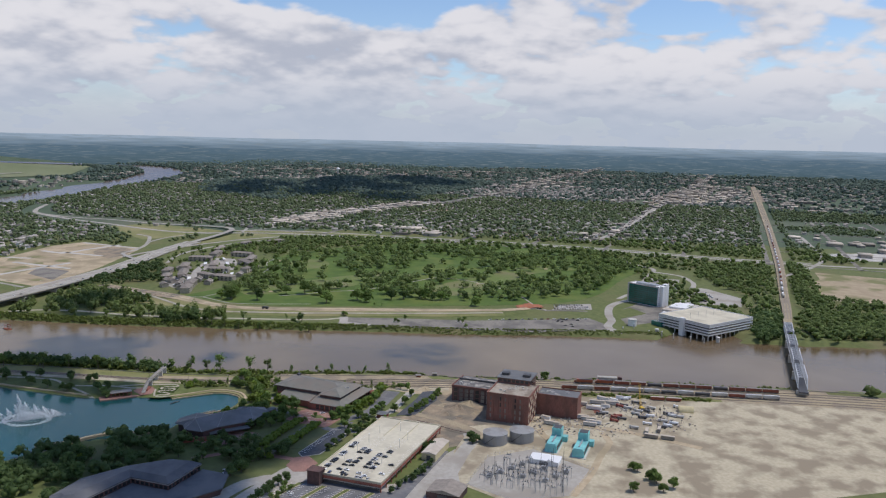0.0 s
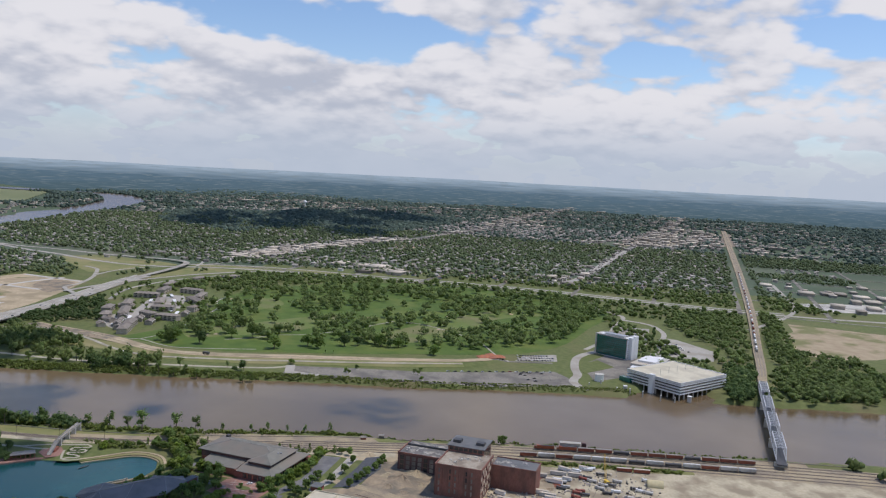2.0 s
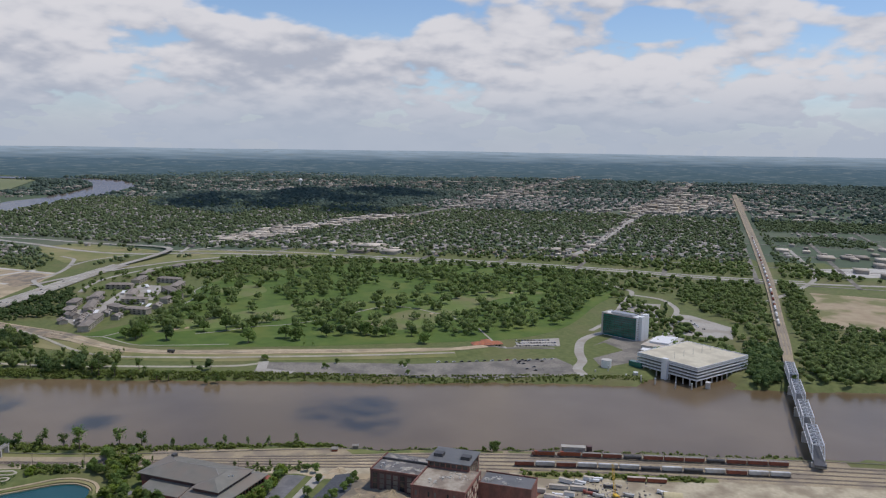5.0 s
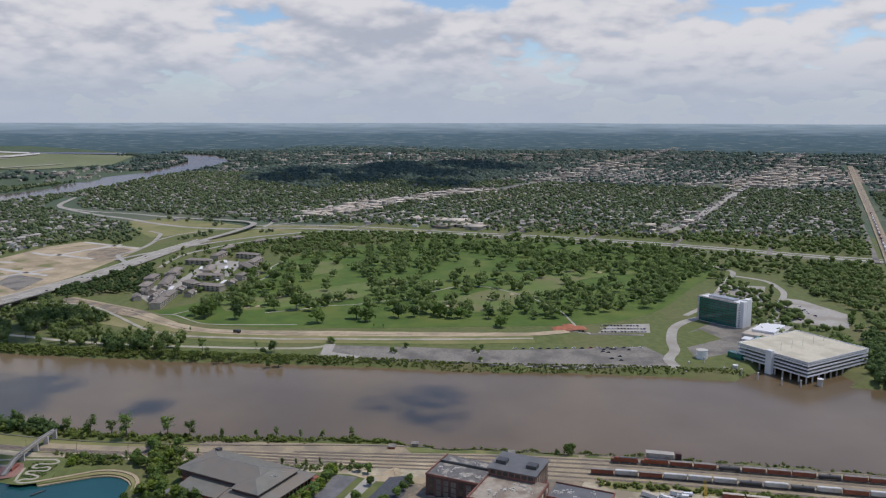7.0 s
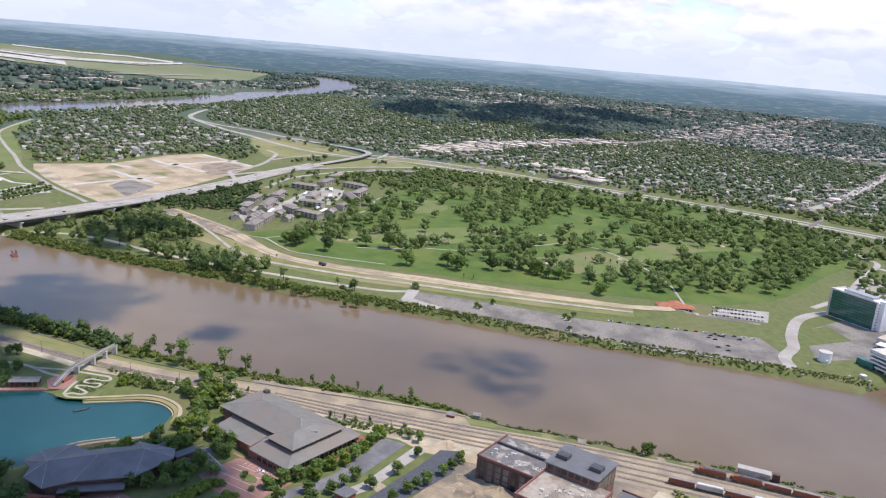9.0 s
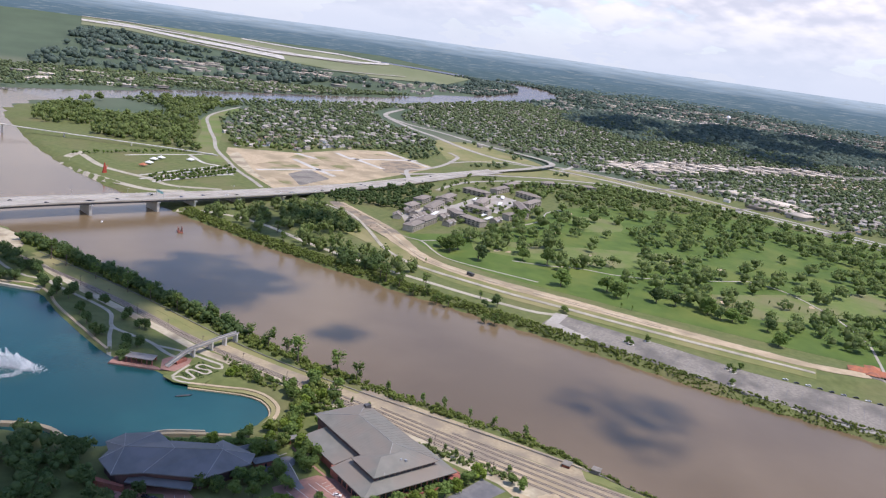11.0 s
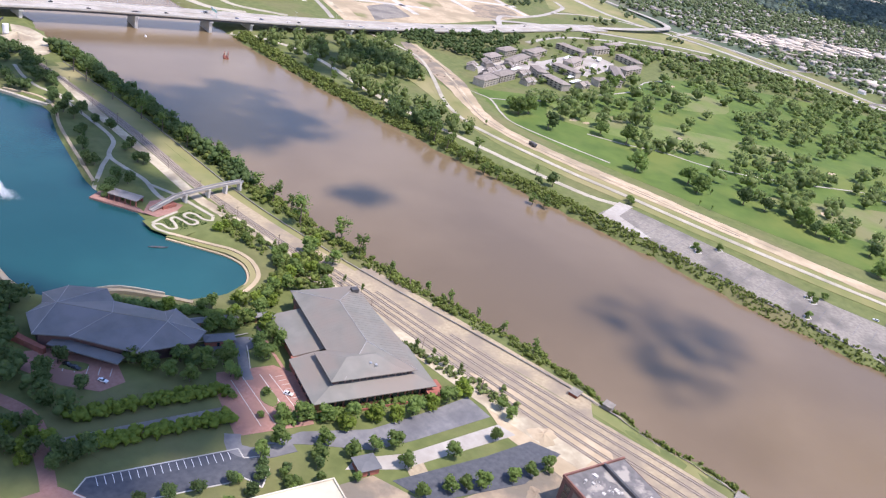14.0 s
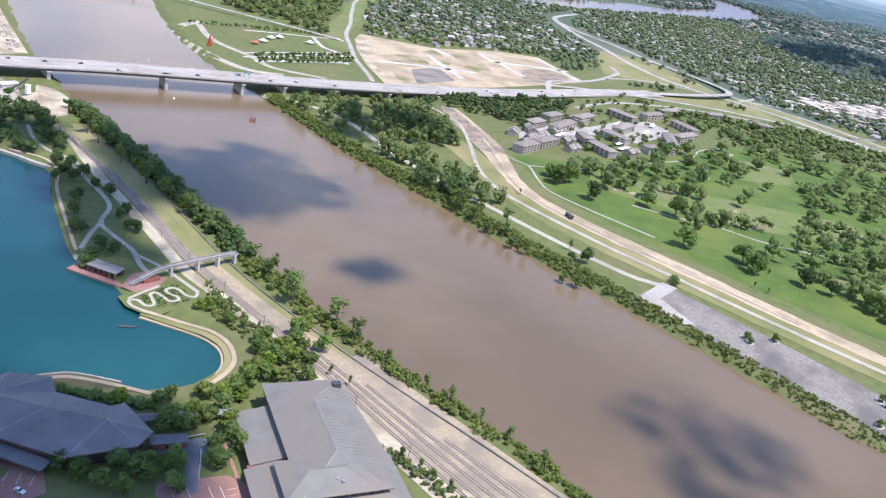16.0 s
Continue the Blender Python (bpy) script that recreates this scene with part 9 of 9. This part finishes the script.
part("door", Shape().box(-7.08, -1.8, 0, -6.95, 1.8, 3.6), DARK_STEEL, arch)
crane = thing("lattice_crane", pose(393, 57, 0.08, 0, 0, 20), "yellow lattice boom crane in the yard", "crane")
part("undercarriage", Shape().box(-3, -2.2, 0, 3, -1.2, 1.1).box(-3, 1.2, 0, 3, 2.2, 1.1), DARK_STEEL, crane)
part("cab", Shape().box(-3, -1.6, 1.1, 2.6, 1.6, 3.4, 0.1), YELLOW, crane)
boom = Shape()
for s in range(12):
    a, b = s / 12, (s + 1) / 12
    pa, pb = Vector((2 + 5 * a, 0, 3 + 22 * a)), Vector((2 + 5 * b, 0, 3 + 22 * b))
    for dy in (-0.7, 0.7):
        boom.tube(pa + Vector((0, dy, 0)), pb + Vector((0, dy, 0)), 0.16)
        boom.tube(pa + Vector((0.9, dy, 0)), pb + Vector((0.9, -dy, 0)), 0.1)
part("boom", boom, YELLOW, crane)
part("hook_line", Shape().tube((7, 0, 25), (7, 0, 4), 0.05), DARK_STEEL, crane)


def heap(name, x, y, r, h, material, label, n=28):
    """A mound with an uneven crest."""
    v, f = [(0, 0, h)], []
    for k in range(1, 6):
        for i in range(n):
            a = 6.283 * i / n
            q = r * k / 5 * (1 + 0.18 * math.sin(3 * a + r) + 0.1 * math.sin(7 * a))
            v.append((q * math.cos(a), q * math.sin(a), h * (1 - k / 5) ** 1.2 * (1 + 0.25 * math.sin(5 * a + k)) - 0.3 * (k == 5)))
    for i in range(n):
        f.append((0, 1 + i, 1 + (i + 1) % n))
        for k in range(4):
            a, b = 1 + k * n + i, 1 + k * n + (i + 1) % n
            f.append((a, a + n, b + n, b))
    s = Shape()
    s.v, s.f = v, f
    return tagged(part(name, s, material, None, label, pose(x, y, 0.05)), label, "mound")


heap("spoil_mound", 366, 236, 19, 5.5, DIRT, "broad tan heap of excavated soil")
heap("gravel_mound", 384, 226, 12, 4.0, BALLAST, "grey heap of crushed rubble")
for x, y, r, h in ((352, 246, 7, 2.2), (342, 232, 5, 1.4), (376, 250, 8, 2.0), (396, 238, 6, 1.8), (360, 218, 6, 1.5), (390, 252, 5, 1.2), (401, 222, 7, 1.6), (348, 212, 5, 1.1)):
    heap("soil_mound", x, y, r, h, DIRT if r % 2 else BALLAST, "low rough heap of dug soil")
heap("brick_mound", 345, 178, 6, 1.6, RUST, "red heap of brick rubble")
for x, y, r, h, m in ((396, 118, 5, 1.6, RUST), (389, 112, 4, 1.2, DIRT), (381, 100, 6, 1.4, RUST), (372, 108, 4, 1.0, DIRT), (404, 140, 4, 1.4, RUST), (400, 133, 3, 1.0, DIRT), (352, 118, 5, 1.0, DIRT), (341, 132, 4, 1.2, BALLAST)):
    heap("debris_mound", x, y, r, h, m, "low mound of rusty scrap and broken brick")
heap("sand_mound", 425, 275, 8, 1.5, SAND, "tan sand heap beside the tracks")
heap("wharf_mound", 420, 915, 16, 5, GRAVEL, "pale heap of gravel on the wharf")
wy = -20 + 145 * rng.random(190)
grove("track_weeds", 433.5 + 2.2 * rng.normal(size=190), wy, 0.6 + 1.2 * rng.random(190), SCRUB, "weedy bushes beside the tracks", 3, 0.8)
# brick rubble and roof litter
lit = Shape()
for k in range(420):
    zone = [(338, 168, 26, 14, 0.1), (360, 150, 18, 26, 0.1), (330, 108, 16, 30, 0.08), (375, 60, 50, 50, 0.08)][k % 4]
    x, y = zone[0] + (rng.random() - 0.5) * 2 * zone[2], zone[1] + (rng.random() - 0.5) * 2 * zone[3]
    a = 0.4 + 1.2 * rng.random()
    lit.box(x, y, zone[4], x + a, y + a * (0.6 + rng.random()), zone[4] + 0.3 + 0.7 * rng.random(), 0.1)
for x, y, spread_xy, n in ((393, 57, 11, 150), (376, 56, 7, 70), (360, 37, 8, 110), (399, 72, 6, 50), (384, 28, 6, 60), (371, 95, 5, 40), (352, 122, 8, 60), (420, 76, 5, 40)):
    for k in range(n):
        px, py, a = x + rng.normal() * spread_xy, y + rng.normal() * spread_xy, 0.3 + 1.5 * rng.random() ** 2
        lit.box(px, py, 0.08, px + a, py + a * (0.3 + 1.4 * rng.random()), 0.3 + 1.3 * rng.random(), 0.1)
tagged(part("building_rubble", lit, SCRAP), "scattered rubble and stacked material in the yard", "rubble", kind="stuff")
rl = Shape()
plant_m = pose(333, 169, 0, 0, 0, -14.4)
piles = [(21, 21, 26.1, 4.0, 26), (30, 17, 26.1, 3.0, 20), (24, 8, 26.1, 6.0, 24), (12, 27, 26.1, 7.0, 22), (41, -6, 20.12, 2.6, 30), (46, -12, 20.12, 2.4, 26), (39, -20, 20.12, 2.0, 14), (49, -27, 20.12, 4.0, 12),
         (50, 50, 15.65, 3.0, 20), (48, 62, 15.65, 3.5, 22), (56, 72, 15.65, 3.0, 20), (68, 60, 15.65, 4.0, 18), (50, 80, 15.65, 4.0, 16)]
for pu, pv, z, spread, n in piles:
    for k in range(n):
        q = plant_m @ Vector((pu + rng.normal() * spread * 0.6, pv + rng.normal() * spread * 0.6, z))
        a = 0.3 + 1.7 * rng.random() ** 2
        rl.box(q.x, q.y, q.z - 0.02, q.x + a, q.y + a * (0.4 + rng.random()), q.z + 0.15 + 0.7 * rng.random(), 0.12)
tagged(part("roof_rubble", rl, CONCRETE), "pale rubble lying on the power station roofs", "rubble", kind="stuff")


# ---- park and river details ----
def foot_bridge():
    t = thing("park_footbridge", pose(0, 0, 0), "arched brick and concrete footbridge over the tracks", "footbridge")
    line = curve([(366, 553, 0.7), (376, 555, 3.3), (386, 557, 5.6), (400, 558.5, 6.4), (420, 561, 6.6), (438, 562.5, 6.4)], 3)
    part("deck", strip(line, 3.2, 0, False, 0.7), PAVED, t)
    for s in (-1.55, 1.55):
        rail = line.copy()
        rail[:, 1] += s
        part("railing", strip(rail, 0.25, 1.2, False, 1.0), TANK, t)
    for x, y in ((392, 557.5), (410, 559.5), (424, 561), (436, 562.3)):
        part("pier", Shape().box(x - 0.7, y - 2, -4, x + 0.7, y + 2, 6.4), CONCRETE, t)
    part("abutment", Shape().prism([(374, 552), (384, 553.6), (383.5, 559), (373.5, 557)], -1, 2.2), BRICK, t, "brick stair abutment")
    return t


foot_bridge()
pav = thing("lake_pavilion", pose(345, 585, -1.9, 0, 0, -57), "open brick lake pavilion with a flat roof", "pavilion")
part("terrace", Shape().box(-2, -3, -2, 38, 9, 1.0), PAVER, pav, "red brick terrace")
part("roof", Shape().box(8, 1, 5.0, 28, 10, 5.6), TAR_ROOF, pav)
for k in range(6):
    for y in (1.6, 9.2):
        part("column", Shape().box(8.6 + k * 3.7, y - 0.3, 1.0, 9.2 + k * 3.7, y + 0.3, 5.0), BRICK, pav)
part("back_wall", Shape().box(8.5, 9.6, 1.0, 27.5, 10, 5.0), BRICK, pav)
boat = thing("gondola", pose(350, 513, -2.0, 0, 0, -28), "long dark rowing boat on the lake", "boat")
hull = Shape().prism([(-5, 0), (-3, -0.7), (3, -0.7), (5, 0), (3, 0.7), (-3, 0.7)], -0.2, 0.5, [(-5.6, 0), (-3, -0.9), (3, -0.9), (5.8, 0), (3, 0.9), (-3, 0.9)])
part("hull", hull, DARK_STEEL, boat)
part("bench", Shape().box(-1.4, -0.6, 0.5, -0.8, 0.6, 0.7).box(0.8, -0.6, 0.5, 1.4, 0.6, 0.7), BARK, boat)
part("prow", Shape().tube((5.4, 0, 0.4), (6.0, 0, 1.3), 0.12, 5), DARK_STEEL, boat)
fount = thing("fountain", pose(281, 630, -2.0), "tall white fountain spray on the lake", "fountain")
for dx, dy, h, wide, n in ((0, 0, 25, 0.9, 3200), (-1, 2, 16, 1.8, 1500), (3, -5, 17, 2.0, 2000), (7, -11, 14, 2.2, 1900), (11, -17, 11, 2.4, 1600), (-5, 7, 13, 1.4, 1100), (-9, 13, 12, 1.4, 1000), (15, -23, 7, 2.6, 1200), (2, -3, 9, 6.0, 2600)):
    q = rng.random(n) ** 1.5
    fall = (1 - q) * rng.random(n)
    c = np.stack([dx + 6 * fall + rng.normal(size=n) * (0.12 + wide * (1 - q)), dy - 8 * fall + rng.normal(size=n) * (0.12 + wide * (1 - q)), h * q], 1)
    tagged(part("jet", arrays("jet", *leaves(c, 0.10 + 0.22 * rng.random(n)), SPRAY), SPRAY, fount), kind="stuff")
a = rng.random(2600) * 6.283
c = np.stack([4 + 17 * np.cos(a) * (0.8 + 0.3 * rng.random(2600)), -6 + 20 * np.sin(a) * (0.8 + 0.3 * rng.random(2600)), 0.1 + 0.5 * rng.random(2600)], 1)
tagged(part("splash_ring", arrays("splash_ring", *leaves(c, 0.10 + 0.25 * rng.random(2600)), SPRAY), SPRAY, fount), kind="stuff")
part("nozzle_ring", Shape().cyl(0, 0, -0.3, 0.3, 2.5, 16), STEEL, fount)
dredge = thing("river_marker_barge", pose(607, 857, -5.0, 0, 0, 60), "small rusty barge with a frame of posts", "barge")
part("hull", Shape().box(-6, -3, -0.5, 6, 3, 0.9, 0.3), RUST, dredge)
for x in (-4.5, 0, 4.5):
    for y in (-2, 2):
        part("post", Shape().box(x - 0.2, y - 0.2, 0.9, x + 0.2, y + 0.2, 5.5), RUST, dredge)
part("frame", Shape().box(-5, -2.3, 5.3, 5, -1.8, 6.0).box(-5, 1.8, 5.3, 5, 2.3, 6.0).box(-5, -2, 2.8, 5, -1.8, 3.4), RUST, dredge)
buoy = thing("river_buoy", pose(555, 930, -5.0), "small white buoy on the river", "buoy")
part("float", Shape().cyl(0, 0, -0.4, 1.2, 1.3, 10, 0.9), WHITE, buoy)
part("mast", Shape().cyl(0, 0, 1.2, 2.6, 0.15, 6), WHITE, buoy)
sculpt = thing("red_sculpture", pose(698, 1150, 0.1), "tall red abstract steel sculpture in the riverside park", "sculpture")
part("fin", Shape().prism([(-3.2, -1.2), (3.2, -1.2), (3.2, 1.2), (-3.2, 1.2)], 0, 15, [(-0.5, -0.4), (0.4, -0.4), (0.4, 0.4), (-0.5, 0.4)]), RED, sculpt)
part("arm", Shape().tube((2, 0, 6), (7, 3, 11), 0.8, 6, 0.3), RED, sculpt)
for x, y, m_ in ((780, 1177, ORANGE_ROOF), (826, 1214, WHITE), (845, 1222, WHITE), (883, 1196, WHITE), (800, 1190, WHITE)):
    t = thing("event_tent", pose(x, y, 0.1, 0, 0, 20), "peaked canvas event tent on the lawn", "tent", "tents in the riverside park")
    part("canopy", Shape().box(-5, -5, 2.6, 5, 5, 3.0).prism([(-5, -5), (5, -5), (5, 5), (-5, 5)], 3.0, 6.0, [(-0.3, -0.3), (0.3, -0.3), (0.3, 0.3), (-0.3, 0.3)]), m_, t)
    for a in (-4.7, 4.7):
        for b in (-4.7, 4.7):
            part("pole", Shape().cyl(a, b, 0, 2.6, 0.1, 5), STEEL, t)
hb = in_poly([(361, 526), (372, 524), (390, 526), (394, 538), (390, 546), (380, 544), (362, 538)], 420)
hb = hb[np.min(np.linalg.norm(hb[:, None] - snake[None], axis=2), axis=1) > 1.5]
grove("snake_hedge", hb[:, 0], hb[:, 1], 0.28 + 0.3 * rng.random(len(hb)), LEAF_DARK, "low dark hedges between the loops of the path", 3, 0.6)
ps = in_poly([(399, 478), (410, 490), (408, 520), (404, 530), (393, 520), (395, 500)], 70)
grove("park_shrubs", ps[:, 0], ps[:, 1], 0.7 + 1.3 * rng.random(70), SCRUB, "yellow-green shrubs between the lake walk and the tracks", 4, 0.8)
tb = rng.random(110)
grove("siding_bushes", 408 + 3.5 * tb + 1.6 * rng.normal(size=110), 545 - 120 * tb, 0.6 + 1.1 * rng.random(110), LEAF_PALE, "dry bushes beside the service road", 4, 0.8)
# wharf: scrap, silo and conveyor
sc = Shape()
wh = in_poly([(402, 1075), (452, 1085), (462, 1190), (476, 1300), (440, 1380), (406, 1200)], 320)
for x, y in wh:
    a = 0.8 + 3.2 * rng.random() ** 2
    sc.box(x, y, 0.1, x + a, y + a * (0.5 + rng.random()), 0.5 + 1.6 * rng.random(), 0.1)
tagged(part("wharf_scrap", sc, SCRAP), "scattered scrap and crushed cars on the wharf", "scrap", kind="stuff")
silo = thing("cement_silo", pose(412, 918, 0.1), "white silo with a hopper on the wharf", "silo")
part("drum", Shape().cyl(0, 0, 3, 11, 2.6, 16), WHITE, silo)
part("hopper", Shape().cyl(0, 0, 1, 3, 0.8, 16, 2.6), STEEL, silo)
for a in range(4):
    part("leg", Shape().tube((2.2 * math.cos(a * 1.571), 2.2 * math.sin(a * 1.571), 0), (2.2 * math.cos(a * 1.571), 2.2 * math.sin(a * 1.571), 3.4), 0.18), STEEL, silo)
conv = thing("conveyor", pose(398, 930, 0.1, 0, 0, 35), "dark sloping belt conveyor on the wharf", "conveyor")
part("belt", Shape().tube((0, 0, 1), (26, 0, 9), 0.9, 4), DARK_STEEL, conv)
for x, z in ((6, 2.4), (14, 5), (22, 7.4)):
    part("trestle", Shape().tube((x, -1.2, 0), (x, -0.4, z), 0.18).tube((x, 1.2, 0), (x, 0.4, z), 0.18), DARK_STEEL, conv)
shed_w = thing("wharf_shed", pose(404, 948, 0.1, 0, 0, 15), "low pale metal shed on the wharf", "shed")
part("wall", Shape().box(-8, -4, 0, 8, 4, 4), CAR_GREY, shed_w)
part("roof", Shape().hip(-8.6, -4.6, 8.6, 4.6, 4.0, 1.4), WHITE, shed_w)
# bank structures
for x, y, w, h, label in ((475, 270, 5, 3.2, "small concrete pump house on the bank"), (468, 287, 6, 1.8, "low rusty bank platform"), (477, 193, 7, 1.5, "broken concrete block on the bank")):
    t = thing("bank_structure", pose(x, y, float(land(x, y)), 0, 0, 8), label, "pump house")
    part("body", Shape().box(-w / 2, -2.5, -0.5, w / 2, 2.5, h), OLD_ASPHALT if h != 1.8 else RUST, t)
    part("slab", Shape().box(-w / 2 - 0.4, -2.9, h, w / 2 + 0.4, 2.9, h + 0.3), OLD_ASPHALT, t)
for x, y, r in ((823, 752, 3.5), (829, 746, 2.6), (836, 738, 3.0), (858, 800, 4.0), (872, 838, 3.2), (866, 812, 2.4)):
    heap = thing("soil_heap", pose(x, y, float(land(x, y)) + 0.5), "low heap of brown soil on the haul road", "soil heap", "soil heaps on the haul road")
    lump = np.random.default_rng(int(x))
    ring = [(r * (0.8 + 0.4 * lump.random()) * math.cos(k * 0.7), 0.7 * r * (0.8 + 0.4 * lump.random()) * math.sin(k * 0.7)) for k in range(9)]
    part("mound", Shape().prism(ring, -0.2, 0.45 * r, [(0.25 * a, 0.25 * b) for a, b in ring]), DIRT, heap)
hut = thing("haul_truck", pose(757, 552, 3.75, 0, 0, 70), "dark dump truck on the sandy levee road", "truck")
part("bed", Shape().box(-5, -1.5, 1.2, 3, 1.5, 3.6, -0.2), DARK_STEEL, hut)
part("cab", Shape().box(3.2, -1.3, 0.8, 5.2, 1.3, 3.2, 0.1), DARK_STEEL, hut)
for wx in (-3.6, -2.2, 4):
    part("wheel", Shape().tube((wx, -1.5, 0.6), (wx, 1.5, 0.6), 0.6, 10), TYRE, hut)
for k in range(15):
    y = 860 - k * 42
    x = float(np.interp(-y, -TRK[:, 1], TRK[:, 0] - 0.62 * TRK[:, 2]))
    if y > 300:
        t = thing("utility_pole", pose(x, y, 0), "thin wooden utility pole beside the tracks", "utility pole", "utility poles beside the tracks")
        part("pole", Shape().cyl(0, 0, 0, 10, 0.16, 6, 0.11), BARK, t)
        part("crossarm", Shape().box(-1.2, -0.08, 9.1, 1.2, 0.08, 9.3), BARK, t)
tower = thing("water_tower", pose(*[float(v) for v in far(5200, 1500)]), "white water tower far off in the woods", "water tower")
part("bowl", Shape().cyl(0, 0, 22, 30, 4, 14, 9).cyl(0, 0, 30, 37, 9, 14, 3), WHITE, tower)
part("stem", Shape().cyl(0, 0, -3, 22, 2.2, 10), WHITE, tower)
# lane lines and planted bed in the brick court
for a, b in (((319, 384), (313, 350)), ((325, 384), (319, 347)), ((333, 381), (327, 344)), ((337, 379), (332, 343))):
    road("court_line", [a, ((a[0] + b[0]) / 2, (a[1] + b[1]) / 2), b], 0.35, CONCRETE, "pale stripe in the brick court", 0.16, 4)
for k in range(9):
    a = np.array([338.5 - 0.55 * k, 376 - 3.4 * k])
    road("court_line", [tuple(a), tuple(a + (1.9, -0.4)), tuple(a + (3.8, -0.8))], 0.25, CONCRETE, "pale bay line in the brick court", 0.16, 4)
surface("court_bed", [(331, 372), (330, 362), (325, 358), (323, 365), (327, 371)], GRASS, "planted bed in the brick court", 0.22, 2)

sign = thing("sign_gantry", pose(650, 962, 12.0, 0, 0, 80), "green highway sign on a steel gantry", "road sign")
part("post", Shape().cyl(-18, 0, -2, 8, 0.35, 8).cyl(0.2, 0, 0, 8, 0.3, 8), STEEL, sign)
part("beam", Shape().box(-18, -0.3, 7.2, 0.5, 0.3, 7.9), STEEL, sign)
part("sign_panel", Shape().box(-15, -0.5, 4.8, -9, -0.35, 8.2).box(-7, -0.5, 4.8, -1, -0.35, 8.2), TURQUOISE, sign, "green sign panels")
for k in range(9):
    i = int(np.argmin(abs(deck_line[:, 0] - (330 + k * 70))))
    t = thing("bridge_lamp_post", pose(float(deck_line[i, 0]), float(deck_line[i, 1]), float(deck_line[i, 2])), "tall twin-arm lamp post on the bridge", "lamp post", "lamp posts on the bridge")
    part("pole", Shape().cyl(0, 0, 0.9, 11, 0.15, 6, 0.1), STEEL, t)
    part("arm", Shape().tube((0, -2.4, 11), (0, 2.4, 11), 0.09), STEEL, t)
    part("lamp_head", Shape().box(-0.2, -2.9, 10.9, 0.2, -2.2, 11.1).box(-0.2, 2.2, 10.9, 0.2, 2.9, 11.1), WHITE, t)
